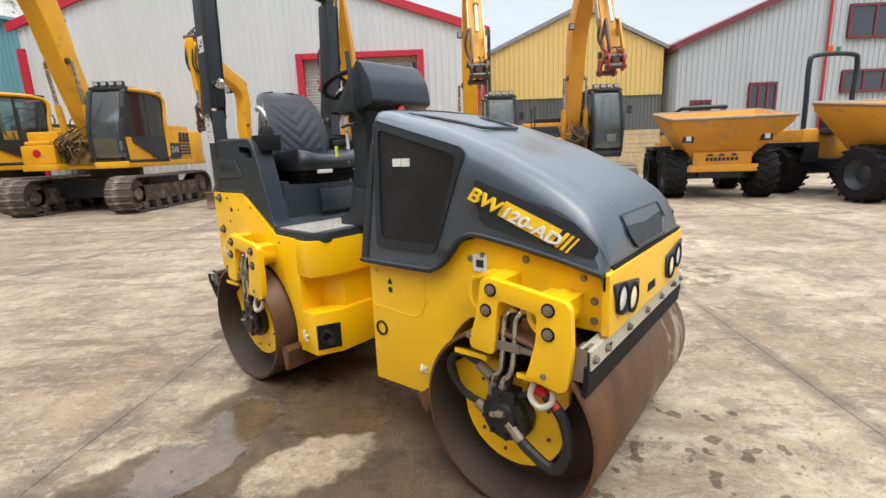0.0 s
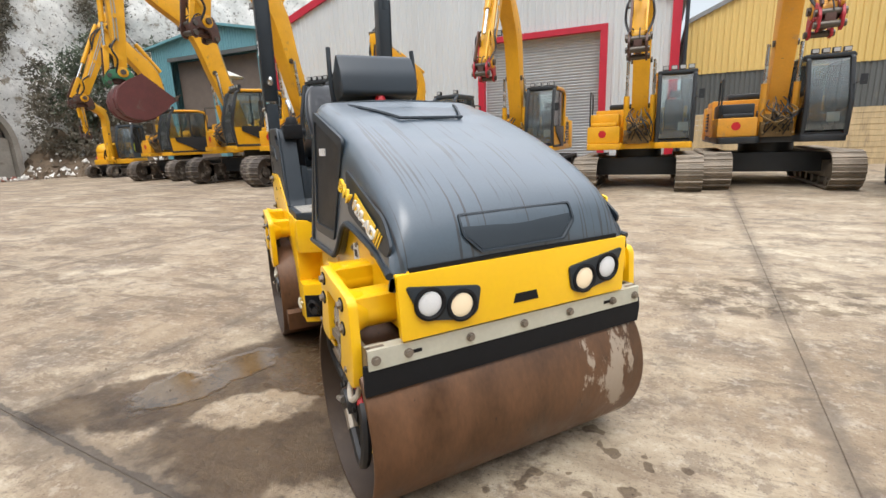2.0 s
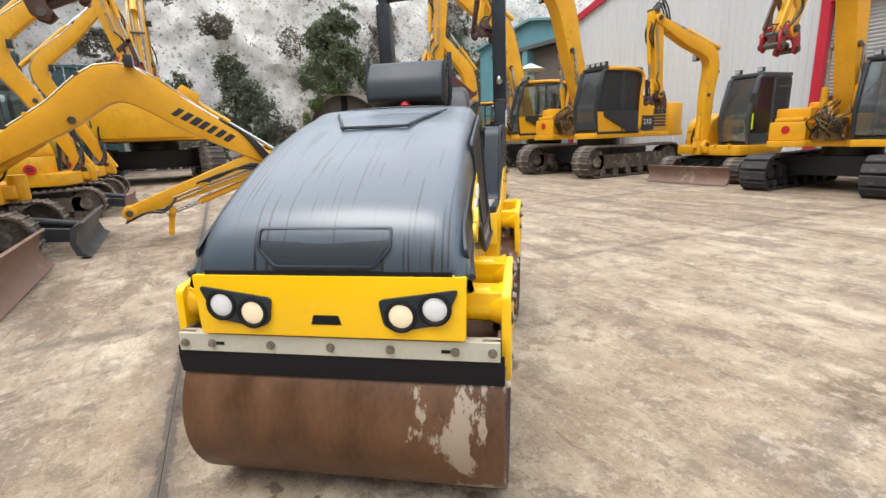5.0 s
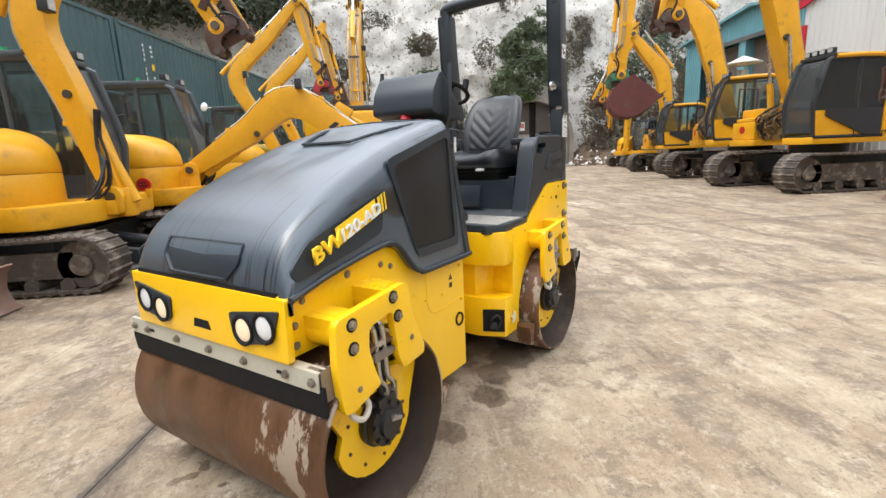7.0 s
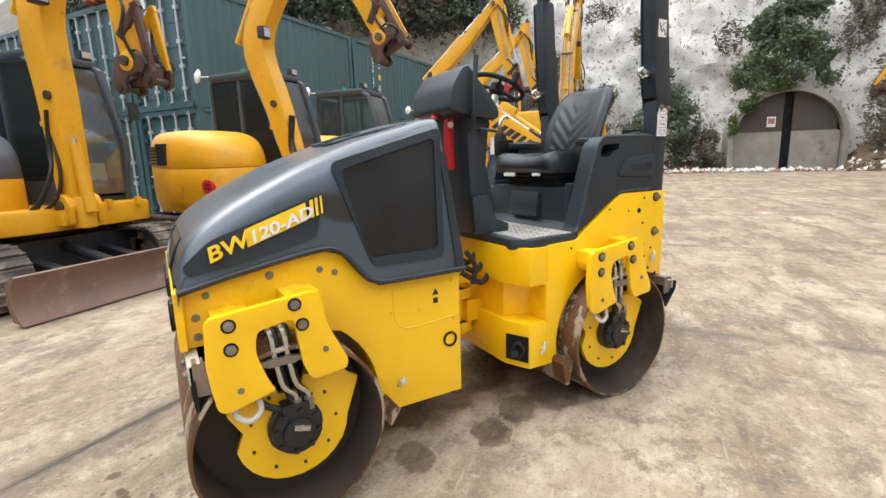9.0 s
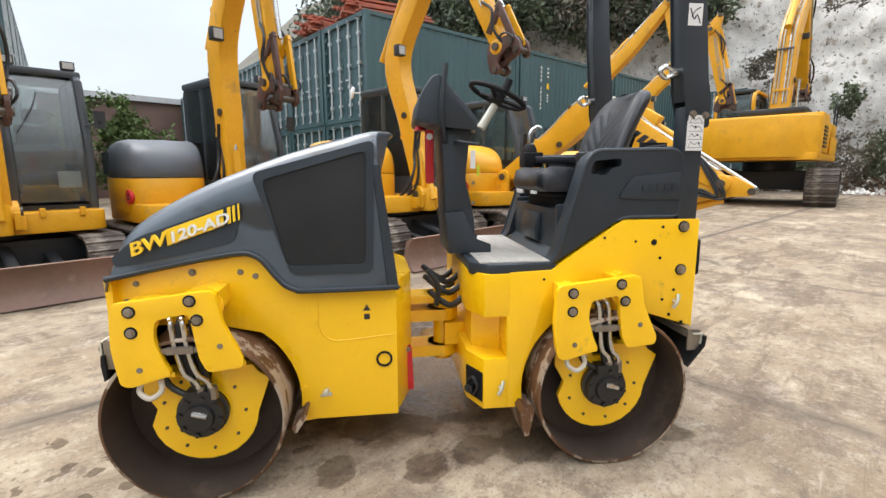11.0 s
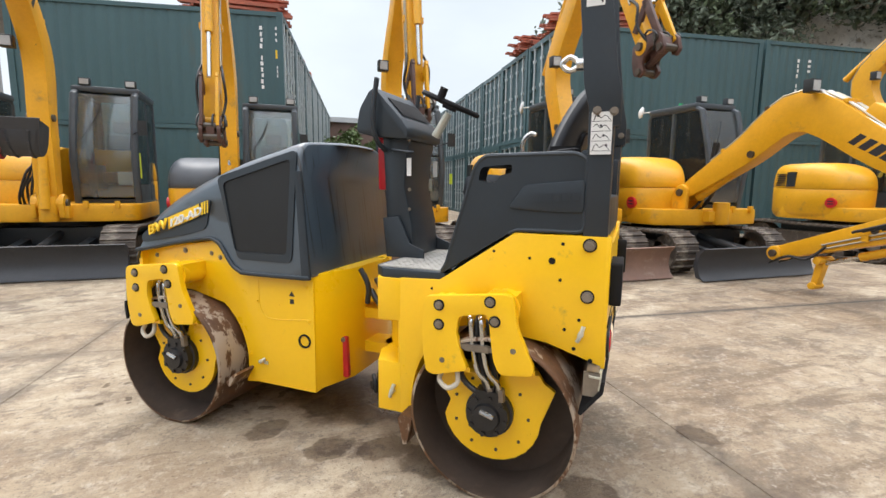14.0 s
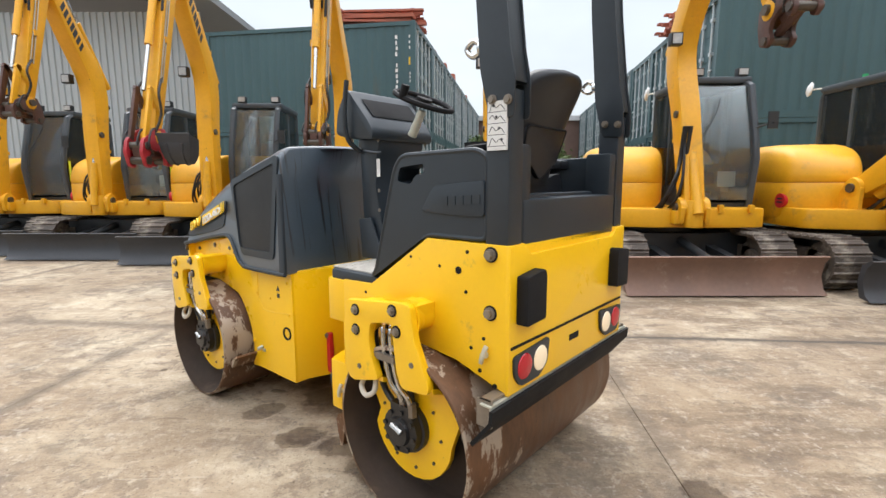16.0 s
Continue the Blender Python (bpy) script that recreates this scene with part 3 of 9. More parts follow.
def cladding(bm, u0, u1, w, base, top, pitch, depth, axis="x", out=-1):
    """Ribbed sheeting along x (or y) in the plane w; top is a function of the place."""
    u, k = u0, 0
    pts = []
    while u < u1 - 1e-6:
        for f, d in ((0.0, 0), (0.55, 0), (0.66, 1), (0.89, 1)):
            q = u + f * pitch
            if q <= u1:
                pts.append((q, w + out * depth * d))
        u += pitch
    pts.append((u1, w))
    vs = []
    for q, d in pts:
        b, t = base(q) if callable(base) else base, top(q)
        vs.append([bm.verts.new((q, d, z) if axis == "x" else (d, q, z)) for z in (b, t)])
    for a, b in zip(vs, vs[1:]):
        bm.faces.new((a[0], b[0], b[1], a[1]))


def gable(x0, z0, xa, za, x1, z1):
    return lambda x: z0 + (za - z0) * (x - x0) / (xa - x0) if x < xa else za + (z1 - za) * (x - xa) / (x1 - xa)


def warehouse():
    y = 18.5
    top = gable(-15.1, 6.28, -7.9, 8.72, 1.75, 5.55)
    w = thing("warehouse", "large pale grey clad warehouse with red trim and a roller shutter", "warehouse", pose(0, 0, 0), kind="structure")
    bm = bmesh.new()
    dl, dr, dz = -4.88, -0.68, 4.75
    cladding(bm, -15.1, dl, y, 0, top, 0.25, 0.035)
    cladding(bm, dl, dr, y, dz, top, 0.25, 0.035)
    cladding(bm, dr, 1.75, y, 0, top, 0.25, 0.035)
    cladding(bm, y, 45, -15.1, 0, lambda q: 6.28, 0.25, 0.035, "y")
    cladding(bm, y, 45, 1.75, 0, lambda q: 5.55, 0.25, 0.035, "y", 1)
    part("wall", bm, CLADWHITE, w, "pale grey ribbed cladding")
    bm = bmesh.new()
    prism(bm, [(-15.3, 6.24), (-7.9, 8.75), (1.95, 5.5), (1.95, 5.62), (-7.9, 8.9), (-15.3, 6.36)], "y", y + 0.05, 45)
    part("roof", bm, ROOF, w)
    bm = bmesh.new()
    prism(bm, [(-15.4, 6.08), (-7.9, 8.6), (2.0, 5.33), (2.0, 5.62), (-7.9, 8.92), (-15.4, 6.37)], "y", y - 0.14, y - 0.05)
    part("verge_trim", bm, TRIMRED, w, "red painted verge trim")
    for x in (-15.05, 1.66):
        part("corner_trim", boxes((x - 0.14, x + 0.14, y - 0.12, y - 0.045, 0, 5.5)), TRIMRED, w, "red painted corner trim")
    part("door_jamb", boxes((dl - 0.24, dl, y - 0.14, y + 0.1, 0, dz + 0.02)), TRIMRED, w, "red door surround")
    part("door_jamb", boxes((dr, dr + 0.24, y - 0.14, y + 0.1, 0, dz + 0.02)), TRIMRED, w, "red door surround")
    part("door_head", boxes((dl - 0.24, dr + 0.24, y - 0.15, y + 0.1, dz, dz + 0.2)), TRIMRED, w, "red door surround")
    bm = bmesh.new()
    vs = []
    for k in range(48):
        z = k * 0.1
        for f, d in ((0, 0.0), (0.045, -0.028), (0.075, -0.028)):
            vs.append([bm.verts.new((x, y + 0.16 + d, z + f)) for x in (dl, dr)])
    for a, b in zip(vs, vs[1:]):
        bm.faces.new((a[0], a[1], b[1], b[0]))
    part("roller_shutter", bm, SHUTTER, w, "grey galvanised roller shutter, closed")
    bm = bmesh.new()
    tube(bm, [(1.95, y - 0.2, 5.5), (1.95, y - 0.2, 0)], 0.06, n=1)
    part("downpipe", bm, DARK, w)


def yellow_building():
    y, x0, x1 = 20.5, 2.1, 9.35
    top = gable(x0, 5.0, 5.9, 6.7, x1, 5.05)
    w = thing("yellow_building", "buff yellow ribbed gabled shed above dirty grey sheeting", "building", kind="structure")
    bm = bmesh.new()
    cladding(bm, x0, x1, y, 3.25, top, 0.2, 0.04)
    cladding(bm, y, 45, x1, 0, lambda q: 5.0, 0.2, 0.04, "y", 1)
    part("wall", bm, CLADYELLOW, w)
    bm = bmesh.new()
    cladding(bm, x0, x1, y + 0.03, 1.85, lambda q: 3.27, 0.15, 0.03)
    part("lower_wall", bm, CLADDARK, w, "dark stained corrugated band")
    for k in range(10):
        part("board", boxes((x0, x1, y - 0.03 - 0.01 * (k % 2), y + 0.02, 0.185 * k, 0.185 * k + 0.178)), FENCE, w)
    bm = bmesh.new()
    prism(bm, [(x0 - .1, 4.95), (5.9, 6.68), (x1 + .15, 5.0), (x1 + .15, 5.14), (5.9, 6.84), (x0 - .1, 5.1)], "y", y - 0.12, 45)
    part("roof", bm, ROOF, w)


def grey_shed():
    y, x0 = 20.0, 9.7
    top = gable(x0, 4.95, 20.0, 9.2, 30.0, 5.0)
    w = thing("grey_shed", "grey clad shed with dark red roof edge and windows", "building", kind="structure")
    bm = bmesh.new()
    cladding(bm, x0, 30, y, 0, top, 0.22, 0.035)
    cladding(bm, y, 45, x0, 0, lambda q: 4.95, 0.22, 0.035, "y")
    part("wall", bm, CLADGREY, w)
    bm = bmesh.new()
    prism(bm, [(x0 - .2, 4.85), (20, 9.15), (30.2, 4.9), (30.2, 5.15), (20, 9.4), (x0 - .2, 5.1)], "y", y - 0.2, 45)
    maroon = surface("dark_red_roof_edge", (0.15, 0.025, 0.035), 0.5)
    part("roof", bm, maroon, w, "dark red roof edge")
    wm = surface("dark_window_glass", (0.05, 0.06, 0.07), 0.12)
    for x, z, ww, hh in ((16.35, 5.1, 3.0, 1.15), (16.35, 3.05, 2.5, 0.75), (12.65, 2.35, 1.05, 1.1), (10.3, 2.35, 0.75, 0.5)):
        win = part("window", boxes((x, x + ww, y - 0.09, y - 0.05, z, z + hh)), wm, w, "dark glazed window")
        bm = bmesh.new()
        for a in (x, x + ww / 3, x + 2 * ww / 3, x + ww):
            box(bm, a - 0.045, a + 0.045, y - 0.13, y - 0.045, z - 0.05, z + hh + 0.05)
        box(bm, x, x + ww, y - 0.125, y - 0.045, z - 0.06, z + 0.03)
        box(bm, x, x + ww, y - 0.125, y - 0.045, z + hh - 0.03, z + hh + 0.06)
        part("frame", bm, maroon, win, "maroon window frame")
    bm = bmesh.new()
    tube(bm, [(15.55, y - 0.12, 0), (15.55, y - 0.12, 7.0)], 0.05, n=1)
    part("downpipe", bm, TRIMRED, w)


def blue_shed():
    y, x0, x1 = 22.0, -28.0, -17.9
    w = thing("blue_shed", "faded blue corrugated shed with an open dark doorway", "building", kind="structure")
    dl, dr, dz = -26.4, -19.4, 6.6
    top = gable(x0, 7.45, -22.2, 8.2, x1, 7.4)
    bm = bmesh.new()
    cladding(bm, x0, dl, y, 0, top, 0.2, 0.04)
    cladding(bm, dl, dr, y, dz, top, 0.2, 0.04)
    cladding(bm, dr, x1, y, 0, top, 0.2, 0.04)
    cladding(bm, y, 33, x0, 0, lambda q: 7.45, 0.2, 0.04, "y")
    cladding(bm, y, 33, x1, 0, lambda q: 7.4, 0.2, 0.04, "y", 1)
    part("wall", bm, CLADBLUE, w)
    brown = surface("brown_shutter", (0.15, 0.12, 0.10), 0.6, var=0.2)
    part("shutter", boxes((dl, -23.15, y + 0.5, y + 0.55, 0, dz)), brown, w, "brown sheet door")
    part("shutter", boxes((-22.65, dr, y + 0.5, y + 0.55, 0, dz)), brown, w, "brown sheet door")
    part("door_pillar", boxes((-23.15, -22.65, y - 0.05, y + 0.6, 0, dz)), CLADBLUE, w)
    part("door_head", boxes((dl - 0.1, dr + 0.1, y - 0.12, y - 0.05, dz, dz + 0.22)), CLADDARK, w, "dark door head")
    bm = bmesh.new()
    prism(bm, [(x0 - .3, 7.4), (-22.2, 8.2), (x1 + .3, 7.33), (x1 + .3, 7.46), (-22.2, 8.34), (x0 - .3, 7.53)], "y", y - 0.3, 33)
    part("roof", bm, CLADBLUE, w)


def cliff_line(s):
    pts = [(-16, 48), (-28, 36), (-33.5, 24), (-35.6, 13.5), (-37.5, 6), (-38.5, -2), (-37, -10), (-31, -17), (-20, -23), (-8, -27), (6, -32), (24, -38)]
    f = s * (len(pts) - 1)
    i = min(int(f), len(pts) - 2)
    a, b = pts[i], pts[i + 1]
    t = f - i
    return a[0] + (b[0] - a[0]) * t, a[1] + (b[1] - a[1]) * t


CHALK = surface("chalk_face", (0.71, 0.685, 0.64), 0.92, var=0.26, scale=1.1, grain=9, bump=1.0, dirt=(0.30, 0.25, 0.19), dirt_amount=0.36, dirt_scale=1.3, dirt_edge=0.10, chips=(0.12, 0.10, 0.075), chip_amount=0.24)
SLOPE = surface("dark_overgrown_soil", (0.125, 0.118, 0.092), 0.95, var=0.5, scale=0.8, grain=9, bump=1.0, dirt=(0.10, 0.09, 0.06), dirt_amount=0.3, dirt_scale=1.5)


def cliff_height(s):
    tab = [(0.0, 17.0), (0.68, 17.0), (0.727, 14.0), (0.78, 7.0), (0.803, 2.5), (1.0, 1.5)]
    for (a, p), (b, q) in zip(tab, tab[1:]):
        if s <= b:
            return p + (q - p) * (s - a) / (b - a)
    return 1.5


def cliff(s0, s1, nu, name, material, label):
    bm = bmesh.new()
    nv = 44
    grid = []
    for i in range(nu + 1):
        s = s0 + (s1 - s0) * i / nu
        x, y = cliff_line(s)
        x2, y2 = cliff_line(min(s + 0.004, 1))
        d = Vector((x2 - x, y2 - y, 0))
        d = d.normalized() if d.length > 1e-6 else Vector((0.9, -0.4, 0))
        out = Vector((-d.y, d.x, 0))
        hgt = cliff_height(s)
        col = []
        for j in range(nv + 1):
            v = j / nv
            z = v * hgt
            k = noise.fractal(Vector((x * 0.3, y * 0.3, z * 0.3)), 0.8, 2.1, 5) * 0.4 + noise.fractal(Vector((x, y, z * 0.8)) * 1.1, 0.7, 2.1, 4) * 0.22 + noise.noise(Vector((x, y, z)) * 0.07) * 0.8
            p = Vector((x, y, z)) - out * (z * 0.12) + out * k * min(1, 0.25 + v * 2)
            col.append(bm.verts.new(p))
        q = Vector((x, y, 0)) - out * 14
        col.append(bm.verts.new((q.x, q.y, hgt + 2.5)))
        grid.append(col)
    for a, b in zip(grid, grid[1:]):
        for j in range(nv + 1):
            bm.faces.new((a[j], b[j], b[j + 1], a[j + 1]))
    solid(name, bm, material, label, "cliff", "structure")


# ---- stacked containers ----
CONGREEN = surface("dark_green_container_paint", (0.044, 0.094, 0.103), 0.42, var=0.15, scale=0.8, bump=0.04, streak=(1, 1, 0.2), dirt=(0.07, 0.09, 0.08), dirt_amount=0.2, dirt_scale=1.5)
ROD = surface("galvanised_lock_rod", (0.50, 0.54, 0.55), 0.45, metal=0.2)
CL, CW, CH = 6.06, 2.44, 2.75


def container(m, proto=None):
    """A steel box with its doors in the plane x = 0 that face -x, its length along +x, its width along -y."""
    if proto:
        return copy_thing(proto, m)
    c = thing("shipping_container", "dark green steel shipping container in a stack", "container", m, "stacked containers")
    bm = bmesh.new()
    for y, o in ((-0.03, 1), (-CW + 0.03, -1)):
        cladding(bm, 0.1, CL - 0.1, y, 0.15, lambda q: CH - 0.1, 0.26, 0.018, "x", -o)
    cladding(bm, -CW + 0.1, -0.1, CL - 0.03, 0.15, lambda q: CH - 0.1, 0.26, 0.03, "y", -1)
    part("side_wall", bm, CONGREEN, c)
    part("roof", boxes((0.05, CL - 0.05, -CW + 0.05, -0.05, CH - 0.06, CH - 0.03)), CONGREEN, c)
    part("floor_frame", boxes((0.02, CL - 0.02, -CW + 0.02, -0.02, 0.02, 0.16)), CONGREEN, c)
    bm = bmesh.new()
    for y in (-0.06, -CW + 0.06):
        box(bm, 0.1, CL - 0.1, y - 0.06, y + 0.06, CH - 0.11, CH - 0.01)
        box(bm, 0.1, CL - 0.1, y - 0.06, y + 0.06, 0.0, 0.16)
    box(bm, 0, 0.1, -CW + 0.1, -0.1, CH - 0.14, CH - 0.01)
    box(bm, 0, 0.1, -CW + 0.1, -0.1, 0.0, 0.14)
    part("rail", bm, CONGREEN, c)
    for x in (0.07, CL - 0.07):
        for y in (-0.075, -CW + 0.075):
            part("corner_post", boxes((x - 0.07, x + 0.07, y - 0.075, y + 0.075, 0, CH)), CONGREEN, c)
    for y0, y1 in ((-0.16, -CW / 2 + 0.01), (-CW / 2 - 0.01, -CW + 0.16)):
        d = part("door", boxes((0.085, 0.12, y1, y0, 0.15, CH - 0.15)), CONGREEN, c)
        for f in (0.25, 0.75):
            y = y0 + (y1 - y0) * f
            bm = bmesh.new()
            cyl(bm, (0.03, y, 0.08), (0.03, y, CH - 0.08), 0.026, seg=8)
            for z in (0.12, 0.45, 0.95, 1.5, CH - 0.5, CH - 0.12):
                box(bm, 0.0, 0.09, y - 0.06, y + 0.06, z - 0.04, z + 0.04)
            part("lock_rod", bm, ROD, d, "pale galvanised lock rod")
            part("handle", boxes((-0.005, 0.02, min(y, y + 0.34 * (0.5 - f) * 2), max(y, y + 0.34 * (0.5 - f) * 2), 1.10, 1.14)), ROD, d, "pale galvanised door handle")
        for z in (0.30, 0.85, 1.45, 2.05, CH - 0.35):
            e_ = y0 if y0 > -0.5 else y1
            part("hinge", boxes((0.02, 0.088, e_ - 0.07, e_ + 0.07, z - 0.05, z + 0.05)), CONGREEN, d)
        bm = boxes(*[(0.072, 0.087, y1 + 0.12, y0 - 0.12, z, z + 0.36) for z in (0.30, 0.85, 1.40, 1.95)])
        part("door_panel", bm, CONGREEN, d)
    return c


def code_marks(m):
    """The painted code on a container's side, too small to read, as bars."""
    t = thing("container_marking", "white and yellow painted code on green steel", "marking", m)
    for k in range(11):
        if k != 4:
            part("code", boxes((-0.035 + 0.012 * (k % 2), 0.035 - 0.01 * (k % 3), 0.0, 0.004, -0.14 * k - 0.09 - 0.012 * (k % 2), -0.14 * k)), WHITE, t)
    part("plate", boxes((-0.46, -0.33, 0.0, 0.004, -0.75, -0.55)), DECAL, t, "yellow plate")
    for k in range(3):
        part("code", boxes((-0.44, -0.34, 0.0, 0.004, -0.07 - 0.14 * k, -0.14 * k)), WHITE, t)
        part("code", boxes((-0.43, -0.35, 0.0, 0.004, -1.0 - 0.1 * k, -0.93 - 0.1 * k)), WHITE, t)


warehouse()
yellow_building()
grey_shed()
blue_shed()
cliff(0.0, 0.68, 170, "chalk_cliff", CHALK, "white chalk quarry face with soil stains and shrubs")
cliff(0.68, 1.0, 80, "overgrown_slope", SLOPE, "dark overgrown slope behind the containers")
STACK_A, STACK_B = pose(0.15, -7.6, 0, 0, 0, -9), pose(-6.7, -5.75, 0, 0, 0, -7)
first = container(STACK_A)
for row in range(8):
    for lev in range(2):
        if row or lev:
            container(STACK_A @ pose(0.03 * ((row * 3 + lev) % 3), -2.5 * row, CH * lev), first)
for row in range(8):
    for col in range(3 if row < 1 else 1):
        for lev in range(2):
            container(STACK_B @ pose(-6.16 * col + 0.02 * ((row + lev) % 3), -CW - 2.5 * row, CH * lev, 0, 0, 180), first)

# ---- the roller, in its own frame: x ahead, y to its left ----
ROLLER = Matrix.Rotation(radians(-38.9), 4, "Z") @ Matrix.Translation((-1.75, 1.944, 0))
roller = thing("tandem_roller", "yellow and black tandem vibratory roller with rusty steel drums", "road roller", ROLLER)
# the rear half stands a little turned about the joint
BEND = Matrix.Translation((-0.18, 0, 0)) @ Matrix.Rotation(radians(-1.9), 4, "Z") @ Matrix.Translation((0.18, 0, 0))
DR, DX, RX, DW = 0.357, 0.918, -0.906, 0.606
YX = 0.888


def lerp_table(tab, x):
    tab = sorted(tab)
    for (a, p), (b, q) in zip(tab, tab[1:]):
        if x <= b:
            return p + (q - p) * max(0, (x - a)) / (b - a)
    return tab[-1][1]


HOOD_TOP = [(0.0, 1.535), (0.08, 1.533), (0.19, 1.52), (0.30, 1.50), (0.41, 1.472), (0.52, 1.44), (0.64, 1.398), (0.80, 1.336), (0.94, 1.27), (1.03, 1.222), (1.10, 1.178), (1.15, 1.14), (1.185, 1.10), (1.21, 1.055), (1.228, 1.0), (1.238, 0.955)]
HOOD_LOW = [(0.0, 0.852), (0.06, 0.848), (0.468, 0.848), (0.51, 0.855), (0.554, 0.876), (0.59, 0.915), (0.62, 0.955), (0.65, 0.99), (0.69, 1.012), (0.74, 1.016), (0.87, 0.998), (1.05, 0.965), (1.238, 0.93)]


def hood_half(x, z):
    """Half the hood's width."""
    w = 0.481 - 0.075 * (z - 0.9)
    if x > 1.05:
        w += 0.022 * min((x - 1.05) / 0.12, 1) * max(0, 1 - (z - 0.93) / 0.14)
    return w


def hood_surface(x, y):
    """The height of the hood's top over (x, y)."""
    top = lerp_table(HOOD_TOP, x)
    w = hood_half(x, top)
    u = abs(y) / w
    z = top + 0.012 - 0.022 * u ** 2
    if u > 0.86:
        z -= 0.06 * ((u - 0.86) / 0.14) ** 2.2
    return z


def hood_x(x, y, z):
    """The hood's back leans and is cut off slantwise towards the middle."""
    xr = 0.10 * min(max((abs(y) - 0.16) / 0.30, 0), 1) + 0.13 * (z - 0.87) - 0.02
    return x if x > 0.30 else xr + x * (0.30 - xr) / 0.30


def build_hood():
    xs = sorted({x for x, _ in HOOD_TOP} | {0.012, 0.03, 0.13, 0.245, 0.355, 0.465, 0.49, 0.53, 0.56, 0.575, 0.605, 0.635, 0.67, 0.715, 0.76, 0.87, 0.985, 1.065, 1.125})
    us = [1.0, 0.985, 0.955, 0.91, 0.85, 0.76, 0.66, 0.54, 0.40, 0.25, 0.1]
    us = us + [0.0] + [-u for u in us[::-1]]
    bm = bmesh.new()
    rings = []
    for x in xs:
        top, low = lerp_table(HOOD_TOP, x), lerp_table(HOOD_LOW, x)
        low = min(low, top - 0.02)
        r = []
        side_top = hood_surface(x, hood_half(x, top))
        zs = [low + (side_top - low) * k / 6 for k in range(6)]
        for z in zs:
            r.append((x, hood_half(x, z), z))
        for u in us:
            y = u * hood_half(x, top)
            z = hood_surface(x, y)
            # a shallow shield in the middle of the top, and a scoop at its back
            s = max(abs(y) / (0.30 - 0.16 * max(0, (x - 0.25) / 0.6)), 0.0) if x < 0.85 else 9
            if s < 1 and 0.22 < x < 0.82:
                z -= 0.011 * min(1, (1 - s) * 9)
            r.append((x, y, z))
        for z in zs[::-1]:
            r.append((x, -hood_half(x, z), z))
        k = {0.0: 0.965, 0.012: 0.99}.get(x, 1.0)
        rings.append([(hood_x(px, py, pz), py * k, 1.1 + (pz - 1.1) * k) for px, py, pz in r])
    loft(bm, rings)
    hood = part("hood", bm, HOODMAT, roller, "black moulded plastic engine hood, streaked wet", sharp=50)
    # flared rim along the lower edge
    for sy in (1, -1):
        bm = bmesh.new()
        pts = [(hood_x(x, sy * 0.47, z), sy * (hood_half(x, z) + 0.002), z + 0.008) for x, z in HOOD_LOW]
        tube(bm, pts, 0.0125, 8, 4)
        part("lower_rim", bm, PLASTIC, hood)
        # grille in the side, with its moulded surround
        quad = [(0.63, 1.325), (0.20, 1.447), (0.215, 0.965), (0.542, 0.965)]
        out = rounded([(0.672, 1.352), (0.165, 1.492), (0.185, 0.925), (0.525, 0.925)], 0.035)
        inn = rounded(quad, 0.03)

        def on_side(p, lift):
            return (p[0], sy * (hood_half(p[0], p[1]) + lift), p[1])
        bm = bmesh.new()
        loft(bm, [[on_side(p, -0.004) for p in out], [on_side(p, 0.007) for p in out], [on_side(p, 0.009) for p in inn], [on_side(p, -0.006) for p in inn]], caps=False)
        part("grille_surround", bm, PLASTIC, hood, sharp=60)
        bm = bmesh.new()
        bm.faces.new([bm.verts.new(on_side(p, 0.0015)) for p in inn])
        part("side_grille", bm, MESHBLACK, hood, "dark perforated side grille")
        # raised wedge that carries the model's name
        wedge = rounded([(0.71, 1.24), (0.745, 1.075), (0.9, 1.035), (1.2, 0.985), (1.215, 1.02), (1.12, 1.1)], 0.03)
        bm = bmesh.new()
        loft(bm, [[on_side(p, -0.004) for p in wedge], [on_side(p, 0.006) for p in wedge]])
        part("name_panel", bm, PLASTIC, hood, sharp=30)
        # stiff rear edge up to a step
        bm = bmesh.new()
        loft(bm, [[(hood_x(x0, sy * 0.47, z), sy * (hood_half(0, z) + l), z) for x0, l in ((-0.004, -0.01), (-0.004, 0.004), (0.008, 0.008), (0.058, 0.008), (0.066, -0.004))] for z in (0.86, 1.0, 1.2, 1.372, 1.385)])
        part("rear_edge", bm, PLASTIC, hood, sharp=60)
    # panel in the nose
    rim = rounded([(0.238, 1.097), (0.238, 1.03), (0.178, 0.968), (-0.178, 0.968), (-0.238, 1.03), (-0.238, 1.097)], 0.012, 3)

    def on_nose(y, z, lift):
        tab = [(zz, xx) for xx, zz in HOOD_TOP if xx > 0.9]
        return (lerp_table(tab, z + 0.01 - 0.0) + lift + 0.004, y, z)
    bm = bmesh.new()
    loft(bm, [[on_nose(y, z, -0.004) for y, z in rim], [on_nose(y, z, 0.012) for y, z in rim], [on_nose(y * 0.97, 1.035 + (z - 1.035) * 0.92, 0.012) for y, z in rim], [on_nose(y * 0.955, 1.035 + (z - 1.035) * 0.88, 0.002) for y, z in rim]], caps=False)
    part("nose_rim", bm, PLASTIC, hood, sharp=30)
    bm = bmesh.new()
    rows = []
    for z, hw in ((0.977, 0.168), (0.995, 0.186), (1.013, 0.204), (1.031, 0.222), (1.05, 0.2265), (1.07, 0.2265), (1.089, 0.2265)):
        rows.append([on_nose(hw * (1 - 2 * q / 8), z, 0.004) for q in range(9)])
    loft(bm, rows, caps=False, closed=False)
    part("nose_panel", bm, PLASTIC, hood, "smooth black nose panel")
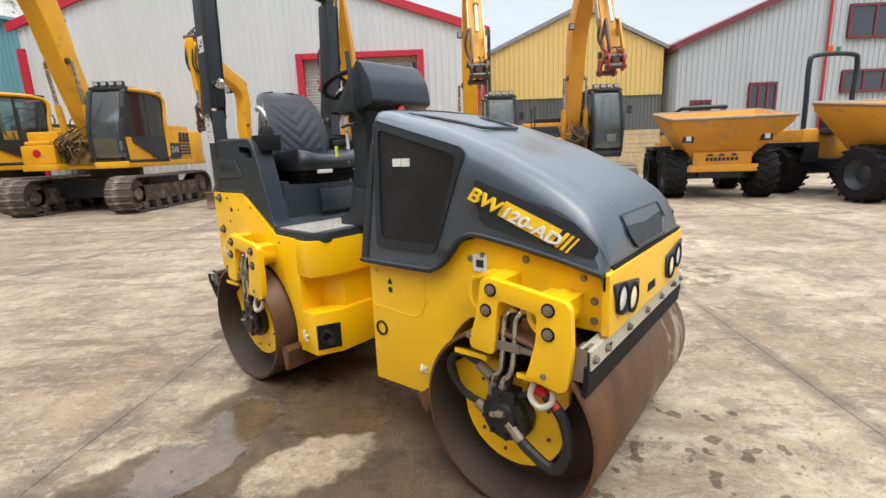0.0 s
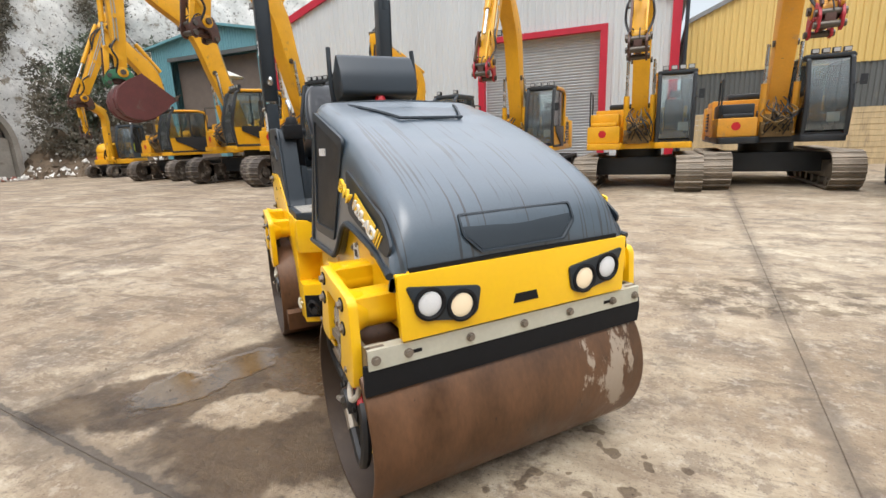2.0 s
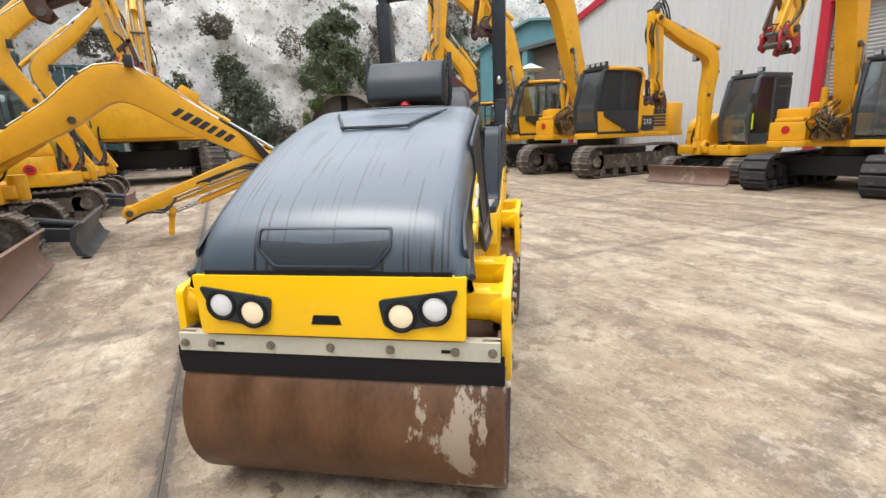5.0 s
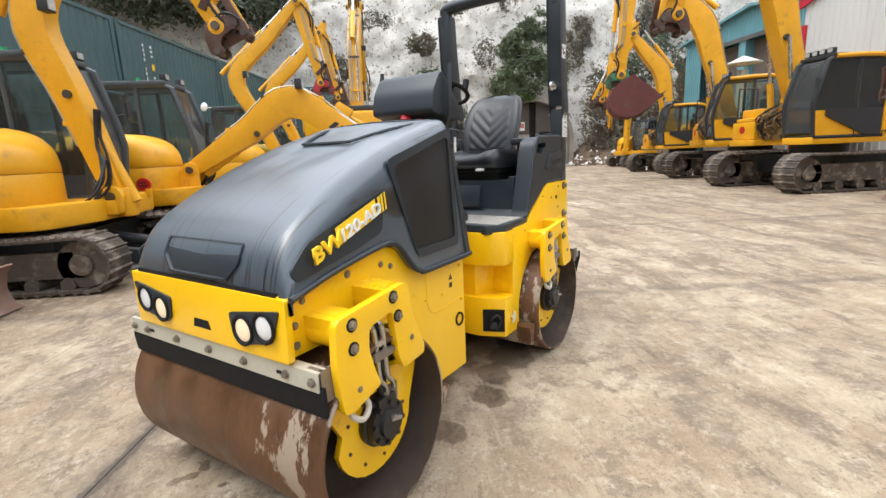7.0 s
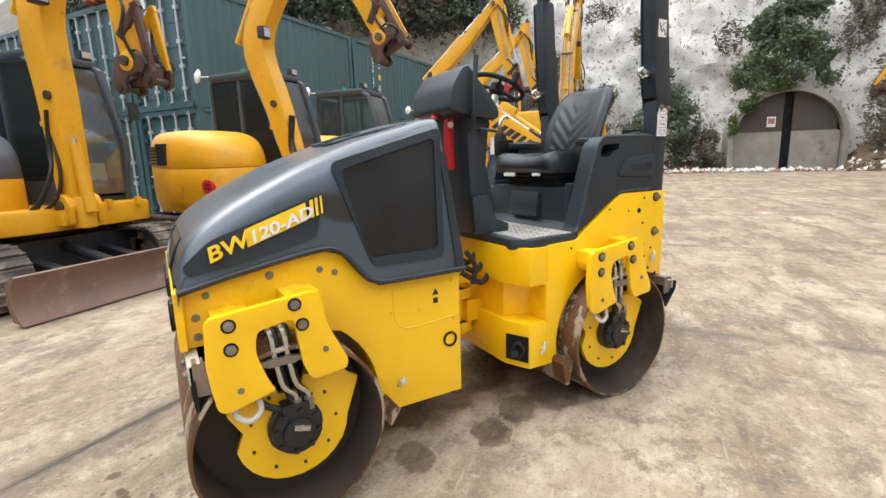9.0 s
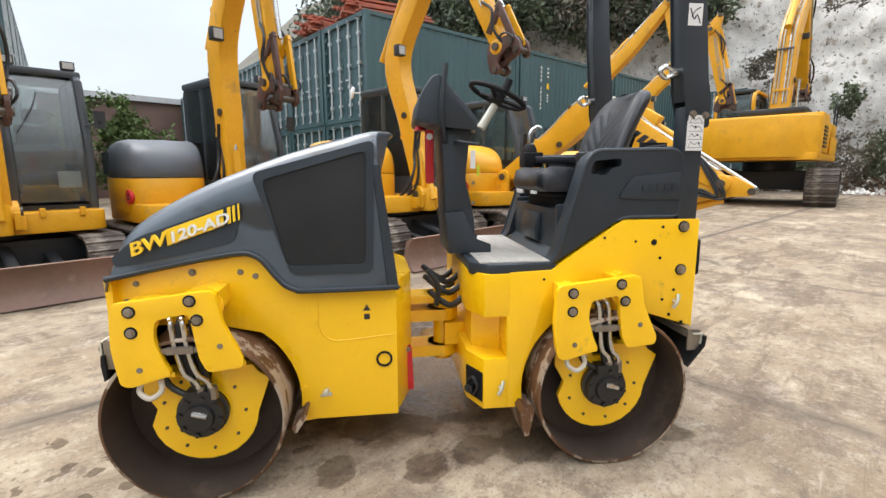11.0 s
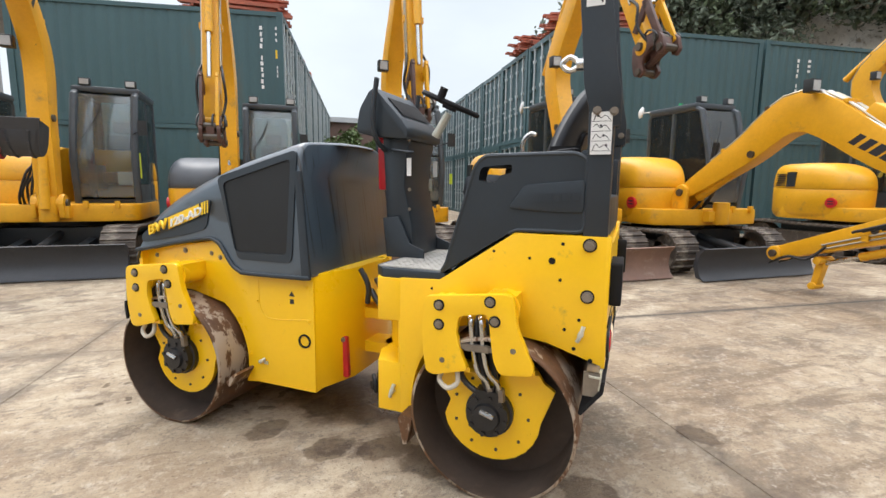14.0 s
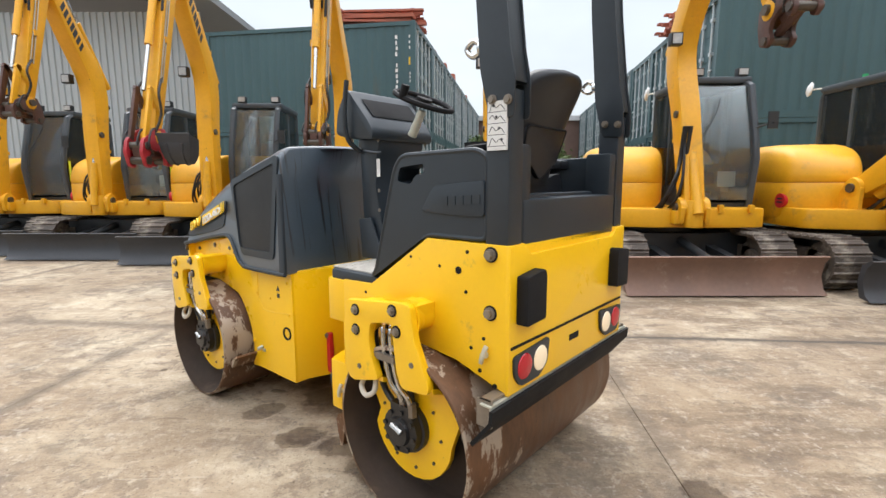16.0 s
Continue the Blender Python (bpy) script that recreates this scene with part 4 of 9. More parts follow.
    # scoop lip at the back of the top
    lip = [(0.2, 0.30), (0.32, 0.255), (0.44, 0.20), (0.54, 0.155), (0.555, 0.13), (0.555, -0.13), (0.54, -0.155), (0.44, -0.20), (0.32, -0.255), (0.2, -0.30)]
    bm = bmesh.new()
    tube(bm, [(x, y, hood_surface(x, y) - 0.001) for x, y in lip], 0.0075, 6, 4)
    part("scoop_lip", bm, PLASTIC, hood)
    # rear seam of the top
    bm = bmesh.new()
    tube(bm, [(0.17, y, hood_surface(0.12, y) + 0.001) for y in [-0.42 + 0.07 * q for q in range(13)]], 0.005, 6, 2)
    part("rear_seam", bm, PLASTIC, hood)
    # the model's name and its stripes on both sides
    for sy in (1, -1):
        if sy > 0:
            a, right, start = radians(19.5), Vector((-math.cos(radians(19.5)), 0, math.sin(radians(19.5)))), (1.118, 0.462, 1.028)
        else:
            a, right, start = radians(-22), Vector((math.cos(radians(22)), 0, -math.sin(radians(22)))), (0.715, -0.462, 1.158)
        right = (right + Vector((0, -sy * 0.075 * right.z, 0))).normalized()
        nrm = Vector((0, sy, 0.075)).normalized()
        nrm = (nrm - right * nrm.dot(right)).normalized()
        upv = nrm.cross(right)
        q = Vector((start[0], sy * (hood_half(start[0], start[2]) + 0.015), start[2]))
        base = Matrix(((right.x, upv.x, nrm.x, q.x), (right.y, upv.y, nrm.y, q.y), (right.z, upv.z, nrm.z, q.z), (0, 0, 0, 1))) @ Matrix.Scale(1.08, 4)
        lettering("model_name", "BW", 0.082, DECAL, hood, base @ Matrix.Translation((-0.012, 0.003, 0.0145)) @ Matrix.Diagonal((1.02, 0.80, 1, 1)), "yellow model name", shear=0.22, bold=0.0017)
        bm = bmesh.new()
        prism(bm, [(0.115, -0.004), (0.33, -0.004), (0.35, 0.054), (0.13, 0.054)], "z", -0.001, 0.0008)
        part("name_band", bm, DECAL, hood, "yellow band", m=base)
        for k in range(3):
            bm = bmesh.new()
            x = 0.345 + 0.02 * k
            prism(bm, [(x, -0.004), (x + 0.013 - 0.003 * k, -0.004), (x + 0.033 - 0.003 * k, 0.054), (x + 0.02, 0.054)], "z", -0.001, 0.0012)
            part("name_stripe", bm, DECAL, hood, "yellow stripe", m=base)
        lettering("model_name", "120-AD", 0.062, WHITE, hood, base @ Matrix.Translation((0.124, 0.001, 0.0022)) @ Matrix.Diagonal((1.16, 0.86, 1, 1)), "white model number", shear=0.22, bold=0.0014)


# black plastic with run marks of rain
HOODMAT = surface("wet_black_plastic", (0.040, 0.062, 0.084), 0.38, var=0.3, scale=1.6, grain=120, bump=0.03, rough_var=0.1, spec=0.6, coat=0.9, coat_rough=0.30, runs=(0.006, 0.008, 0.010))


def disc_bolt(bm, p, axis, r=0.02, h=0.014):
    p, a = Vector(p), Vector(axis)
    cyl(bm, p, p + a * h * 0.35, r * 1.45, seg=14)
    cyl(bm, p + a * h * 0.3, p + a * h, r, seg=6)


def build_front():
    bm = bmesh.new()
    arch = arc(DX, 0.353, 0.40, 128, 197, 10)
    side = [(1.245, 0.945), (1.245, 0.722), (0.9, 0.722)] + [(x, z) for x, z in arch] + [(0.45, 0.245), (0.085, 0.24), (0.085, 0.9), (0.5, 0.9), (0.62, 0.98), (0.72, 1.01)]
    prism(bm, side, "y", -0.447, 0.447)
    body = part("front_frame", bm, YELLOW, roller, "yellow painted steel frame", bev=0.006)
    bm = bmesh.new()
    prism(bm, [(0.09, 0.446), (0.09, -0.446), (0.0, -0.2), (0.0, 0.2)], "z", 0.25, 0.87)
    part("rear_box", bm, YELLOW, body, bev=0.006)
    # front apron with its lamps
    bm = bmesh.new()
    prism(bm, rounded([(-0.487, 0.94), (-0.478, 0.722), (0.478, 0.722), (0.487, 0.94)], 0.01), "x", 1.225, 1.252)
    part("front_apron", bm, YELLOW, body, "yellow front plate", bev=0.003)
    # solid black strip whose colour gives the shade of the gap
    part("apron_gap_shade", boxes((1.10, 1.245, -0.44, 0.44, 0.935, 0.955)), RUBBER, body, "black strip for the shaded gap under the hood")
    for sy in (-1, 1):
        o = rounded([(sy * 0.462, 0.902), (sy * 0.19, 0.862), (sy * 0.205, 0.772), (sy * 0.245, 0.752), (sy * 0.41, 0.782)], 0.018)
        bm = bmesh.new()
        prism(bm, o, "x", 1.25, 1.261)
        cl = part("headlamp_unit", bm, PLASTIC, body, "black plastic headlamp cluster", bev=0.003)
        for y, z, ma, lab in ((0.381, 0.834, LAMPCOOL, "clear lamp"), (0.266, 0.808, LAMPWHITE, "lit lamp")):
            bm = bmesh.new()
            lathe(bm, [(0.0, 0.056), (0.007, 0.056), (0.009, 0.048), (0.002, 0.042)], (1.259, sy * y, z), (1, 0, 0), 28)
            ring = part("bezel", bm, RUBBER, cl)
            bm = bmesh.new()
            lathe(bm, [(0.001, 0.042), (0.003, 0.039), (0.006, 0.027), (0.007, 0.0001)], (1.259, sy * y, z), (1, 0, 0), 28)
            part("lens", bm, ma, cl, lab)
    # the slot is uncut: its inner shade is a black patch
    bm = bmesh.new()
    prism(bm, [(-0.055, 0.768), (0.055, 0.768), (0.045, 0.802), (-0.045, 0.802)], "x", 1.248, 1.2535)
    part("slot", bm, RUBBER, body, "black patch for a shaded slot")
    # zinc strip, its bolts, and the rubber scraper
    bm = bmesh.new()
    prism(bm, [(1.238, 0.712), (1.20, 0.716), (1.20, 0.711), (1.233, 0.707), (1.233, 0.648), (1.239, 0.646)], "y", -0.59, 0.59)
    strip = part("scraper_rail", bm, ZINC, body, "zinc plated rail")
    for y in (-0.565, -0.455, -0.225, 0.0, 0.216, 0.44, 0.565):
        bm = bmesh.new()
        disc_bolt(bm, (1.239, y, 0.678), (1, 0, 0), 0.011, 0.014)
        part("bolt", bm, BOLT, strip)
    # black patches painted for the shade in the rail's slots
    for y in (-0.425, 0.41):
        part("slot", boxes((1.2385, 1.2405, y - 0.017, y + 0.017, 0.672, 0.684)), RUBBER, strip)
    bm = bmesh.new()
    prism(bm, [(1.232, 0.66), (1.220, 0.66), (1.216, 0.562), (1.229, 0.555), (1.236, 0.62)], "y", -0.604, 0.604)
    part("rubber_scraper", bm, RUBBER, body, "black rubber scraper on the drum")
    for sy in (-1, 1):
        bm = boxes((1.13, 1.225, sy * 0.585 - 0.006, sy * 0.585 + 0.006, 0.60, 0.715), (1.19, 1.225, sy * 0.56 - 0.03, sy * 0.56 + 0.03, 0.64, 0.715))
        part("rail_bracket", bm, BOLT, body)
    # skirts: hole, latch, small bolts, seams
    for sy in (-1, 1):
        for x, z, r in ((1.15, 0.905, 0.009), (0.93, 0.945, 0.011), (0.74, 0.94, 0.009), (0.68, 0.92, 0.009), (0.13, 0.80, 0.007), (0.30, 0.69, 0.005), (0.44, 0.70, 0.006), (0.50, 0.40, 0.008), (0.09 + 0.03, 0.62, 0.008), (1.19, 0.83, 0.01), (1.19, 0.76, 0.01)):
            bm = bmesh.new()
            disc_bolt(bm, (x, sy * 0.447, z), (0, sy, 0), r, 0.008)
            part("bolt", bm, YELLOW if r < 0.009 else BOLT, body)
        bm = bmesh.new()
        lathe(bm, [(-0.002, 0.037), (0.006, 0.037), (0.006, 0.028), (-0.01, 0.026), (-0.01, 0.0001)], (0.145, sy * 0.447, 0.514), (0, sy, 0), 24)
        part("grommet", bm, RUBBER, body, "black rubber grommet")
        bm = bmesh.new()
        tube(bm, [(0.40, sy * 0.455, 0.39), (0.415, sy * 0.475, 0.375), (0.43, sy * 0.455, 0.36)], 0.007, 6)
        cyl(bm, (0.415, sy * 0.447, 0.375), (0.415, sy * 0.478, 0.375), 0.011, seg=8)
        box(bm, 0.385, 0.41, sy * 0.45 - 0.003, sy * 0.45 + 0.003, 0.355, 0.372)
        part("latch", bm, ZINC, body)
    # small warning stickers and scuffs on the skirts
    for sy in (-1, 1):
        bm = bmesh.new()
        prism(bm, [(0.20, 0.745), (0.235, 0.745), (0.2175, 0.775)], "y", sy * 0.4475, sy * 0.4485)
        warn = part("warning_sticker", bm, INK, body, "small dark warning sticker")
        part("print", boxes((0.205, 0.23, min(sy * 0.4475, sy * 0.4485), max(sy * 0.4475, sy * 0.4485), 0.705, 0.73)), INK, warn)
    for sy in (-1, 1):
        bm = bmesh.new()
        tube(bm, [(0.43, sy * 0.4465, 0.83), (0.425, sy * 0.4465, 0.68), (0.39, sy * 0.4465, 0.625), (0.32, sy * 0.4465, 0.612), (0.10, sy * 0.4465, 0.63)], 0.0035, 6, 5)
        part("panel_seam", bm, YELLOW, body)
    bm = boxes((0.695, 0.76, -0.4502, -0.446, 0.872, 0.942))
    sticker = part("battery_sticker", bm, WHITE, body, "grey warning sticker")
    part("symbol", boxes((0.71, 0.745, -0.4512, -0.4499, 0.89, 0.92)), INK, sticker)
    part("data_plate", boxes((0.29, 0.335, -0.459, -0.45, 1.285, 1.318), (0.342, 0.385, -0.459, -0.45, 1.285, 1.318)), WHITE, body, "pale sticker on the grille")
    # rusty blade behind the drum
    bm = bmesh.new()
    prism(bm, [(0.545, 0.285), (0.492, 0.335), (0.482, 0.326), (0.525, 0.262), (0.534, 0.262)], "y", -0.585, 0.585)
    part("rear_scraper", bm, DRUM, body, "rusty steel scraper")


def yoke(x0, side, m, mirror):
    """The plate that carries one end of a drum, with tubes, bolts, and the motor. Drawn for the front left end; mirror turns x about the drum."""
    def X(x):
        return x0 + (x - YX) * mirror
    s = side
    plate = [(1.178, 0.845), (1.162, 0.868), (0.825, 0.905), (0.795, 0.895), (0.775, 0.77), (0.705, 0.62), (0.712, 0.585), (0.845, 0.572), (0.872, 0.63), (0.884, 0.72), (0.896, 0.818), (1.02, 0.795), (1.03, 0.72), (1.0, 0.62), (0.975, 0.57), (1.13, 0.528), (1.165, 0.54), (1.178, 0.62), (1.186, 0.70)]
    if s < 0:
        plate = [(1.182, 0.845), (1.165, 0.868), (0.875, 0.912), (0.845, 0.90), (0.825, 0.77), (0.79, 0.66), (0.80, 0.635), (0.895, 0.625), (0.905, 0.72), (0.918, 0.835), (1.065, 0.812), (1.06, 0.72), (1.035, 0.62), (1.02, 0.585), (1.145, 0.555), (1.172, 0.57), (1.182, 0.64), (1.188, 0.70)]
    o = rounded([(X(x), z) for x, z in plate], 0.022, 3)
    bm = bmesh.new()
    prism(bm, o, "y", s * 0.592, s * 0.624)
    yk = part("yoke", bm, YELLOW, roller, "yellow drum yoke", bev=0.005, m=m)
    # bosses to the frame and the top box
    bm = bmesh.new()
    for x, z in ((1.09, 0.80), (0.85, 0.84)):
        cyl(bm, (X(x), s * 0.44, z), (X(x), s * 0.595, z), 0.062, seg=20)
        cyl(bm, (X(x), s * 0.55, z), (X(x), s * 0.595, z), 0.062, 0.078, seg=20)
        box(bm, X(x) - 0.06, X(x) + 0.06, s * 0.515 - 0.08, s * 0.515 + 0.08, z + 0.005, z + 0.055)
    part("boss", bm, YELLOW, yk, m=m)
    for x, z in ((0.888, 0.868), (0.867, 0.791), (1.106, 0.834), (1.106, 0.752)):
        bm = bmesh.new()
        disc_bolt(bm, (X(x), s * 0.626, z), (0, s, 0), 0.012, 0.014)
        ring = bmesh.new()
        cyl(ring, (X(x), s * 0.6235, z), (X(x), s * 0.627, z), 0.024, seg=18)
        part("washer", ring, RUBBER, yk, "dark washer", m=m)
        part("bolt", bm, BOLT, yk, m=m)
    for x, z in ((1.09, 0.60), (0.79, 0.68)):
        bm = bmesh.new()
        disc_bolt(bm, (X(x), s * 0.624, z), (0, s, 0), 0.008, 0.006)
        part("bolt", bm, BOLT, yk, m=m)
    # lower plate inside the drum, bent inward from the legs
    low = [(1.135, 0.56), (1.135, 0.46), (1.09, 0.38)] + [(0.905 + 0.215 * math.cos(radians(a)), 0.345 + 0.205 * math.sin(radians(a))) for a in range(-10, -181, -14)] + [(0.66, 0.42), (0.635, 0.49), (0.68, 0.52), (0.72, 0.58), (0.845, 0.58), (0.875, 0.5), (0.95, 0.5), (0.985, 0.57)]
    bm = bmesh.new()
    prism(bm, [(X(x), z) for x, z in low], "y", s * 0.49, s * 0.515)
    part("hub_plate", bm, YELLOW, yk, m=m, bev=0.003)
    bm = bmesh.new()
    for a, b in ((0.705, 0.85), (0.975, 1.165)):
        lo = 0.575 if a < 0.9 else 0.545
        loft(bm, [[(X(x), s * y, z) for x in (a, b)] + [(X(x), s * (y - 0.0), z - 0.02) for x in (b, a)] for y, z in ((0.60, lo + 0.03), (0.57, lo + 0.02), (0.51, lo - 0.005), (0.495, lo - 0.02))])
    part("leg_foot", bm, YELLOW, yk, m=m)
    for k in range(9):
        bm = bmesh.new()
        a = radians(20 + 40 * k)
        cyl(bm, (X(0.905 + 0.165 * math.cos(a)), s * 0.512, 0.353 + 0.165 * math.sin(a)), (X(0.905 + 0.165 * math.cos(a)), s * 0.521, 0.353 + 0.165 * math.sin(a)), 0.007, seg=8)
        part("bolt", bm, PIN, yk, m=m)
    # hydraulic motor
    bm = bmesh.new()
    lathe(bm, [(0, 0.001), (0, 0.102), (0.03, 0.104), (0.035, 0.094), (0.065, 0.092), (0.07, 0.06), (0.085, 0.055), (0.086, 0.0001)], (X(0.905), s * 0.512, 0.365), (0, s, 0), 24)
    for k in range(8):
        a = radians(45 * k + 10)
        cyl(bm, (X(0.905 + 0.08 * math.cos(a)), s * 0.57, 0.365 + 0.08 * math.sin(a)), (X(0.905 + 0.08 * math.cos(a)), s * 0.588, 0.365 + 0.08 * math.sin(a)), 0.011, seg=6)
    box(bm, X(0.905) - 0.05, X(0.905) + 0.05, min(s * 0.52, s * 0.58), max(s * 0.52, s * 0.58), 0.42, 0.475)
    part("hydraulic_motor", bm, surface("oily_black_casting", (0.012, 0.012, 0.013), 0.4, var=0.4, grain=60, bump=0.4), yk, "oily black hydraulic motor", m=m)
    bm = bmesh.new()
    cyl(bm, (X(0.925), s * 0.605, 0.395), (X(0.868), s * 0.607, 0.378), 0.011, seg=8)
    cyl(bm, (X(0.90), s * 0.57, 0.388), (X(0.90), s * 0.608, 0.388), 0.014, seg=6)
    part("motor_fitting", bm, STEEL, yk, "bright hose fitting", m=m)
    # bright pipes and black hoses down to the motor
    for dx in (0.0, 0.045):
        bm = bmesh.new()
        tube(bm, [(X(1.0 - dx), s * 0.53, 0.74), (X(0.99 - dx), s * 0.57, 0.785), (X(0.975 - dx), s * 0.595, 0.765), (X(0.965 - dx), s * 0.595, 0.66), (X(0.945 - dx), s * 0.585, 0.56), (X(0.905 - dx), s * 0.575, 0.51), (X(0.895 - dx), s * 0.56, 0.44)], 0.0105, 8, 5)
        part("pipe", bm, STEEL, yk, "bright steel pipe", m=m)
        bm = bmesh.new()
        cyl(bm, (X(0.898 - dx), s * 0.563, 0.49), (X(0.895 - dx), s * 0.56, 0.435), 0.019, seg=6)
        part("pipe_nut", bm, BOLT, yk, m=m)
    for dx, dy in ((0.03, 0.0), (-0.07, -0.01), (0.075, -0.02)):
        bm = bmesh.new()
        tube(bm, [(X(1.0 - dx), s * 0.50, 0.77), (X(0.985 - dx), s * (0.575 + dy), 0.75), (X(0.975 - dx), s * (0.57 + dy), 0.62), (X(0.95 - dx), s * (0.56 + dy), 0.5), (X(0.9 - dx * 0.4), s * 0.555, 0.44)], 0.013, 8, 5)
        part("hose", bm, HOSE, yk, m=m)
    part("pipe_clamp", boxes((X(0.95) - 0.095, X(0.95) + 0.095, s * 0.6 - 0.01, s * 0.6 + 0.01, 0.655, 0.675), (X(0.955) - 0.06, X(0.955) + 0.04, s * 0.607 - 0.008, s * 0.607 + 0.008, 0.652, 0.680)), BOLT, yk, m=m)
    bm = bmesh.new()
    tube(bm, [(X(1.035), s * 0.585, 0.545), (X(1.03), s * 0.60, 0.50), (X(1.07), s * 0.61, 0.475), (X(1.11), s * 0.60, 0.50), (X(1.105), s * 0.585, 0.535)], 0.011, 8, 5)
    part("lashing_eye", bm, surface("worn_cream_paint", (0.5, 0.46, 0.38), 0.5), yk, "worn cream lashing eye", m=m)
    return yk


def drum(x, m):
    bm = bmesh.new()
    lathe(bm, [(-DW, DR - 0.014), (-DW, DR - 0.004), (-DW + 0.006, DR), (DW - 0.006, DR), (DW, DR - 0.004), (DW, DR - 0.014)], (x, 0, DR), (0, 1, 0), 96)
    d = part("drum", bm, DRUM, roller, "rust-brown steel drum", m=m, sharp=60)
    bm = bmesh.new()
    lathe(bm, [(-DW, DR - 0.014), (-0.42, DR - 0.02), (-0.40, DR - 0.03), (-0.40, 0.12), (-0.44, 0.11), (-0.44, 0.0001)], (x, 0, DR), (0, 1, 0), 64)
    lathe(bm, [(DW, DR - 0.014), (0.42, DR - 0.02), (0.40, DR - 0.03), (0.40, 0.12), (0.44, 0.11), (0.44, 0.0001)], (x, 0, DR), (0, 1, 0), 64)
    part("drum_inside", bm, DRUMIN, d, "dark rusty drum inside", m=m)


def right_hoses():
    """The extra hoses at the front right motor."""
    for pts, r, ma, nm in (
            ([(0.80, -0.535, 0.36), (0.70, -0.55, 0.40), (0.655, -0.57, 0.50), (0.70, -0.575, 0.575), (0.80, -0.575, 0.555), (0.86, -0.57, 0.50)], 0.015, HOSE, "hose"),
            ([(0.95, -0.585, 0.33), (1.02, -0.59, 0.28), (1.12, -0.60, 0.25), (1.17, -0.60, 0.33), (1.15, -0.59, 0.44), (1.08, -0.58, 0.51)], 0.02, HOSE, "hose"),
            ([(1.125, -0.588, 0.475), (1.08, -0.58, 0.51), (1.03, -0.575, 0.52)], 0.018, RED, "hose_sleeve")):
        bm = bmesh.new()
        tube(bm, pts, r, 8, 6)
        part(nm, bm, ma, roller)
    for a, b in (((0.93, -0.585, 0.355), (0.985, -0.59, 0.305)), ((0.82, -0.56, 0.355), (0.775, -0.55, 0.37)), ((0.80, -0.578, 0.552), (0.85, -0.572, 0.515))):
        bm = bmesh.new()
        cyl(bm, a, b, 0.02, seg=8)
        part("hose_end", bm, BOLT, roller, "dull steel hose end")


def build_joint():
    bm = bmesh.new()
    for z0, z1 in ((0.36, 0.42), (0.56, 0.62), (0.66, 0.70)):
        cyl(bm, (-0.19, 0, z0), (-0.19, 0, z1), 0.085, seg=24)
        box(bm, -0.19, 0.01, -0.08, 0.08, z0, z1)
    cyl(bm, (-0.19, 0, 0.33), (-0.19, 0, 0.72), 0.05, seg=18)
    box(bm, -0.30, -0.19, -0.1, 0.1, 0.43, 0.55)
    j = part("joint", bm, YELLOW, roller, "yellow articulation joint")
    for k, (y, z) in enumerate(((0.12, 0.80), (0.05, 0.84), (-0.06, 0.78), (0.18, 0.75), (-0.15, 0.82))):
        bm = bmesh.new()
        tube(bm, [(-0.10, y, z), (-0.17, y + 0.05, z - 0.05), (-0.22, y + 0.04, z - 0.06), (-0.30, y, z - 0.01)], 0.016, 8, 4)
        part("hose", bm, HOSE, j)
    bm = bmesh.new()
    tube(bm, [(-0.08, 0.26, 0.88), (-0.13, 0.27, 0.80), (-0.12, 0.26, 0.70)], 0.014, 8, 4)
    part("cable", bm, HOSE, j)
    bm = bmesh.new()
    prism(bm, rounded([(0.005, 0.50), (0.045, 0.50), (0.03, 0.27), (-0.005, 0.27)], 0.012), "y", 0.245, 0.275)
    lk = part("lock_bar", bm, RED, roller, "red articulation lock bar", bev=0.005)
    bm = bmesh.new()
    disc_bolt(bm, (0.025, 0.275, 0.485), (0, 1, 0), 0.01, 0.01)
    part("bolt", bm, BOLT, lk)


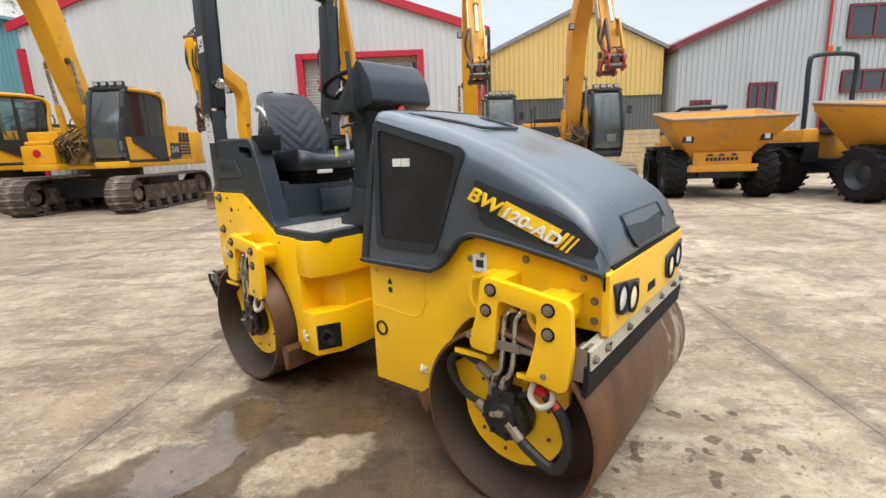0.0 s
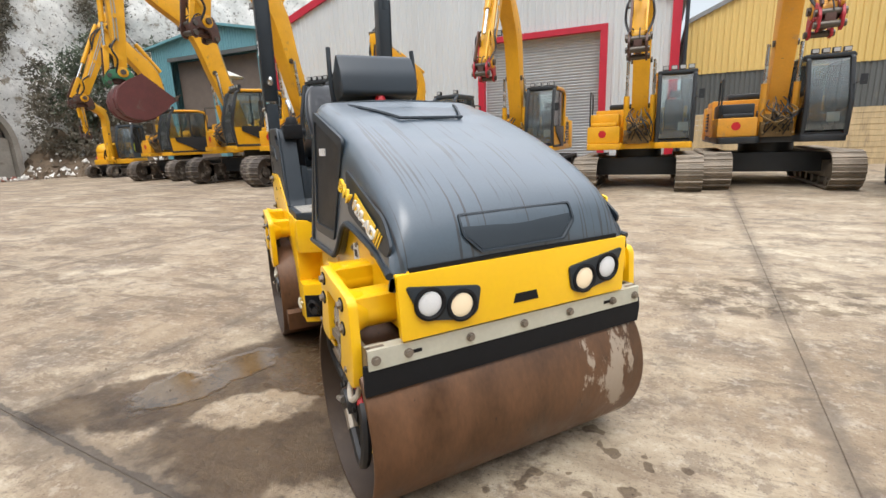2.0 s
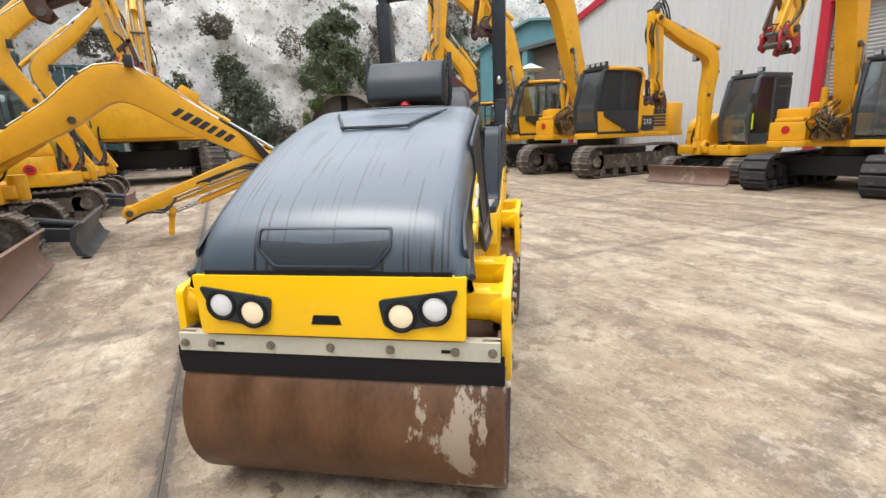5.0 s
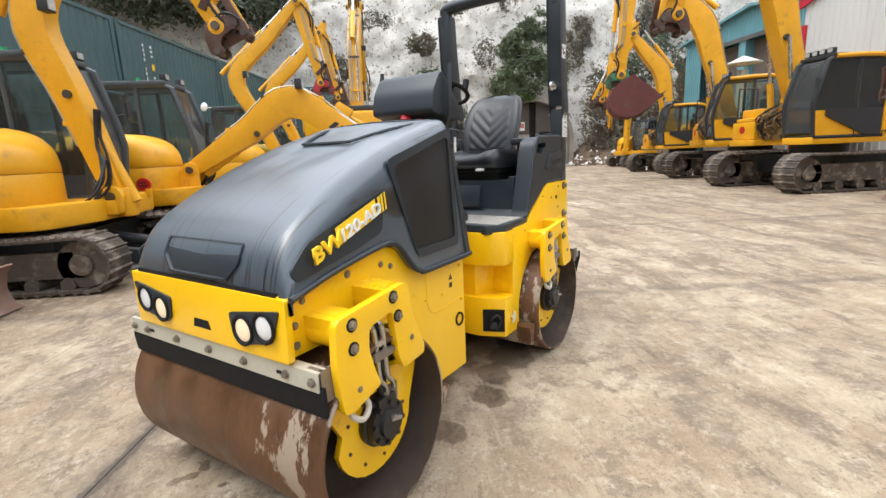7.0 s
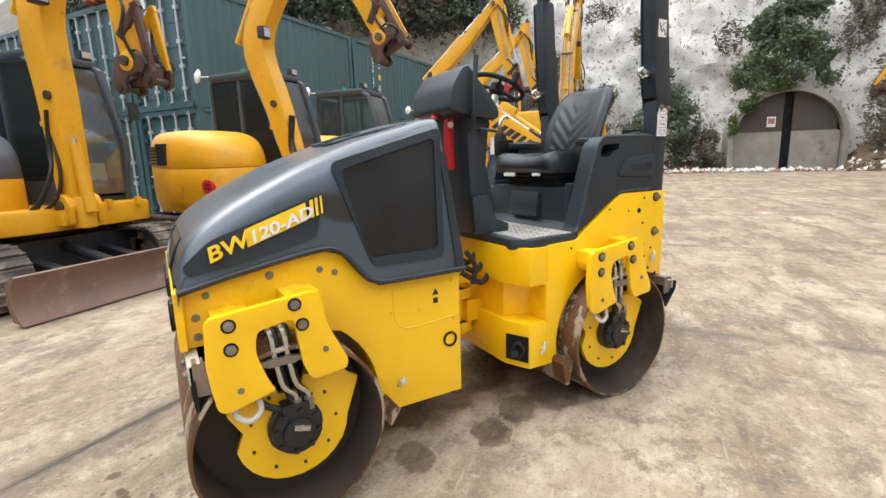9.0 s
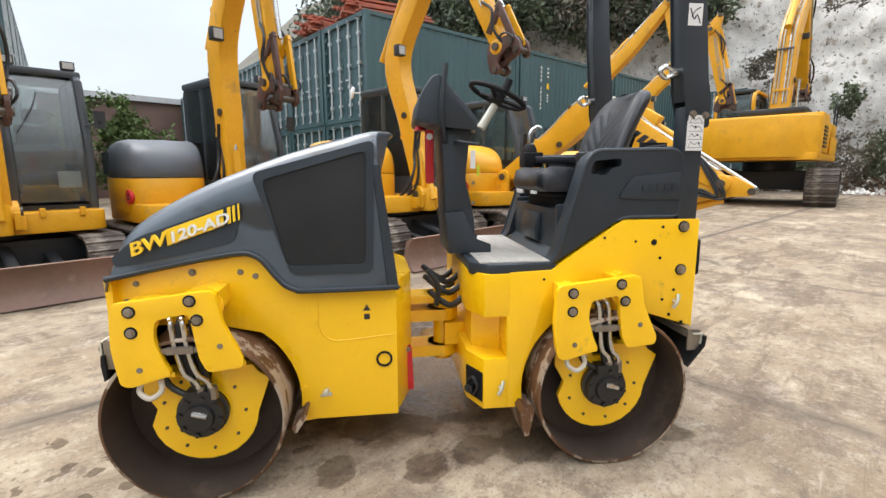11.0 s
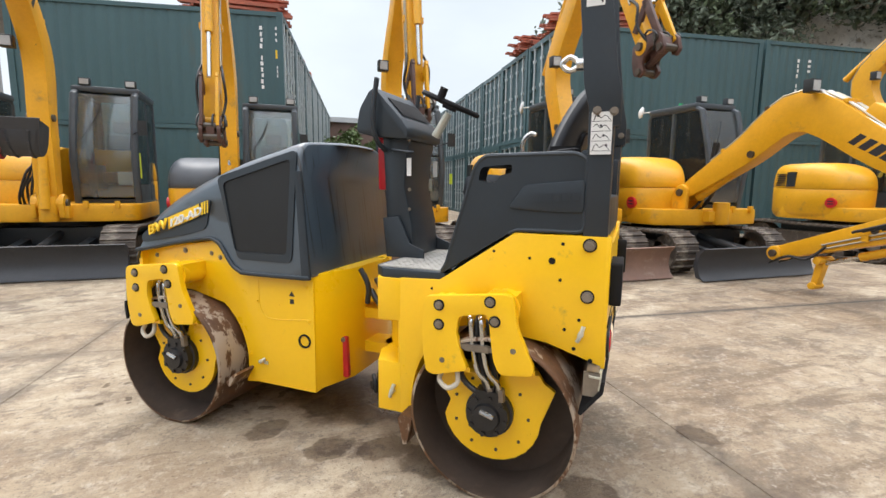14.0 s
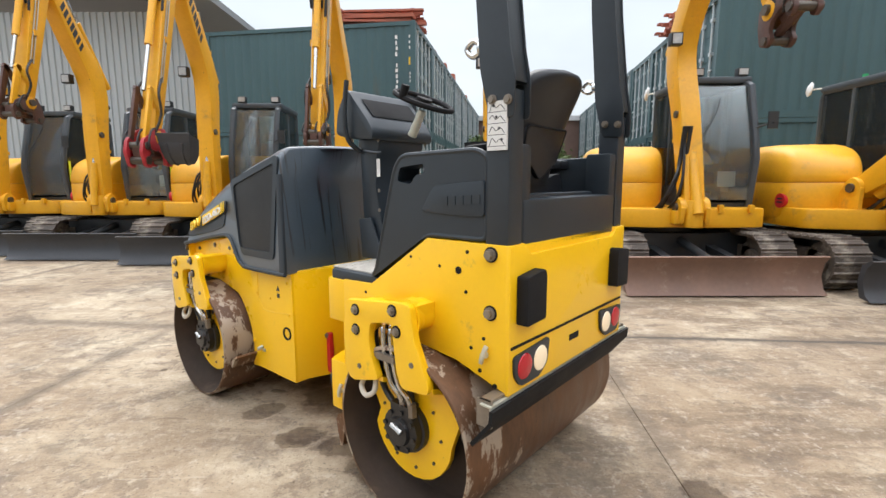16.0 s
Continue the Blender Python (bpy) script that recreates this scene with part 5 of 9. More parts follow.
def build_rear():
    m = BEND
    H = 0.495
    bm = bmesh.new()
    arch = arc(RX, 0.353, 0.40, -14, 62, 10)
    prof = [(-0.44, 0.905), (-0.44, 0.255), (-0.50, 0.255)] + arch + [(-0.80, 0.727), (-1.11, 0.69), (-1.325, 0.622), (-1.325, 1.135), (-0.965, 1.135), (-0.635, 0.912)]
    prism(bm, prof, "y", -H, H)
    body = part("rear_frame", bm, YELLOW, roller, "yellow painted steel rear frame", bev=0.005, m=m)
    bm = bmesh.new()
    pl = [(-0.445, H), (-0.325, H), (-0.265, 0.36), (-0.265, -0.36), (-0.325, -H), (-0.445, -H)]
    prism(bm, pl, "z", 0.70, 0.90)
    prism(bm, pl, "z", 0.255, 0.50)
    prism(bm, [(-0.445, 0.36), (-0.30, 0.30), (-0.30, -0.30), (-0.445, -0.36)], "z", 0.498, 0.702)
    for sy in (-1, 1):
        prism(bm, [(-0.445, sy * H), (-0.43, sy * H), (-0.43, sy * 0.35), (-0.445, sy * 0.35)], "z", 0.49, 0.71)
    part("step_box", bm, YELLOW, body, bev=0.006, m=m)
    for sy in (-1, 1):
        # no recess here: a black plate carries the opening's shade in its colour
        bm = bmesh.new()
        prism(bm, [(-0.27, sy * 0.375), (-0.322, sy * 0.487), (-0.318, sy * 0.492), (-0.262, sy * 0.372)], "z", 0.29, 0.43)
        op = part("service_opening", bm, RUBBER, body, "black plate for the shaded service opening", m=m)
        bm = bmesh.new()
        tube(bm, [(-0.27, sy * 0.42, 0.31), (-0.262, sy * 0.43, 0.37), (-0.28, sy * 0.46, 0.40), (-0.30, sy * 0.475, 0.36), (-0.285, sy * 0.45, 0.31)], 0.009, 6, 4)
        cyl(bm, (-0.285, sy * 0.42, 0.34), (-0.26, sy * 0.45, 0.34), 0.022, seg=10)
        part("hose", bm, HOSE, op, m=m)
    # tail panel
    bm = bmesh.new()
    prism(bm, [(-H, 0.615), (H, 0.615), (H, 1.135), (0.40, 1.13), (0.36, 1.095), (-0.36, 1.095), (-0.40, 1.13), (-H, 1.135)], "x", -1.34, -1.322)
    tail = part("tail_panel", bm, YELLOW, body, bev=0.004, m=m)
    part("lid_seam", boxes((-1.343, -1.338, -H + 0.01, H - 0.01, 0.778, 0.788)), RUBBER, tail, m=m)
    # shade of the tail slot, as a black patch on the panel
    part("slot", boxes((-1.343, -1.338, -0.03, 0.05, 0.70, 0.725)), RUBBER, tail, m=m)
    for sy in (-1, 1):
        bm = bmesh.new()
        prism(bm, rounded([(sy * 0.475, 0.752), (sy * 0.23, 0.768), (sy * 0.245, 0.675), (sy * 0.30, 0.635), (sy * 0.43, 0.635), (sy * 0.47, 0.68)], 0.02), "x", -1.351, -1.339)
        cl = part("tail_lamp_unit", bm, PLASTIC, body, "black plastic tail lamp cluster", bev=0.003, m=m)
        for y, ma, lab in ((0.408, LAMPRED, "red lamp"), (0.30, LAMPWHITE, "lit white lamp")):
            bm = bmesh.new()
            lathe(bm, [(0.0, 0.048), (0.004, 0.045), (0.008, 0.03), (0.009, 0.0001)], (-1.350, sy * y, 0.704), (-1, 0, 0), 24)
            part("lens", bm, ma, cl, lab, m=m)
        bm = bmesh.new()
        prism(bm, rounded([(sy * 0.455, 0.86), (sy * 0.455, 1.03), (sy * 0.335, 1.045), (sy * 0.325, 1.02), (sy * 0.325, 0.865)], 0.012), "x", -1.385, -1.339)
        part("rubber_buffer", bm, RUBBER, body, "black rubber buffer", bev=0.006, m=m)
        # side bolts, and black discs that paint the shade of holes
        for x, z, r in ((-1.262, 1.1, 0.0175), (-1.262, 0.897, 0.0175)):
            bm = bmesh.new()
            disc_bolt(bm, (x, sy * (H + 0.002), z), (0, sy, 0), r * 0.85, 0.022)
            ring = bmesh.new()
            cyl(ring, (x, sy * (H - 0.0005), z), (x, sy * (H + 0.003), z), r * 1.55, seg=18)
            part("washer", ring, RUBBER, body, "dark washer", m=m)
            part("bolt", bm, BOLT, body, m=m)
        for x, z, r in ((-1.12, 1.03, 0.014), (-1.16, 1.10, 0.007), (-1.155, 0.955, 0.007), (-1.03, 1.035, 0.006), (-0.88, 1.055, 0.006), (-1.18, 0.755, 0.007), (-1.235, 0.80, 0.007), (-1.22, 0.68, 0.008), (-1.285, 0.64, 0.009), (-0.60, 0.87, 0.006)):
            bm = bmesh.new()
            cyl(bm, (x, sy * H, z), (x, sy * (H + 0.002), z), r, seg=14)
            part("hole", bm, RUBBER, body, m=m)
        for x, z in ((-1.245, 0.745), (-0.405, 0.36)):
            bm = bmesh.new()
            cyl(bm, (x, sy * H, z), (x, sy * (H + 0.02), z), 0.012, seg=8)
            tube(bm, [(x - 0.01, sy * (H + 0.012), z + 0.035), (x, sy * (H + 0.02), z), (x + 0.012, sy * (H + 0.012), z - 0.03)], 0.009, 6, 3)
            part("latch", bm, ZINC, body, m=m)
    # rear rail and scraper
    bm = bmesh.new()
    prism(bm, [(-1.335, 0.612), (-1.29, 0.614), (-1.29, 0.608), (-1.330, 0.606), (-1.325, 0.56), (-1.331, 0.56)], "y", -0.59, 0.59)
    part("scraper_rail", bm, ZINC, body, "zinc plated rail", m=m)
    bm = bmesh.new()
    prism(bm, [(-1.336, 0.602), (-1.350, 0.602), (-1.345, 0.555), (-1.268, 0.455), (-1.257, 0.464), (-1.333, 0.56)], "y", -0.6, 0.6)
    part("rubber_scraper", bm, RUBBER, body, "black rubber scraper on the drum", m=m)
    for sy in (-1, 1):
        part("rail_bracket", boxes((-1.33, -1.27, sy * 0.575 - 0.005, sy * 0.575 + 0.005, 0.53, 0.625), (-1.325, -1.28, min(sy * 0.48, sy * 0.58), max(sy * 0.48, sy * 0.58), 0.615, 0.625)), BOLT, body, m=m)
    bm = bmesh.new()
    prism(bm, [(-0.545, 0.285), (-0.49, 0.30), (-0.475, 0.275), (-0.50, 0.155), (-0.52, 0.16)], "y", -0.585, 0.585)
    part("front_scraper", bm, DRUM, body, "rusty steel scraper", m=m)
    # platform
    bm = bmesh.new()
    prism(bm, [(-0.27, 0.40), (-0.345, 0.487), (-0.66, 0.487), (-0.66, -0.487), (-0.345, -0.487), (-0.27, -0.40)], "z", 0.885, 0.943)
    pan = part("platform", bm, PLASTIC, roller, "black platform pan", bev=0.012, m=m)
    part("tread_plate", boxes((-0.64, -0.31, -0.455, 0.455, 0.943, 0.948)), CHEQUER, pan, "worn aluminium tread plate", m=m)
    bm = bmesh.new()
    k = 0
    y = -0.44
    while y < 0.45:
        x = -0.63 + (0.016 if k % 2 else 0)
        while x < -0.31:
            a = radians(45 if (k + int(x * 31)) % 2 else -45)
            c, s_ = math.cos(a) * 0.013, math.sin(a) * 0.013
            vs = [bm.verts.new((x + c, y + s_, 0.948)), bm.verts.new((x - s_ * 0.35, y + c * 0.35, 0.9505)), bm.verts.new((x - c, y - s_, 0.948)), bm.verts.new((x + s_ * 0.35, y - c * 0.35, 0.9505))]
            bm.faces.new(vs)
            x += 0.032
        y += 0.024
        k += 1
    tr = part("tread", bm, CHEQUER, pan, m=m)
    tr["kind"] = "stuff"
    # side panels with a hand hole
    for sy in (-1, 1):
        out = rounded([(-0.625, 0.93), (-0.66, 0.975), (-0.785, 1.40), (-0.825, 1.445), (-1.19, 1.452), (-1.235, 1.43), (-1.235, 1.148), (-0.965, 1.148)], 0.03)
        hole = rounded([(-0.80, 1.345), (-0.815, 1.40), (-0.945, 1.412), (-0.945, 1.375), (-0.90, 1.37), (-0.875, 1.335)], 0.014, 2)
        ring = out + [out[0]] + [hole[0]] + hole[::-1]
        bm = bmesh.new()
        prism(bm, ring, "y", sy * 0.375, sy * 0.488)
        sp = part("side_panel", bm, PLASTIC, roller, "black plastic side panel", m=m)
        bm = bmesh.new()
        tube(bm, [(x, sy * 0.482, z) for x, z in out[4:]] , 0.010, 8, 1)
        part("panel_edge", bm, PLASTIC, sp, m=m)
        bm = bmesh.new()
        band = rounded([(-0.935, 1.235), (-1.0, 1.33), (-1.232, 1.35), (-1.232, 1.225), (-1.10, 1.225)], 0.02)
        prism(bm, band, "y", sy * 0.486, sy * 0.497)
        rb = part("raised_band", bm, PLASTIC, sp, bev=0.004, m=m)
        for q in range(5):
            part("maker_relief", boxes((-1.045 - 0.036 * q - 0.026, -1.045 - 0.036 * q, min(sy * 0.496, sy * 0.5), max(sy * 0.496, sy * 0.5), 1.262 + 0.002 * q, 1.292 + 0.002 * q)), PLASTIC, rb, m=m)
        part("inner_panel", boxes((-1.22, -0.70, min(sy * 0.33, sy * 0.37), max(sy * 0.33, sy * 0.37), 0.95, 1.2)), PLASTIC, sp, m=m, bev=0.01)
    bm = bmesh.new()
    lathe(bm, [(0, 0.06), (0.015, 0.06), (0.02, 0.05), (0.022, 0.0001)], (-1.14, 0.40, 1.452), (0.1, 0, 1), 20)
    box(bm, -1.2, -1.08, 0.385, 0.415, 1.46, 1.485)
    part("filler_cap", bm, RUBBER, roller, "black filler cap", m=m)
    # seat
    bm = boxes((-1.18, -0.70, -0.335, 0.335, 0.945, 1.175))
    prism(bm, [(-0.60, 0.90), (-0.655, 0.945), (-0.70, 0.985), (-0.97, 1.155), (-1.19, 1.155), (-1.19, 1.13), (-0.96, 1.13)], "y", -0.372, 0.372)
    part("seat_box", bm, PLASTIC, roller, "black seat box", bev=0.012, m=m)
    bm = bmesh.new()
    loft(bm, [[(-0.70, y, 1.145), (-0.685, y, 1.14), (-0.665, y, 1.06), (-0.67, y, 1.0), (-0.70, y, 0.99)] for y in (-0.13, 0.13)])
    part("document_box", bm, PLASTIC, roller, "black document box", bev=0.008, m=m)
    part("seat_suspension", boxes((-1.15, -0.74, -0.23, 0.23, 1.17, 1.225), (-1.12, -0.72, -0.25, 0.25, 1.225, 1.25)), RUBBER, roller, bev=0.01, m=m)
    bm = bmesh.new()
    rings = []
    for y, d, sx in ((-0.27, 0.035, 0.94), (-0.25, 0.015, 0.98), (-0.19, 0.008, 1.0), (-0.13, -0.01, 1.0), (0, -0.016, 1.0), (0.13, -0.01, 1.0), (0.19, 0.008, 1.0), (0.25, 0.015, 0.98), (0.27, 0.035, 0.94)):
        t = 1.365 + (d if abs(y) < 0.26 else -0.03)
        x0, x1 = -0.64 - (1 - sx) * 0.5, -1.12
        rings.append([(x0 - 0.02, y, 1.255), (x0, y, 1.29), (x0 - 0.015, y, t - 0.02), (x0 - 0.06, y, t), (-0.85, y, t - 0.008), (x1, y, t), (x1, y, 1.25)])
    loft(bm, rings)
    seat = part("seat_cushion", bm, VINYL, roller, "black vinyl seat cushion", sharp=60, m=m)
    bm = bmesh.new()
    rings = []

    def back_mid(z):
        f = (z - 1.33) / 0.445
        return -1.075 - 0.19 * f + 0.035 * math.sin(f * 3.1)
    for u in range(41):
        f = u / 40
        zz = 1.33 + 0.445 * f
        g = max((f - 0.66) / 0.34, 0)
        hw = (0.205 + 0.03 * math.sin(min(f * 1.1, 1) * 3.14)) * max(1 - 0.985 * g ** 4.5, 0.01) ** 0.25
        thick = 0.058 * math.sqrt(max(1 - 0.99 * g ** 5, 0.01))
        r = []
        for side in (1, -1):
            for k in range(45):
                v = side * (1 - 2 * k / 44)
                round_ = math.sqrt(max(1 - abs(v) ** 6, 0.0))
                rib = 0.006 * abs(math.cos((zz - abs(hw * v) * 0.9) * 42)) if side > 0 and abs(v) < 0.64 and 0.12 < f < 0.8 else 0
                r.append((back_mid(zz) + 0.045 * abs(v) ** 2.5 + side * thick * round_ + rib, hw * v, zz))
        rings.append(r)
    loft(bm, rings)
    back = part("backrest", bm, VINYL, roller, "ribbed black vinyl backrest", sharp=75, m=m)
    bm = bmesh.new()
    flap = rounded([(-0.16, 1.56), (0.16, 1.56), (0.14, 1.43), (0.08, 1.41), (0.0, 1.35), (-0.08, 1.41), (-0.14, 1.43)], 0.02, 3)
    loft(bm, [[(back_mid(z) - 0.05 + 0.045 * (abs(y) / 0.22) ** 2.5 - d, y * k, z) for y, z in flap] for d, k in ((0.0, 1.0), (0.022, 0.99), (0.027, 0.95))])
    part("back_pocket", bm, VINYL, back, "black vinyl map pocket", sharp=40, m=m)
    bm = bmesh.new()
    tube(bm, [(back_mid(z) - 0.074 + 0.045 * (abs(y) / 0.22) ** 2.5, y, z) for y, z in flap + flap[:1]], 0.004, 6, 1)
    part("pocket_piping", bm, RUBBER, back, m=m)
    bm = boxes((-0.66, -0.645, -0.16, -0.05, 1.235, 1.258), (-0.66, -0.64, 0.12, 0.18, 1.24, 1.258))
    part("seat_handle", bm, WHITE, roller, "pale seat adjusting handles", bev=0.006, m=m)
    for sy in (-1, 1):
        bm = boxes((-1.10, -0.80, sy * 0.34 - 0.045, sy * 0.34 + 0.045, 1.40, 1.445), (-1.0, -0.88, sy * 0.335 - 0.03, sy * 0.335 + 0.03, 1.18, 1.41))
        part("armrest", bm, VINYL, roller, bev=0.018, m=m)
    bm = bmesh.new()
    box(bm, -0.86, -0.74, -0.45, -0.33, 1.38, 1.47)
    lathe(bm, [(0, 0.045), (0.02, 0.042), (0.05, 0.028), (0.055, 0.0001)], (-0.79, -0.39, 1.47), (0, 0, 1), 16)
    con = part("lever_console", bm, RUBBER, roller, bev=0.01, m=m)
    bm = bmesh.new()
    tube(bm, [(-0.79, -0.39, 1.51), (-0.785, -0.39, 1.56), (-0.80, -0.392, 1.60), (-0.835, -0.395, 1.625), (-0.86, -0.395, 1.615)], 0.0125, 10, 5)
    part("travel_lever", bm, STEEL, con, "chrome travel lever", m=m)
    # box behind the seat
    bm = boxes((-1.325, -1.23, -0.395, 0.395, 1.10, 1.285), (-1.24, -1.20, -0.395, 0.395, 1.10, 1.30))
    part("rear_box", bm, PLASTIC, roller, "black plastic rear box", bev=0.014, m=m)
    for sy in (-1, 1):
        part("box_cheek", boxes((-1.32, -1.2, sy * 0.375 - 0.035, sy * 0.375 + 0.035, 1.12, 1.47)), PLASTIC, roller, bev=0.015, m=m)


def build_rops():
    m = BEND
    bm = boxes((-1.325, -1.232, 0.405, 0.49, 1.13, 1.63))
    for sy in (-1, 1):
        y0, y1 = sorted((sy * 0.405, sy * 0.49))
        post = part("rops_post", boxes((-1.325, -1.232, y0, y1, 1.13, 1.64)), DARK, roller, "dark grey lower post", bev=0.008, m=m)
        bm = bmesh.new()
        o = rounded([(-1.345, 1.545), (-1.345, 1.67), (-1.325, 1.76), (-1.285, 2.10), (-1.262, 2.40), (-1.16, 2.40), (-1.175, 2.10), (-1.205, 1.76), (-1.21, 1.70), (-1.235, 1.60), (-1.25, 1.55)], 0.02, 3)
        a, b = sorted((sy * 0.398, sy * 0.405))
        prism(bm, o, "y", a, b)
        a, b = sorted((sy * 0.49, sy * 0.497))
        prism(bm, o, "y", a, b)
        prism(bm, [(-1.335, 1.66), (-1.318, 1.76), (-1.278, 2.10), (-1.255, 2.40), (-1.167, 2.40), (-1.182, 2.10), (-1.212, 1.76), (-1.22, 1.66)], "y", sy * 0.404, sy * 0.491)
        up = part("folding_post", bm, DARK, roller, "dark grey folding roll bar", bev=0.003, m=m)
        for x, z in ((-1.322, 1.60), (-1.262, 1.605)):
            bm = bmesh.new()
            disc_bolt(bm, (x, sy * 0.497, z), (0, sy, 0), 0.011, 0.014)
            disc_bolt(bm, (x, sy * 0.398, z), (0, -sy, 0), 0.011, 0.014)
            part("bolt", bm, BOLT, up, m=m)
        bm = bmesh.new()
        tube(bm, [(-1.185, sy * 0.45, 1.79), (-1.15, sy * 0.45, 1.815), (-1.12, sy * 0.45, 1.79), (-1.15, sy * 0.45, 1.765), (-1.185, sy * 0.45, 1.78)], 0.011, 8, 5)
        cyl(bm, (-1.215, sy * 0.45, 1.785), (-1.175, sy * 0.45, 1.785), 0.022, seg=10)
        part("eye_bolt", bm, STEEL, up, "bright eye bolt", m=m)
        st = part("sticker", boxes((-1.318, -1.243, min(sy * 0.49, sy * 0.4985), max(sy * 0.49, sy * 0.4985), 1.445, 1.60)), WHITE, post, "white safety sticker", m=m)
        bm = bmesh.new()
        for k in range(4):
            z = 1.458 + 0.036 * k
            line = [(-1.31, z + 0.004), (-1.293, z + 0.022), (-1.277, z + 0.012), (-1.262, z + 0.026), (-1.251, z + 0.008 * (k % 3))]
            tube(bm, [(x, sy * 0.4985, zz) for x, zz in line], 0.0013, 4, 3)
            cyl(bm, (-1.30 + 0.011 * k, sy * 0.498, z + 0.02), (-1.30 + 0.011 * k, sy * 0.4995, z + 0.02), 0.005, seg=8)
            tube(bm, [(-1.316, sy * 0.4985, z), (-1.245, sy * 0.4985, z)], 0.001, 4, 1)
        part("print", bm, INK, st, m=m)
        st = part("sticker", boxes((-1.27, -1.205, min(sy * 0.496, sy * 0.4985), max(sy * 0.496, sy * 0.4985), 1.975, 2.065)), WHITE, up, "white safety sticker", m=m)
        bm = bmesh.new()
        tube(bm, [(-1.262, sy * 0.4985, 1.985), (-1.245, sy * 0.4985, 2.02), (-1.232, sy * 0.4985, 2.0), (-1.213, sy * 0.4985, 2.045)], 0.003, 4, 3)
        tube(bm, [(-1.26, sy * 0.4985, 2.05), (-1.235, sy * 0.4985, 2.035), (-1.22, sy * 0.4985, 2.01)], 0.0025, 4, 3)
        part("print", bm, INK, st, m=m)
    bm = bmesh.new()
    tube(bm, [(-1.21, -0.448, 2.33), (-1.208, -0.44, 2.41), (-1.205, -0.37, 2.46), (-1.205, 0.37, 2.46), (-1.208, 0.44, 2.41), (-1.21, 0.448, 2.33)], 0.045, 12, 6)
    part("roll_bar_top", bm, DARK, roller, "dark grey roll bar", m=m)


def build_console():
    m = BEND
    bm = bmesh.new()
    prism(bm, [(-0.20, 0.94), (-0.165, 1.60), (-0.21, 1.64), (-0.31, 1.60), (-0.325, 1.53), (-0.31, 1.48), (-0.295, 1.32), (-0.34, 1.12), (-0.35, 0.94)], "y", -0.165, 0.165)
    con = part("steering_console", bm, PLASTIC, roller, "black steering console", bev=0.02, m=m)
    bm = bmesh.new()
    prism(bm, rounded([(-0.04, 1.59), (-0.06, 1.71), (-0.12, 1.80), (-0.155, 1.815), (-0.20, 1.765), (-0.30, 1.66), (-0.345, 1.60), (-0.34, 1.55), (-0.2, 1.56)], 0.03), "y", -0.22, 0.22)
    vis = part("dash_cover", bm, PLASTIC, con, "moulded black dash cover", bev=0.02, m=m)
    for q in range(5):
        bm = bmesh.new()
        loft(bm, [[(-0.062 - 0.03 * v + d, -0.11 + 0.047 * q + w_, 1.60 + 0.14 * v) for w_, v in ((0, 0.15), (0.034, 0.15), (0.034, 0.62), (0, 0.62))] for d in (-0.006, 0.004)])
        part("maker_relief", bm, PLASTIC, vis, m=m)
    bm = bmesh.new()
    loft(bm, [[(-0.205 + e, y, 1.768 + e), (-0.29 + e, y, 1.68 + e), (-0.295 + e, y, 1.672 + e), (-0.21 + e, y, 1.76 + e)] for e, y in ((0.0, -0.17), (0.0, 0.17))])
    part("dash_panel", bm, RUBBER, con, m=m)
    for sy in (-1, 1):
        bm = bmesh.new()
        tube(bm, [(-0.19, sy * 0.17, 1.50), (-0.17, sy * 0.235, 1.56), (-0.165, sy * 0.25, 1.68), (-0.185, sy * 0.245, 1.85)], 0.013, 8, 5)
        part("guard_bar", bm, DARK, con, "black guard bar", m=m)
        bm = bmesh.new()
        prism(bm, [(-0.205, 0.945), (-0.185, 1.15), (-0.275, 1.16), (-0.34, 1.02), (-0.42, 0.99), (-0.42, 0.945)], "y", sy * 0.178, sy * 0.19)
        part("side_plate", bm, DARK, con, m=m, bev=0.003)
        part("small_label", boxes((-0.34, -0.315, min(sy * 0.17, sy * 0.172), max(sy * 0.17, sy * 0.172), 1.37, 1.46)), WHITE, con, "white label", m=m)
        for z in (1.2, 1.3, 1.55):
            bm = bmesh.new()
            disc_bolt(bm, (-0.33, sy * 0.17, z), (0, sy, 0), 0.006, 0.006)
            part("bolt", bm, BOLT, con, m=m)
        bm = bmesh.new()
        tube(bm, [(-0.24, sy * 0.175, 1.50), (-0.25, sy * 0.20, 1.50), (-0.33, sy * 0.20, 1.49), (-0.35, sy * 0.175, 1.49)], 0.008, 6, 3)
        part("grab_handle", bm, DARK, con, m=m)
    bm = bmesh.new()
    cyl(bm, (-0.40, 0, 1.58), (-0.475, 0, 1.70), 0.024, 0.02, seg=14)
    part("steering_column", bm, ZINC, con, "grey steering column", m=m)
    bm = bmesh.new()
    q = Vector((-0.45, 0, 1)).normalized()
    side = Vector((0, 1, 0))
    up = side.cross(q)
    c = Vector((-0.487, 0, 1.745))
    pts = [c + 0.15 * (math.cos(6.28318 * k / 28) * side + math.sin(6.28318 * k / 28) * up) for k in range(29)]
    tube(bm, pts, 0.014, 8, 1)
    for k in range(3):
        a = 2.094 * k + 0.5
        cyl(bm, c - q * 0.01, c + 0.15 * (math.cos(a) * side + math.sin(a) * up), 0.011, seg=6)
    cyl(bm, c - q * 0.03, c + q * 0.015, 0.04, seg=14)
    cyl(bm, c + 0.15 * side, c + 0.15 * side + q * 0.06, 0.02, seg=10)
    part("steering_wheel", bm, RUBBER, con, "black steering wheel with knob", m=m)
    bm = bmesh.new()
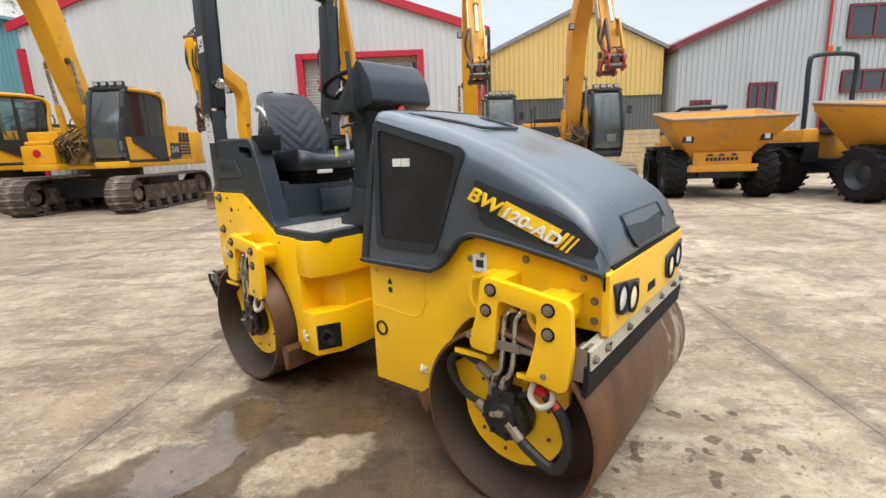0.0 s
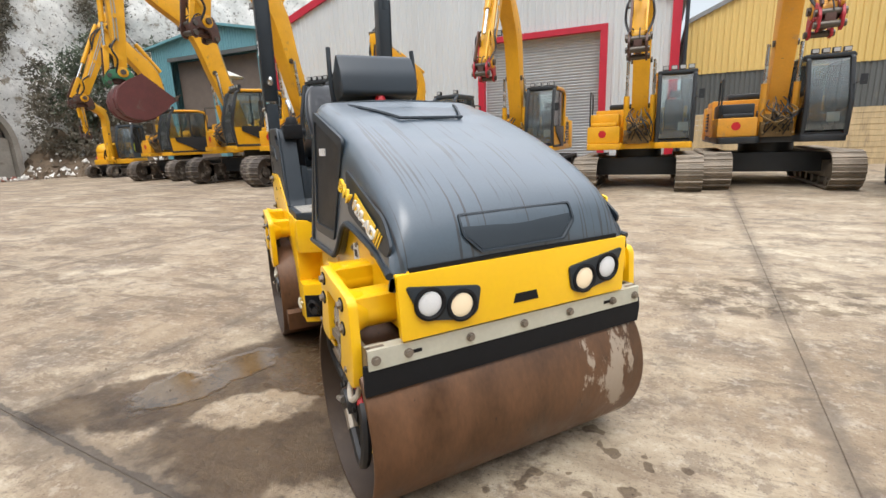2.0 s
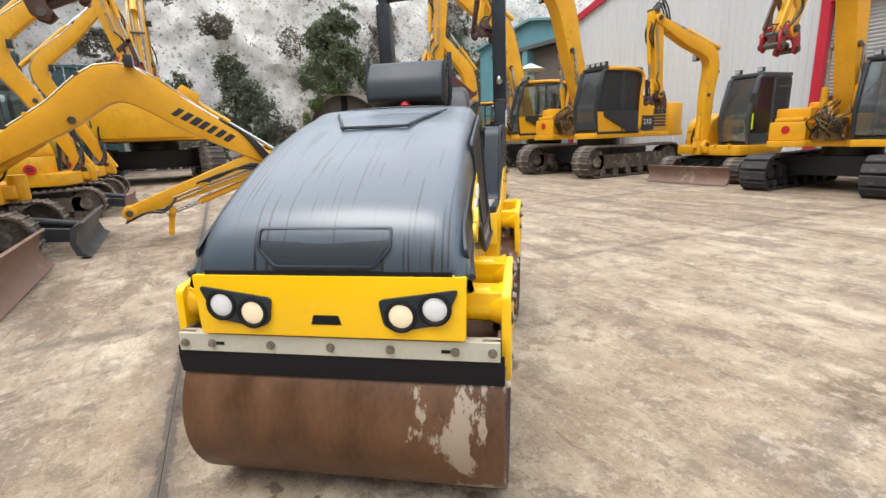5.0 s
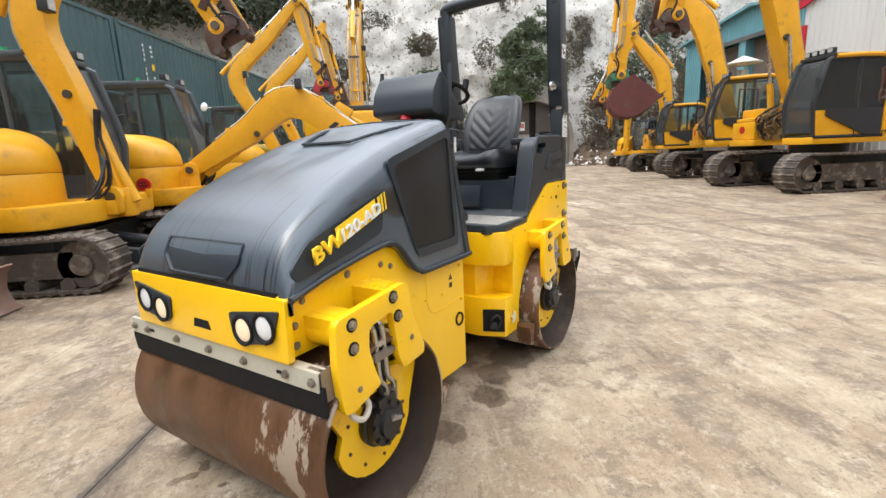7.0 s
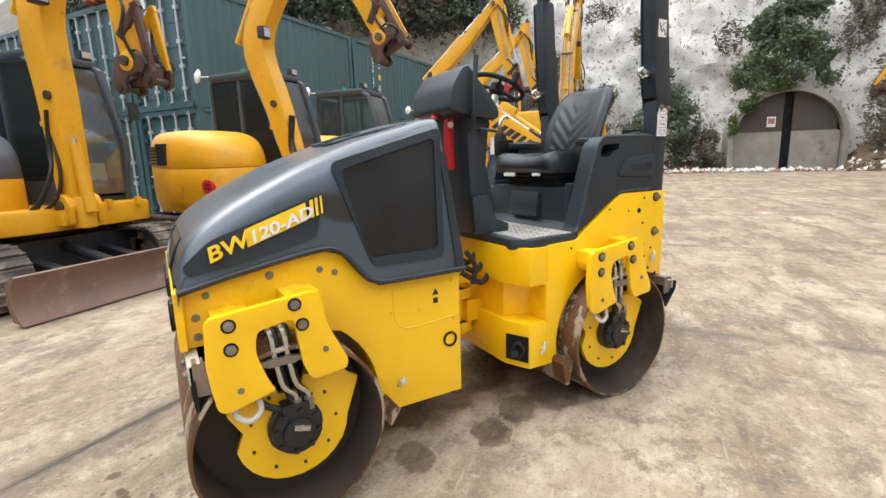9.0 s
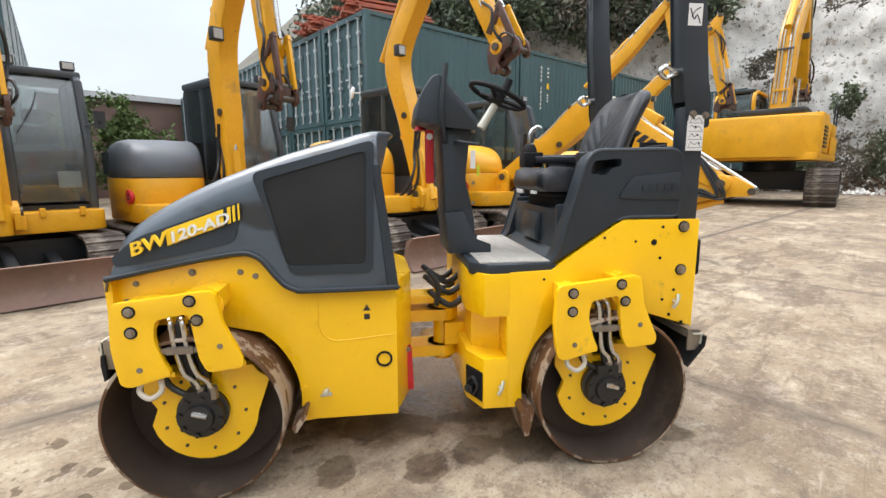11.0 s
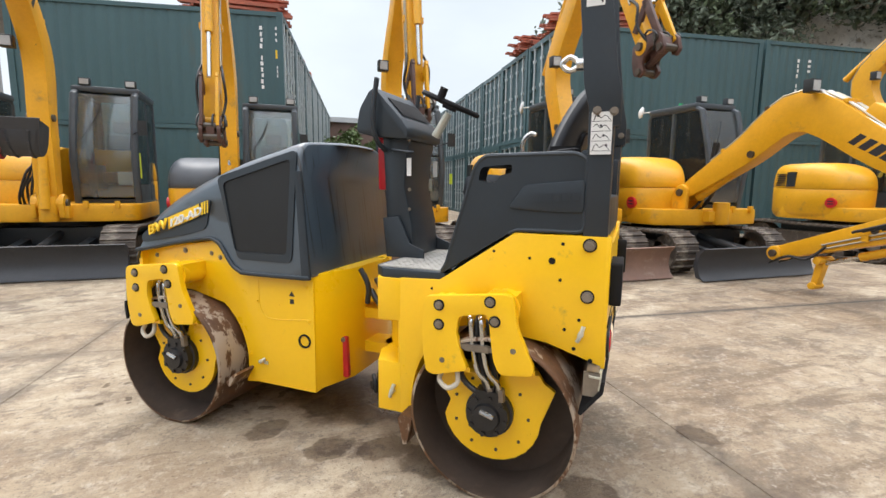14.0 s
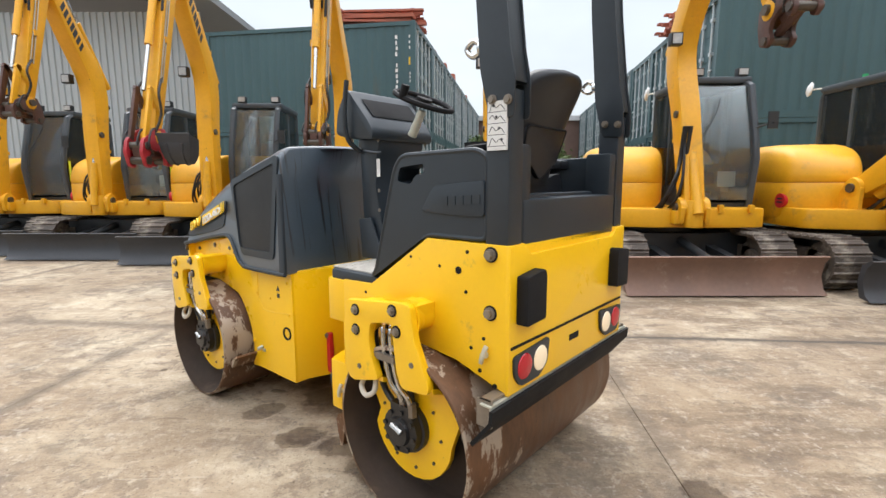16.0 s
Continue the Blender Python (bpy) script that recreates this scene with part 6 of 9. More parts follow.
    prism(bm, rounded([(-0.10, 1.295), (-0.145, 1.295), (-0.14, 1.43), (-0.142, 1.565), (-0.098, 1.565), (-0.098, 1.45)], 0.014), "y", 0.05, 0.085)
    lk = part("red_lock_handle", bm, RED, con, "red metal locking arm", bev=0.006, m=m)
    bm = bmesh.new()
    cyl(bm, (-0.12, 0.085, 1.53), (-0.12, 0.092, 1.53), 0.016, seg=14)
    part("pin", bm, WHITE, lk, m=m)
    bm = bmesh.new()
    cyl(bm, (-0.08, 0, 1.565), (-0.08, 0, 1.596), 0.032, 0.022, seg=16)
    part("red_cap", bm, RED, con, "red cap", m=m)
    part("key_tag", boxes((-0.43, -0.415, -0.185, -0.175, 1.33, 1.39)), HIVIS, con, "yellow key tag", m=m)


build_hood()
build_front()
drum(DX, None)
drum(RX, BEND)
for sd in (-1, 1):
    yoke(YX, sd, None, 1)
    yoke(RX, sd, BEND, 1)
right_hoses()
build_joint()
build_rear()
build_rops()
build_console()

# ---- excavators ----
PADS = {}
GREENLENS = surface("green_beacon_lens", (0.02, 0.3, 0.1), 0.25)
ORANGELENS = surface("orange_beacon_lens", (0.75, 0.16, 0.01), 0.2)


def pad_mesh(width, pitch, material):
    key = (width, pitch, material.name)
    if key not in PADS:
        q = pitch * 0.47
        ring = [(-q, -0.045), (q, -0.045), (q, -0.012), (q * 0.55, -0.012), (q * 0.35, 0.014), (q * 0.1, 0.014), (-q * 0.1, -0.012), (-q, -0.012)]
        if material is RUBTRACK:
            q = pitch * 0.43
            ring = [(-q, -0.045), (q, -0.045), (q, 0.005), (q * 0.84, 0.032), (-q * 0.84, 0.032), (-q, 0.005)]
        bm = bmesh.new()
        loft(bm, [[(u, yy, v) for u, v in ring] for yy in (-width / 2, width / 2)])
        PADS[key] = mesh_of("track_pad", bm, material)
    return PADS[key]


def track_unit(ex, y, length, width, height, pitch, material, m):
    """One crawler: frame and rollers, and the pads round them, each a piece of its own."""
    r, half = height / 2, length / 2 - height / 2
    bm = bmesh.new()
    w = width * 0.36
    prism(bm, [(-half, height * 0.28), (half, height * 0.28), (half * 0.92, height * 0.72), (-half * 0.92, height * 0.72)], "y", y - w * 0.8, y + w * 0.8)
    for x, rr in ((-half, r * 0.8), (half, r * 0.8)):
        cyl(bm, (x, y - w * 0.8, r), (x, y + w * 0.8, r), rr, seg=20)
        cyl(bm, (x, y - w * 1.05, r), (x, y + w * 1.05, r), rr * 0.45, seg=14)
    for k in range(6):
        x = -half * 0.84 + half * 1.68 * k / 5
        cyl(bm, (x, y - w, height * 0.17), (x, y + w, height * 0.17), height * 0.12, seg=12)
    track = part("track", bm, material, ex, m=m)
    me = pad_mesh(width, pitch, material)
    per = 4 * half + 2 * math.pi * r
    n = int(per / pitch)
    for k in range(n):
        s = per * k / n
        if s < 2 * half:
            p, a = (-half + s, height), 0.0
        elif s < 2 * half + math.pi * r:
            a = (s - 2 * half) / r
            p = (half + r * math.sin(a), r + r * math.cos(a))
        elif s < 4 * half + math.pi * r:
            p, a = (half - (s - 2 * half - math.pi * r), 0.0), math.pi
        else:
            a = math.pi + (s - 4 * half - math.pi * r) / r
            p = (half + 0 - 2 * half + r * math.sin(a), r + r * math.cos(a))
        if 0 < s < 2 * half:
            p = (p[0], p[1] - 0.02 * math.sin(math.pi * s / (2 * half)))
        ob = new("track_pad", me)
        ob.parent = track
        ob.matrix_local = m @ Matrix.Translation((p[0], y, max(p[1], 0.014))) @ Matrix.Rotation(a, 4, "Y")


def along(a, b, f):
    return Vector(a) + (Vector(b) - Vector(a)) * f


def excavator(x, y, under, house, label, s=1.0, big=False, paint=None, boom=None, stick=None, tool="hitch", tool_turn=0.0, blade=None,
              tail=None, rubber=False, word=False, mirror=False, beacon=False, rails=False, low=None, pads=None, deep=None, yb=0.0, name="excavator"):
    """A tracked excavator. under, house: the headings of the tracks and of the body, in degrees from +x. boom: foot, knee, tip; stick: head, foot, in metres ahead and up."""
    paint = paint or EXYELLOW
    ex = thing(name, label, "excavator", pose(x, y, 0), "excavators parked in the yard")
    mu = pose(0, 0, 0, 0, 0, under) @ Matrix.Scale(s, 4)
    mh = pose(0, 0, 0, 0, 0, house) @ Matrix.Scale(s, 4)
    if big:
        tl, tw, th, gauge, deck, cabtop, tailr, half = 4.1, 0.62, 0.9, 1.27, 1.1, 2.98, 2.6, 1.35
    else:
        tl, tw, th, gauge, deck, cabtop, tailr, half = 2.85, 0.45, 0.66, 0.93, 0.80, 2.72, 1.25, 1.1
    pads = pads or (RUBTRACK if rubber else TRACK)
    for sy in (-1, 1):
        track_unit(ex, sy * gauge, tl, tw, th, (0.26 if rubber else 0.175) if big else 0.125, pads, mu)
    bm = boxes((-0.75, 0.75, -gauge, gauge, th * 0.4, th * 0.95))
    cyl(bm, (0, 0, th * 0.8), (0, 0, deck), 0.62, seg=28)
    part("undercarriage", bm, CABGREY, ex, bev=0.03, m=mu)
    if blade:
        bx = tl / 2 + 0.42
        bm = bmesh.new()
        prof = [(bx + 0.1, 0.02), (bx + 0.02, 0.08), (bx - 0.03, 0.22), (bx, 0.38), (bx + 0.08, 0.47), (bx + 0.05, 0.48), (bx - 0.06, 0.42), (bx - 0.1, 0.22), (bx - 0.05, 0.05)]
        prism(bm, prof, "y", -1.16, 1.16)
        bl = part("blade", bm, blade, ex, m=mu)
        bm = bmesh.new()
        for sy in (-0.42, 0.42):
            prism(bm, [(0.6, 0.3), (bx - 0.05, 0.12), (bx - 0.05, 0.3), (0.6, 0.48)], "y", sy - 0.06, sy + 0.06)
        cyl(bm, (0.6, 0, 0.55), (bx - 0.05, 0, 0.3), 0.06)
        part("blade_arm", bm, CABGREY, bl, m=mu)
    # body
    if big:
        prof = rounded([(-2.45, -1.3), (-2.6, -0.8), (-2.6, 0.8), (-2.45, 1.3), (1.45, 1.32), (1.45, 0.45), (1.2, 0.35), (1.2, -0.35), (1.55, -0.42), (1.55, -1.3)], 0.12)
        bm = bmesh.new()
        prism(bm, prof, "z", deck, deck + 0.16)
        part("deck", bm, low or paint, ex, bev=0.02, m=mh)
        bm = bmesh.new()
        prism(bm, rounded([(-1.6, -1.34), (-2.35, -1.34), (-2.72, -0.8), (-2.72, 0.8), (-2.35, 1.34), (-1.6, 1.34)], 0.25), "z", deck + 0.05, deck + 1.0)
        part("counterweight", bm, tail or paint, ex, bev=0.07, m=mh)
        bm = boxes((-1.6, 0.0, -1.3, -0.2, deck + 0.16, deck + 0.95), (-1.6, -0.35, 0.1, 1.3, deck + 0.16, deck + 0.98), (-1.6, -0.4, -1.28, 1.28, deck + 0.9, deck + 1.12), (0.0, 1.45, -1.3, -0.45, deck + 0.16, deck + 0.62))
        cover = part("engine_cover", bm, paint, ex, bev=0.05, m=mh)
        part("engine_hood", boxes((-1.55, -0.5, -0.9, 0.5, deck + 1.12, deck + 1.28)), CABGREY, ex, "black engine hood", bev=0.05, m=mh)
        for sy in (-1.31, 1.31):
            for k in range(6):
                part("vent_slat", boxes((-1.5, -0.95, sy - 0.012, sy + 0.012, deck + 0.3 + 0.09 * k, deck + 0.35 + 0.09 * k)), CABGREY, cover, m=mh)
        bm = bmesh.new()
        prism(bm, [(-0.9, deck + 0.18), (-0.5, deck + 0.18), (0.55, deck + 0.62), (0.2, deck + 0.62)], "y", 1.302, 1.312)
        part("flash", bm, CABGREY, cover, "black slanting panel", m=mh)
        badge = part("badge_panel", boxes((-0.98, -0.46, 1.301, 1.313, deck + 0.2, deck + 0.62)), CABGREY, cover, "black badge panel", m=mh)
        lettering("model_number", "210", 0.24, WHITE, badge, mh @ Matrix(((-1, 0, 0, -0.50), (0, 0, 1, 1.316), (0, 1, 0, deck + 0.36), (0, 0, 0, 1))), "white model number", depth=0.002)
        for q in range(3):
            for r in range(2):
                part("vent_opening", boxes((-1.52 + 0.19 * q, -1.37 + 0.19 * q, 1.302, 1.309, deck + 0.66 + 0.15 * r, deck + 0.78 + 0.15 * r)), CABGREY, cover, m=mh)
        bm = bmesh.new()
        cyl(bm, (1.448, -0.9, deck + 0.42), (1.457, -0.9, deck + 0.42), 0.1, seg=20)
        part("round_sticker", bm, RED, cover, "red round sticker", m=mh)
        # step box, valves and hoses beside the boom
        part("front_box", boxes((0.25, 1.2, -1.28, -0.5, deck + 0.62, deck + 0.95), (1.2, 1.42, -1.2, -0.55, deck + 0.62, deck + 0.72)), low or paint, cover, bev=0.04, m=mh)
        bm = boxes((0.75, 1.3, -0.36, 0.3, deck + 0.14, deck + 0.5), (0.8, 1.1, -0.3, 0.1, deck + 0.5, deck + 0.68))
        for q in range(7):
            cyl(bm, (1.3, -0.32 + 0.1 * q, deck + 0.24 + 0.1 * (q % 3)), (1.38, -0.32 + 0.1 * q, deck + 0.24 + 0.1 * (q % 3)), 0.035, seg=8)
        part("valve_block", bm, GREASY, ex, "greasy valve block at the boom foot", bev=0.015, m=mh)
        rv = random.Random(int(x * 10) + 77)
        for q in range(22):
            bm = bmesh.new()
            y0, y1 = rv.uniform(-0.42, 0.36), rv.uniform(-0.42, 0.36)
            z0, z1 = rv.uniform(0.15, 0.5), rv.uniform(0.45, 0.95)
            tube(bm, [(1.32, y0, deck + z0), (1.46 + rv.uniform(0, 0.1), (y0 + y1) / 2 + rv.uniform(-0.1, 0.1), deck + (z0 + z1) / 2 + 0.05), (1.38, y1, deck + z1), (1.05, y1 * 0.7, deck + z1 + 0.15)], 0.015, 6, 4)
            part("hose", bm, HOSE if q % 3 else GREASY, ex, m=mh)
        bm = bmesh.new()
        tube(bm, [(1.36, -1.24, deck + 0.6), (1.36, -1.24, deck + 1.45), (1.30, -1.24, deck + 1.52), (0.9, -1.24, deck + 1.52), (0.82, -1.24, deck + 1.45), (0.82, -1.24, deck + 0.9)], 0.02, 6, 3)
        part("handrail", bm, CABGREY, ex, "black handrail", m=mh)
        cab = (-0.32, 1.42, 0.42, 1.34)
    else:
        prof = rounded([(-0.75, -1.08), (-1.15, -0.6), (-1.25, 0), (-1.15, 0.6), (-0.75, 1.08), (0.95, 1.08), (1.0, 0.3), (1.0, -0.45), (0.8, -1.08)], 0.2)
        bm = bmesh.new()
        prism(bm, prof, "z", deck - 0.08, deck + 0.18)
        part("deck", bm, paint, ex, bev=0.03, m=mh)
        o = rounded([(-0.46, 1.06), (-0.9, 1.0), (-1.28, 0.45), (-1.28, -0.45), (-0.95, -0.98), (-0.35, -1.12), (0.45, -1.06), (0.62, -0.62), (0.58, -0.16), (-0.44, -0.12)], 0.3, 5)

        def shell(levels, upper):
            rings = []
            for u, k in levels:
                r = []
                for px, py in o:
                    kx = k
                    edge = 0.52 + 0.06 * min(max((-px - 0.25) / 0.9, 0), 1)
                    qx = -0.35 + (px + 0.35) * kx
                    crest = 1.06 - 0.26 * min(max((qx + 0.05) / 0.7, 0), 1) ** 1.5
                    z = edge + 0.004 + u * (crest - edge) if upper else -0.05 + u * (edge + 0.05)
                    r.append((-0.35 + (px + 0.35) * kx, -0.15 + (py + 0.15) * k, deck + z))
                rings.append(r)
            b_ = bmesh.new()
            loft(b_, rings)
            return b_

        cover = part("tail_weight", shell(((0.0, 0.95), (0.06, 0.99), (0.2, 1.015), (0.6, 1.025), (0.97, 1.025), (1.0, 1.015)), False), paint, ex, "rounded yellow tail", m=mh, sharp=50)
        part("engine_cover", shell(((0.0, 1.015), (0.04, 1.025), (0.3, 1.02), (0.55, 1.005), (0.74, 0.975), (0.88, 0.925), (0.96, 0.86), (0.99, 0.79), (1.0, 0.66), (1.002, 0.4), (1.003, 0.15)), True), tail or paint, ex, "rounded engine cover", m=mh, sharp=60)
        for k in range(6):
            bm = bmesh.new()
            prism(bm, [(-0.86, -0.99), (-0.86, -1.032), (-0.64, -1.085), (-0.64, -1.05)], "z", deck + 0.60 + 0.045 * k, deck + 0.622 + 0.045 * k)
            part("vent_slat", bm, CABGREY, cover, m=mh)
        bm = bmesh.new()
        cyl(bm, (0.3, -1.0, deck + 0.27), (0.3, -1.108, deck + 0.27), 0.1, seg=20)
        st = part("round_sticker", bm, RED, cover, "red round sticker", m=mh)
        part("print", boxes((0.25, 0.35, -1.111, -1.107, deck + 0.285, deck + 0.31), (0.245, 0.355, -1.111, -1.107, deck + 0.235, deck + 0.26)), INK, st, m=mh)
        part("badge", boxes((-0.58, -0.40, -1.127, -1.08, deck + 0.58, deck + 0.88)), CABGREY, cover, "dark badge with pale marks", m=mh)
        # slew bracket, lugs and valves before the cab
        for y_ in (0.41, 0.81):
            part("lug", boxes((0.95, 1.02, y_ - 0.03, y_ + 0.03, deck + 0.12, deck + 0.23)), paint, ex, bev=0.008, m=mh)
        bm = boxes((0.9, 1.12, -0.24, 0.24, deck - 0.02, deck + 0.16))
        cyl(bm, (1.12, 0, deck - 0.06), (1.12, 0, deck + 0.30), 0.12, seg=16)
        part("slew_bracket", bm, paint, ex, bev=0.02, m=mh)
        for q in range(6):
            bm = bmesh.new()
            tube(bm, [(0.82, -0.42 + 0.05 * q, deck + 0.12), (1.02 + 0.03 * (q % 2), -0.36 + 0.05 * q, deck + 0.3 + 0.07 * (q % 3)), (1.08 - 0.04 * (q % 3), -0.24 + 0.03 * q, deck + 0.62), (0.98, -0.17 + 0.02 * q, deck + 0.8 + 0.09 * (q % 4)), (1.02, -0.15 + 0.02 * q, deck + 1.25)], 0.017, 6, 4)
            part("hose", bm, HOSE, ex, m=mh)
        cab = (-0.80, 0.62, 0.15, 1.06)
    cab_body(ex, cab, deck + (0.16 if big else 0.18), cabtop, mh, low or paint, beacon, mirror, big, rails)
    arm(ex, boom, stick, mh, paint, tool, tool_turn, word, big, deck, deep or (0.27 if big else 0.2), yb)
    return ex


def cab_body(ex, c, z0, z1, m, paint, beacon, mirror, big, rails):
    """Frame, panels and glazing of a cab."""
    x0, x1, y0, y1 = c
    h = z1 - z0
    side = [(x0, z0), (x1 - 0.05, z0), (x1 + 0.03, z0 + h * 0.38), (x1 - 0.02, z0 + h * 0.55), (x1 - 0.22, z1 - 0.06), (x1 - 0.34, z1), (x0 + 0.06, z1), (x0, z1 - 0.08)]
    # floor, two bent side frames and the door posts
    cb = part("cab", boxes((x0, x1 - 0.06, y0 + 0.02, y1 - 0.02, z0, z0 + 0.06)), CABGREY, ex, "dark slate steel cab", m=m)
    p = 0.052
    frame_mat = CABGREY if big else CABFRAME
    for y in (y0 + p, y1 - p):
        bm = bmesh.new()
        tube(bm, [(a, y, c_) for a, c_ in side + side[:1]], p, 8, 1)
        part("cab_frame", bm, frame_mat, cb, m=m)
        mx = x0 + (x1 - x0) * 0.42
        bm = bmesh.new()
        cyl(bm, (mx, y, z0), (mx, y, z1), p * 0.8, seg=8)
        part("cab_post", bm, frame_mat, cb, m=m)
    bm = boxes((x0 - 0.02, x1 - 0.3, y0 - 0.01, y1 + 0.01, z1 - 0.01, z1 + 0.09))
    part("roof", bm, CABFRAME if not big else CABGREY, cb, bev=0.035, m=m)
    lo = z0 + h * (0.34 if big else 0.17)
    bm = bmesh.new()
    for y in (y0 + 0.03, y1 - 0.03):
        prism(bm, [(x0, z0), (x1 - 0.08, z0), (x1, lo), (x0, lo)], "y", y - 0.012, y + 0.012)
    box(bm, x0 - 0.01, x0 + 0.02, y0, y1, z0, lo)
    part("lower_panel", bm, CABFRAME if not big else paint, cb, m=m)
    inn = 0.05
    for nm, y in (("side_window", y0 + 0.03), ("side_window", y1 - 0.03)):
        bm = bmesh.new()
        prism(bm, [(x0 + inn, lo), (x1 - 0.03, lo), (x1 - 0.05, z0 + h * 0.55), (x1 - 0.27, z1 - inn), (x0 + inn, z1 - inn)], "y", y - 0.006, y + 0.006)
        part(nm, bm, GLASS, cb, "tinted glass", m=m)
    bm = bmesh.new()
    loft(bm, [[(px, yy, pz) for px, pz in ((x1 - 0.02, z0 + 0.1), (x1 + 0.02, z0 + h * 0.38), (x1 - 0.03, z0 + h * 0.55), (x1 - 0.24, z1 - 0.05), (x1 - 0.255, z1 - 0.05), (x1 - 0.045, z0 + h * 0.55), (x1 + 0.005, z0 + h * 0.38), (x1 - 0.035, z0 + 0.1))] for yy in (y0 + inn, y1 - inn)])
    part("windscreen", bm, HAZEDGLASS, cb, "tinted glass, paled by dust and by sky sheen put into its colour", m=m)
    part("rear_window", boxes((x0 + 0.0, x0 + 0.01, y0 + inn, y1 - inn, lo, z1 - inn)), GLASS, cb, "tinted glass", m=m)
    ym = (y0 + y1) / 2
    bm = boxes((x0 + 0.25, x0 + 0.75, ym - 0.24, ym + 0.24, z0 + 0.3, z0 + 0.5), (x0 + 0.2, x0 + 0.34, ym - 0.24, ym + 0.24, z0 + 0.45, z0 + 1.15), (x0 + 0.22, x0 + 0.32, ym - 0.14, ym + 0.14, z0 + 1.18, z0 + 1.38))
    part("seat", bm, SEAT, cb, bev=0.05, m=m)
    bm = boxes((x0 + 0.3, x0 + 0.85, ym - 0.4, ym - 0.27, z0 + 0.2, z0 + 0.62), (x0 + 0.3, x0 + 0.85, ym + 0.27, ym + 0.4, z0 + 0.2, z0 + 0.62))
    for d in (-0.33, 0.33):
        cyl(bm, (x0 + 0.8, ym + d, z0 + 0.6), (x0 + 0.83, ym + d, z0 + 0.8), 0.022, seg=8)
    part("console", bm, SEAT, cb, bev=0.02, m=m)
    bm = bmesh.new()
    cyl(bm, (x1 - 0.03, y1 - 0.08, z0 + h * 0.62), (x1 + 0.12, y1 + 0.1, z0 + h * 0.66), 0.012, seg=6)
    box(bm, x1 + 0.085, x1 + 0.11, y1 + 0.03, y1 + 0.16, z0 + h * 0.61, z0 + h * 0.74)
    part("wing_mirror", bm, CABGREY, cb, m=m)
    for k in range(4 if big else 2):
        yl = y0 + 0.1 + (0.2 if big else 0.62) * k
        bm = boxes((x1 - 0.42, x1 - 0.32, yl, yl + 0.15, z1 + 0.1, z1 + 0.21))
        cyl(bm, (x1 - 0.37, yl + 0.075, z1 + 0.06), (x1 - 0.37, yl + 0.075, z1 + 0.12), 0.015, seg=6)
        lamp = part("work_lamp", bm, CABGREY, cb, m=m, bev=0.012)
        part("lens", boxes((x1 - 0.319, x1 - 0.312, yl + 0.015, yl + 0.135, z1 + 0.115, z1 + 0.195)), EXLAMP, lamp, "clear lamp lens", m=m)
    # wiper, inner rail and pale papers behind the screen
    bm = bmesh.new()
    tube(bm, [(x1 - 0.0, ym - 0.3, z0 + h * 0.56), (x1 - 0.08, ym - 0.12, z0 + h * 0.74), (x1 - 0.14, ym - 0.05, z0 + h * 0.86)], 0.009, 5, 2)
    part("wiper", bm, CABGREY, cb, m=m)
    part("papers", boxes((x1 - 0.3, x1 - 0.29, ym + 0.08, ym + 0.33, z0 + 0.28, z0 + 0.5)), WHITE, cb, "pale papers on the cab floor", m=m)
    if big:
        for y in (y0 - 0.004, y1 + 0.004):
            bm = bmesh.new()
            prism(bm, [(x0 + 0.1, z0 + 0.02), (x0 + 0.5, z0 + 0.02), (x1 - 0.25, lo - 0.12), (x1 - 0.25, lo + 0.03), (x0 + 0.1, lo + 0.03)], "y", y - 0.012, y + 0.012)
            part("flash", bm, CABGREY, cb, "black slanting panel", m=m)
        bm = bmesh.new()
        for y in (y0 - 0.0, y1 + 0.0):
            tube(bm, [(x0 + 0.02, y, z0 + 0.1), (x0 + 0.0, y, z0 + h * 0.6), (x0 + 0.04, y, z1 - 0.02), (x1 - 0.36, y, z1 + 0.02)], 0.05, 8, 4)
        part("cab_trim", bm, paint, cb, m=m)
    if not big:
        part("hi_vis_strip", boxes((x1 - 0.1, x1 - 0.05, y1 - 0.005, y1 + 0.008, lo + 0.1, lo + 0.5)), HIVIS, cb, "yellow reflective strip", m=m)
    if beacon:
        bm = bmesh.new()
        cyl(bm, (x0 + 0.2, y0 + 0.2, z1 + 0.08), (x0 + 0.2, y0 + 0.2, z1 + 0.2), 0.055, 0.045)
        part("beacon", bm, ORANGELENS, cb, "orange warning beacon", m=m)
    if mirror:
        bm = bmesh.new()
        cyl(bm, (x0 + 0.2, y0 + 0.05, z1 + 0.05), (x0 - 0.14, y0 - 0.04, z1 + 0.07), 0.012, seg=6)
        lathe(bm, [(0, 0.0001), (0.005, 0.1), (0.03, 0.115), (0.06, 0.06), (0.065, 0.0001)], (x0 - 0.14, y0 - 0.05, z1 + 0.07), (-0.35, -0.8, 0.15), 20)
        part("round_mirror", bm, WHITE, cb, "white-backed round mirror", m=m)
        bm = bmesh.new()
        cyl(bm, (x0 + 0.62, y0 + 0.14, z1 + 0.08), (x0 + 0.62, y0 + 0.14, z1 + 0.15), 0.04, 0.035, seg=12)
        part("beacon", bm, GREENLENS, cb, "green beacon", m=m)
    if rails:
        bm = bmesh.new()
        for y in (-0.5, -1.2):
            tube(bm, [(-0.2, y, z0 + 0.8), (-0.2, y, z0 + 1.15), (-0.9, y, z0 + 1.45), (-1.5, y, z0 + 1.45), (-1.5, y, z0 + 1.0)], 0.018, 6, 3)
        part("handrail", bm, CABGREY, ex, "black handrail", m=m)


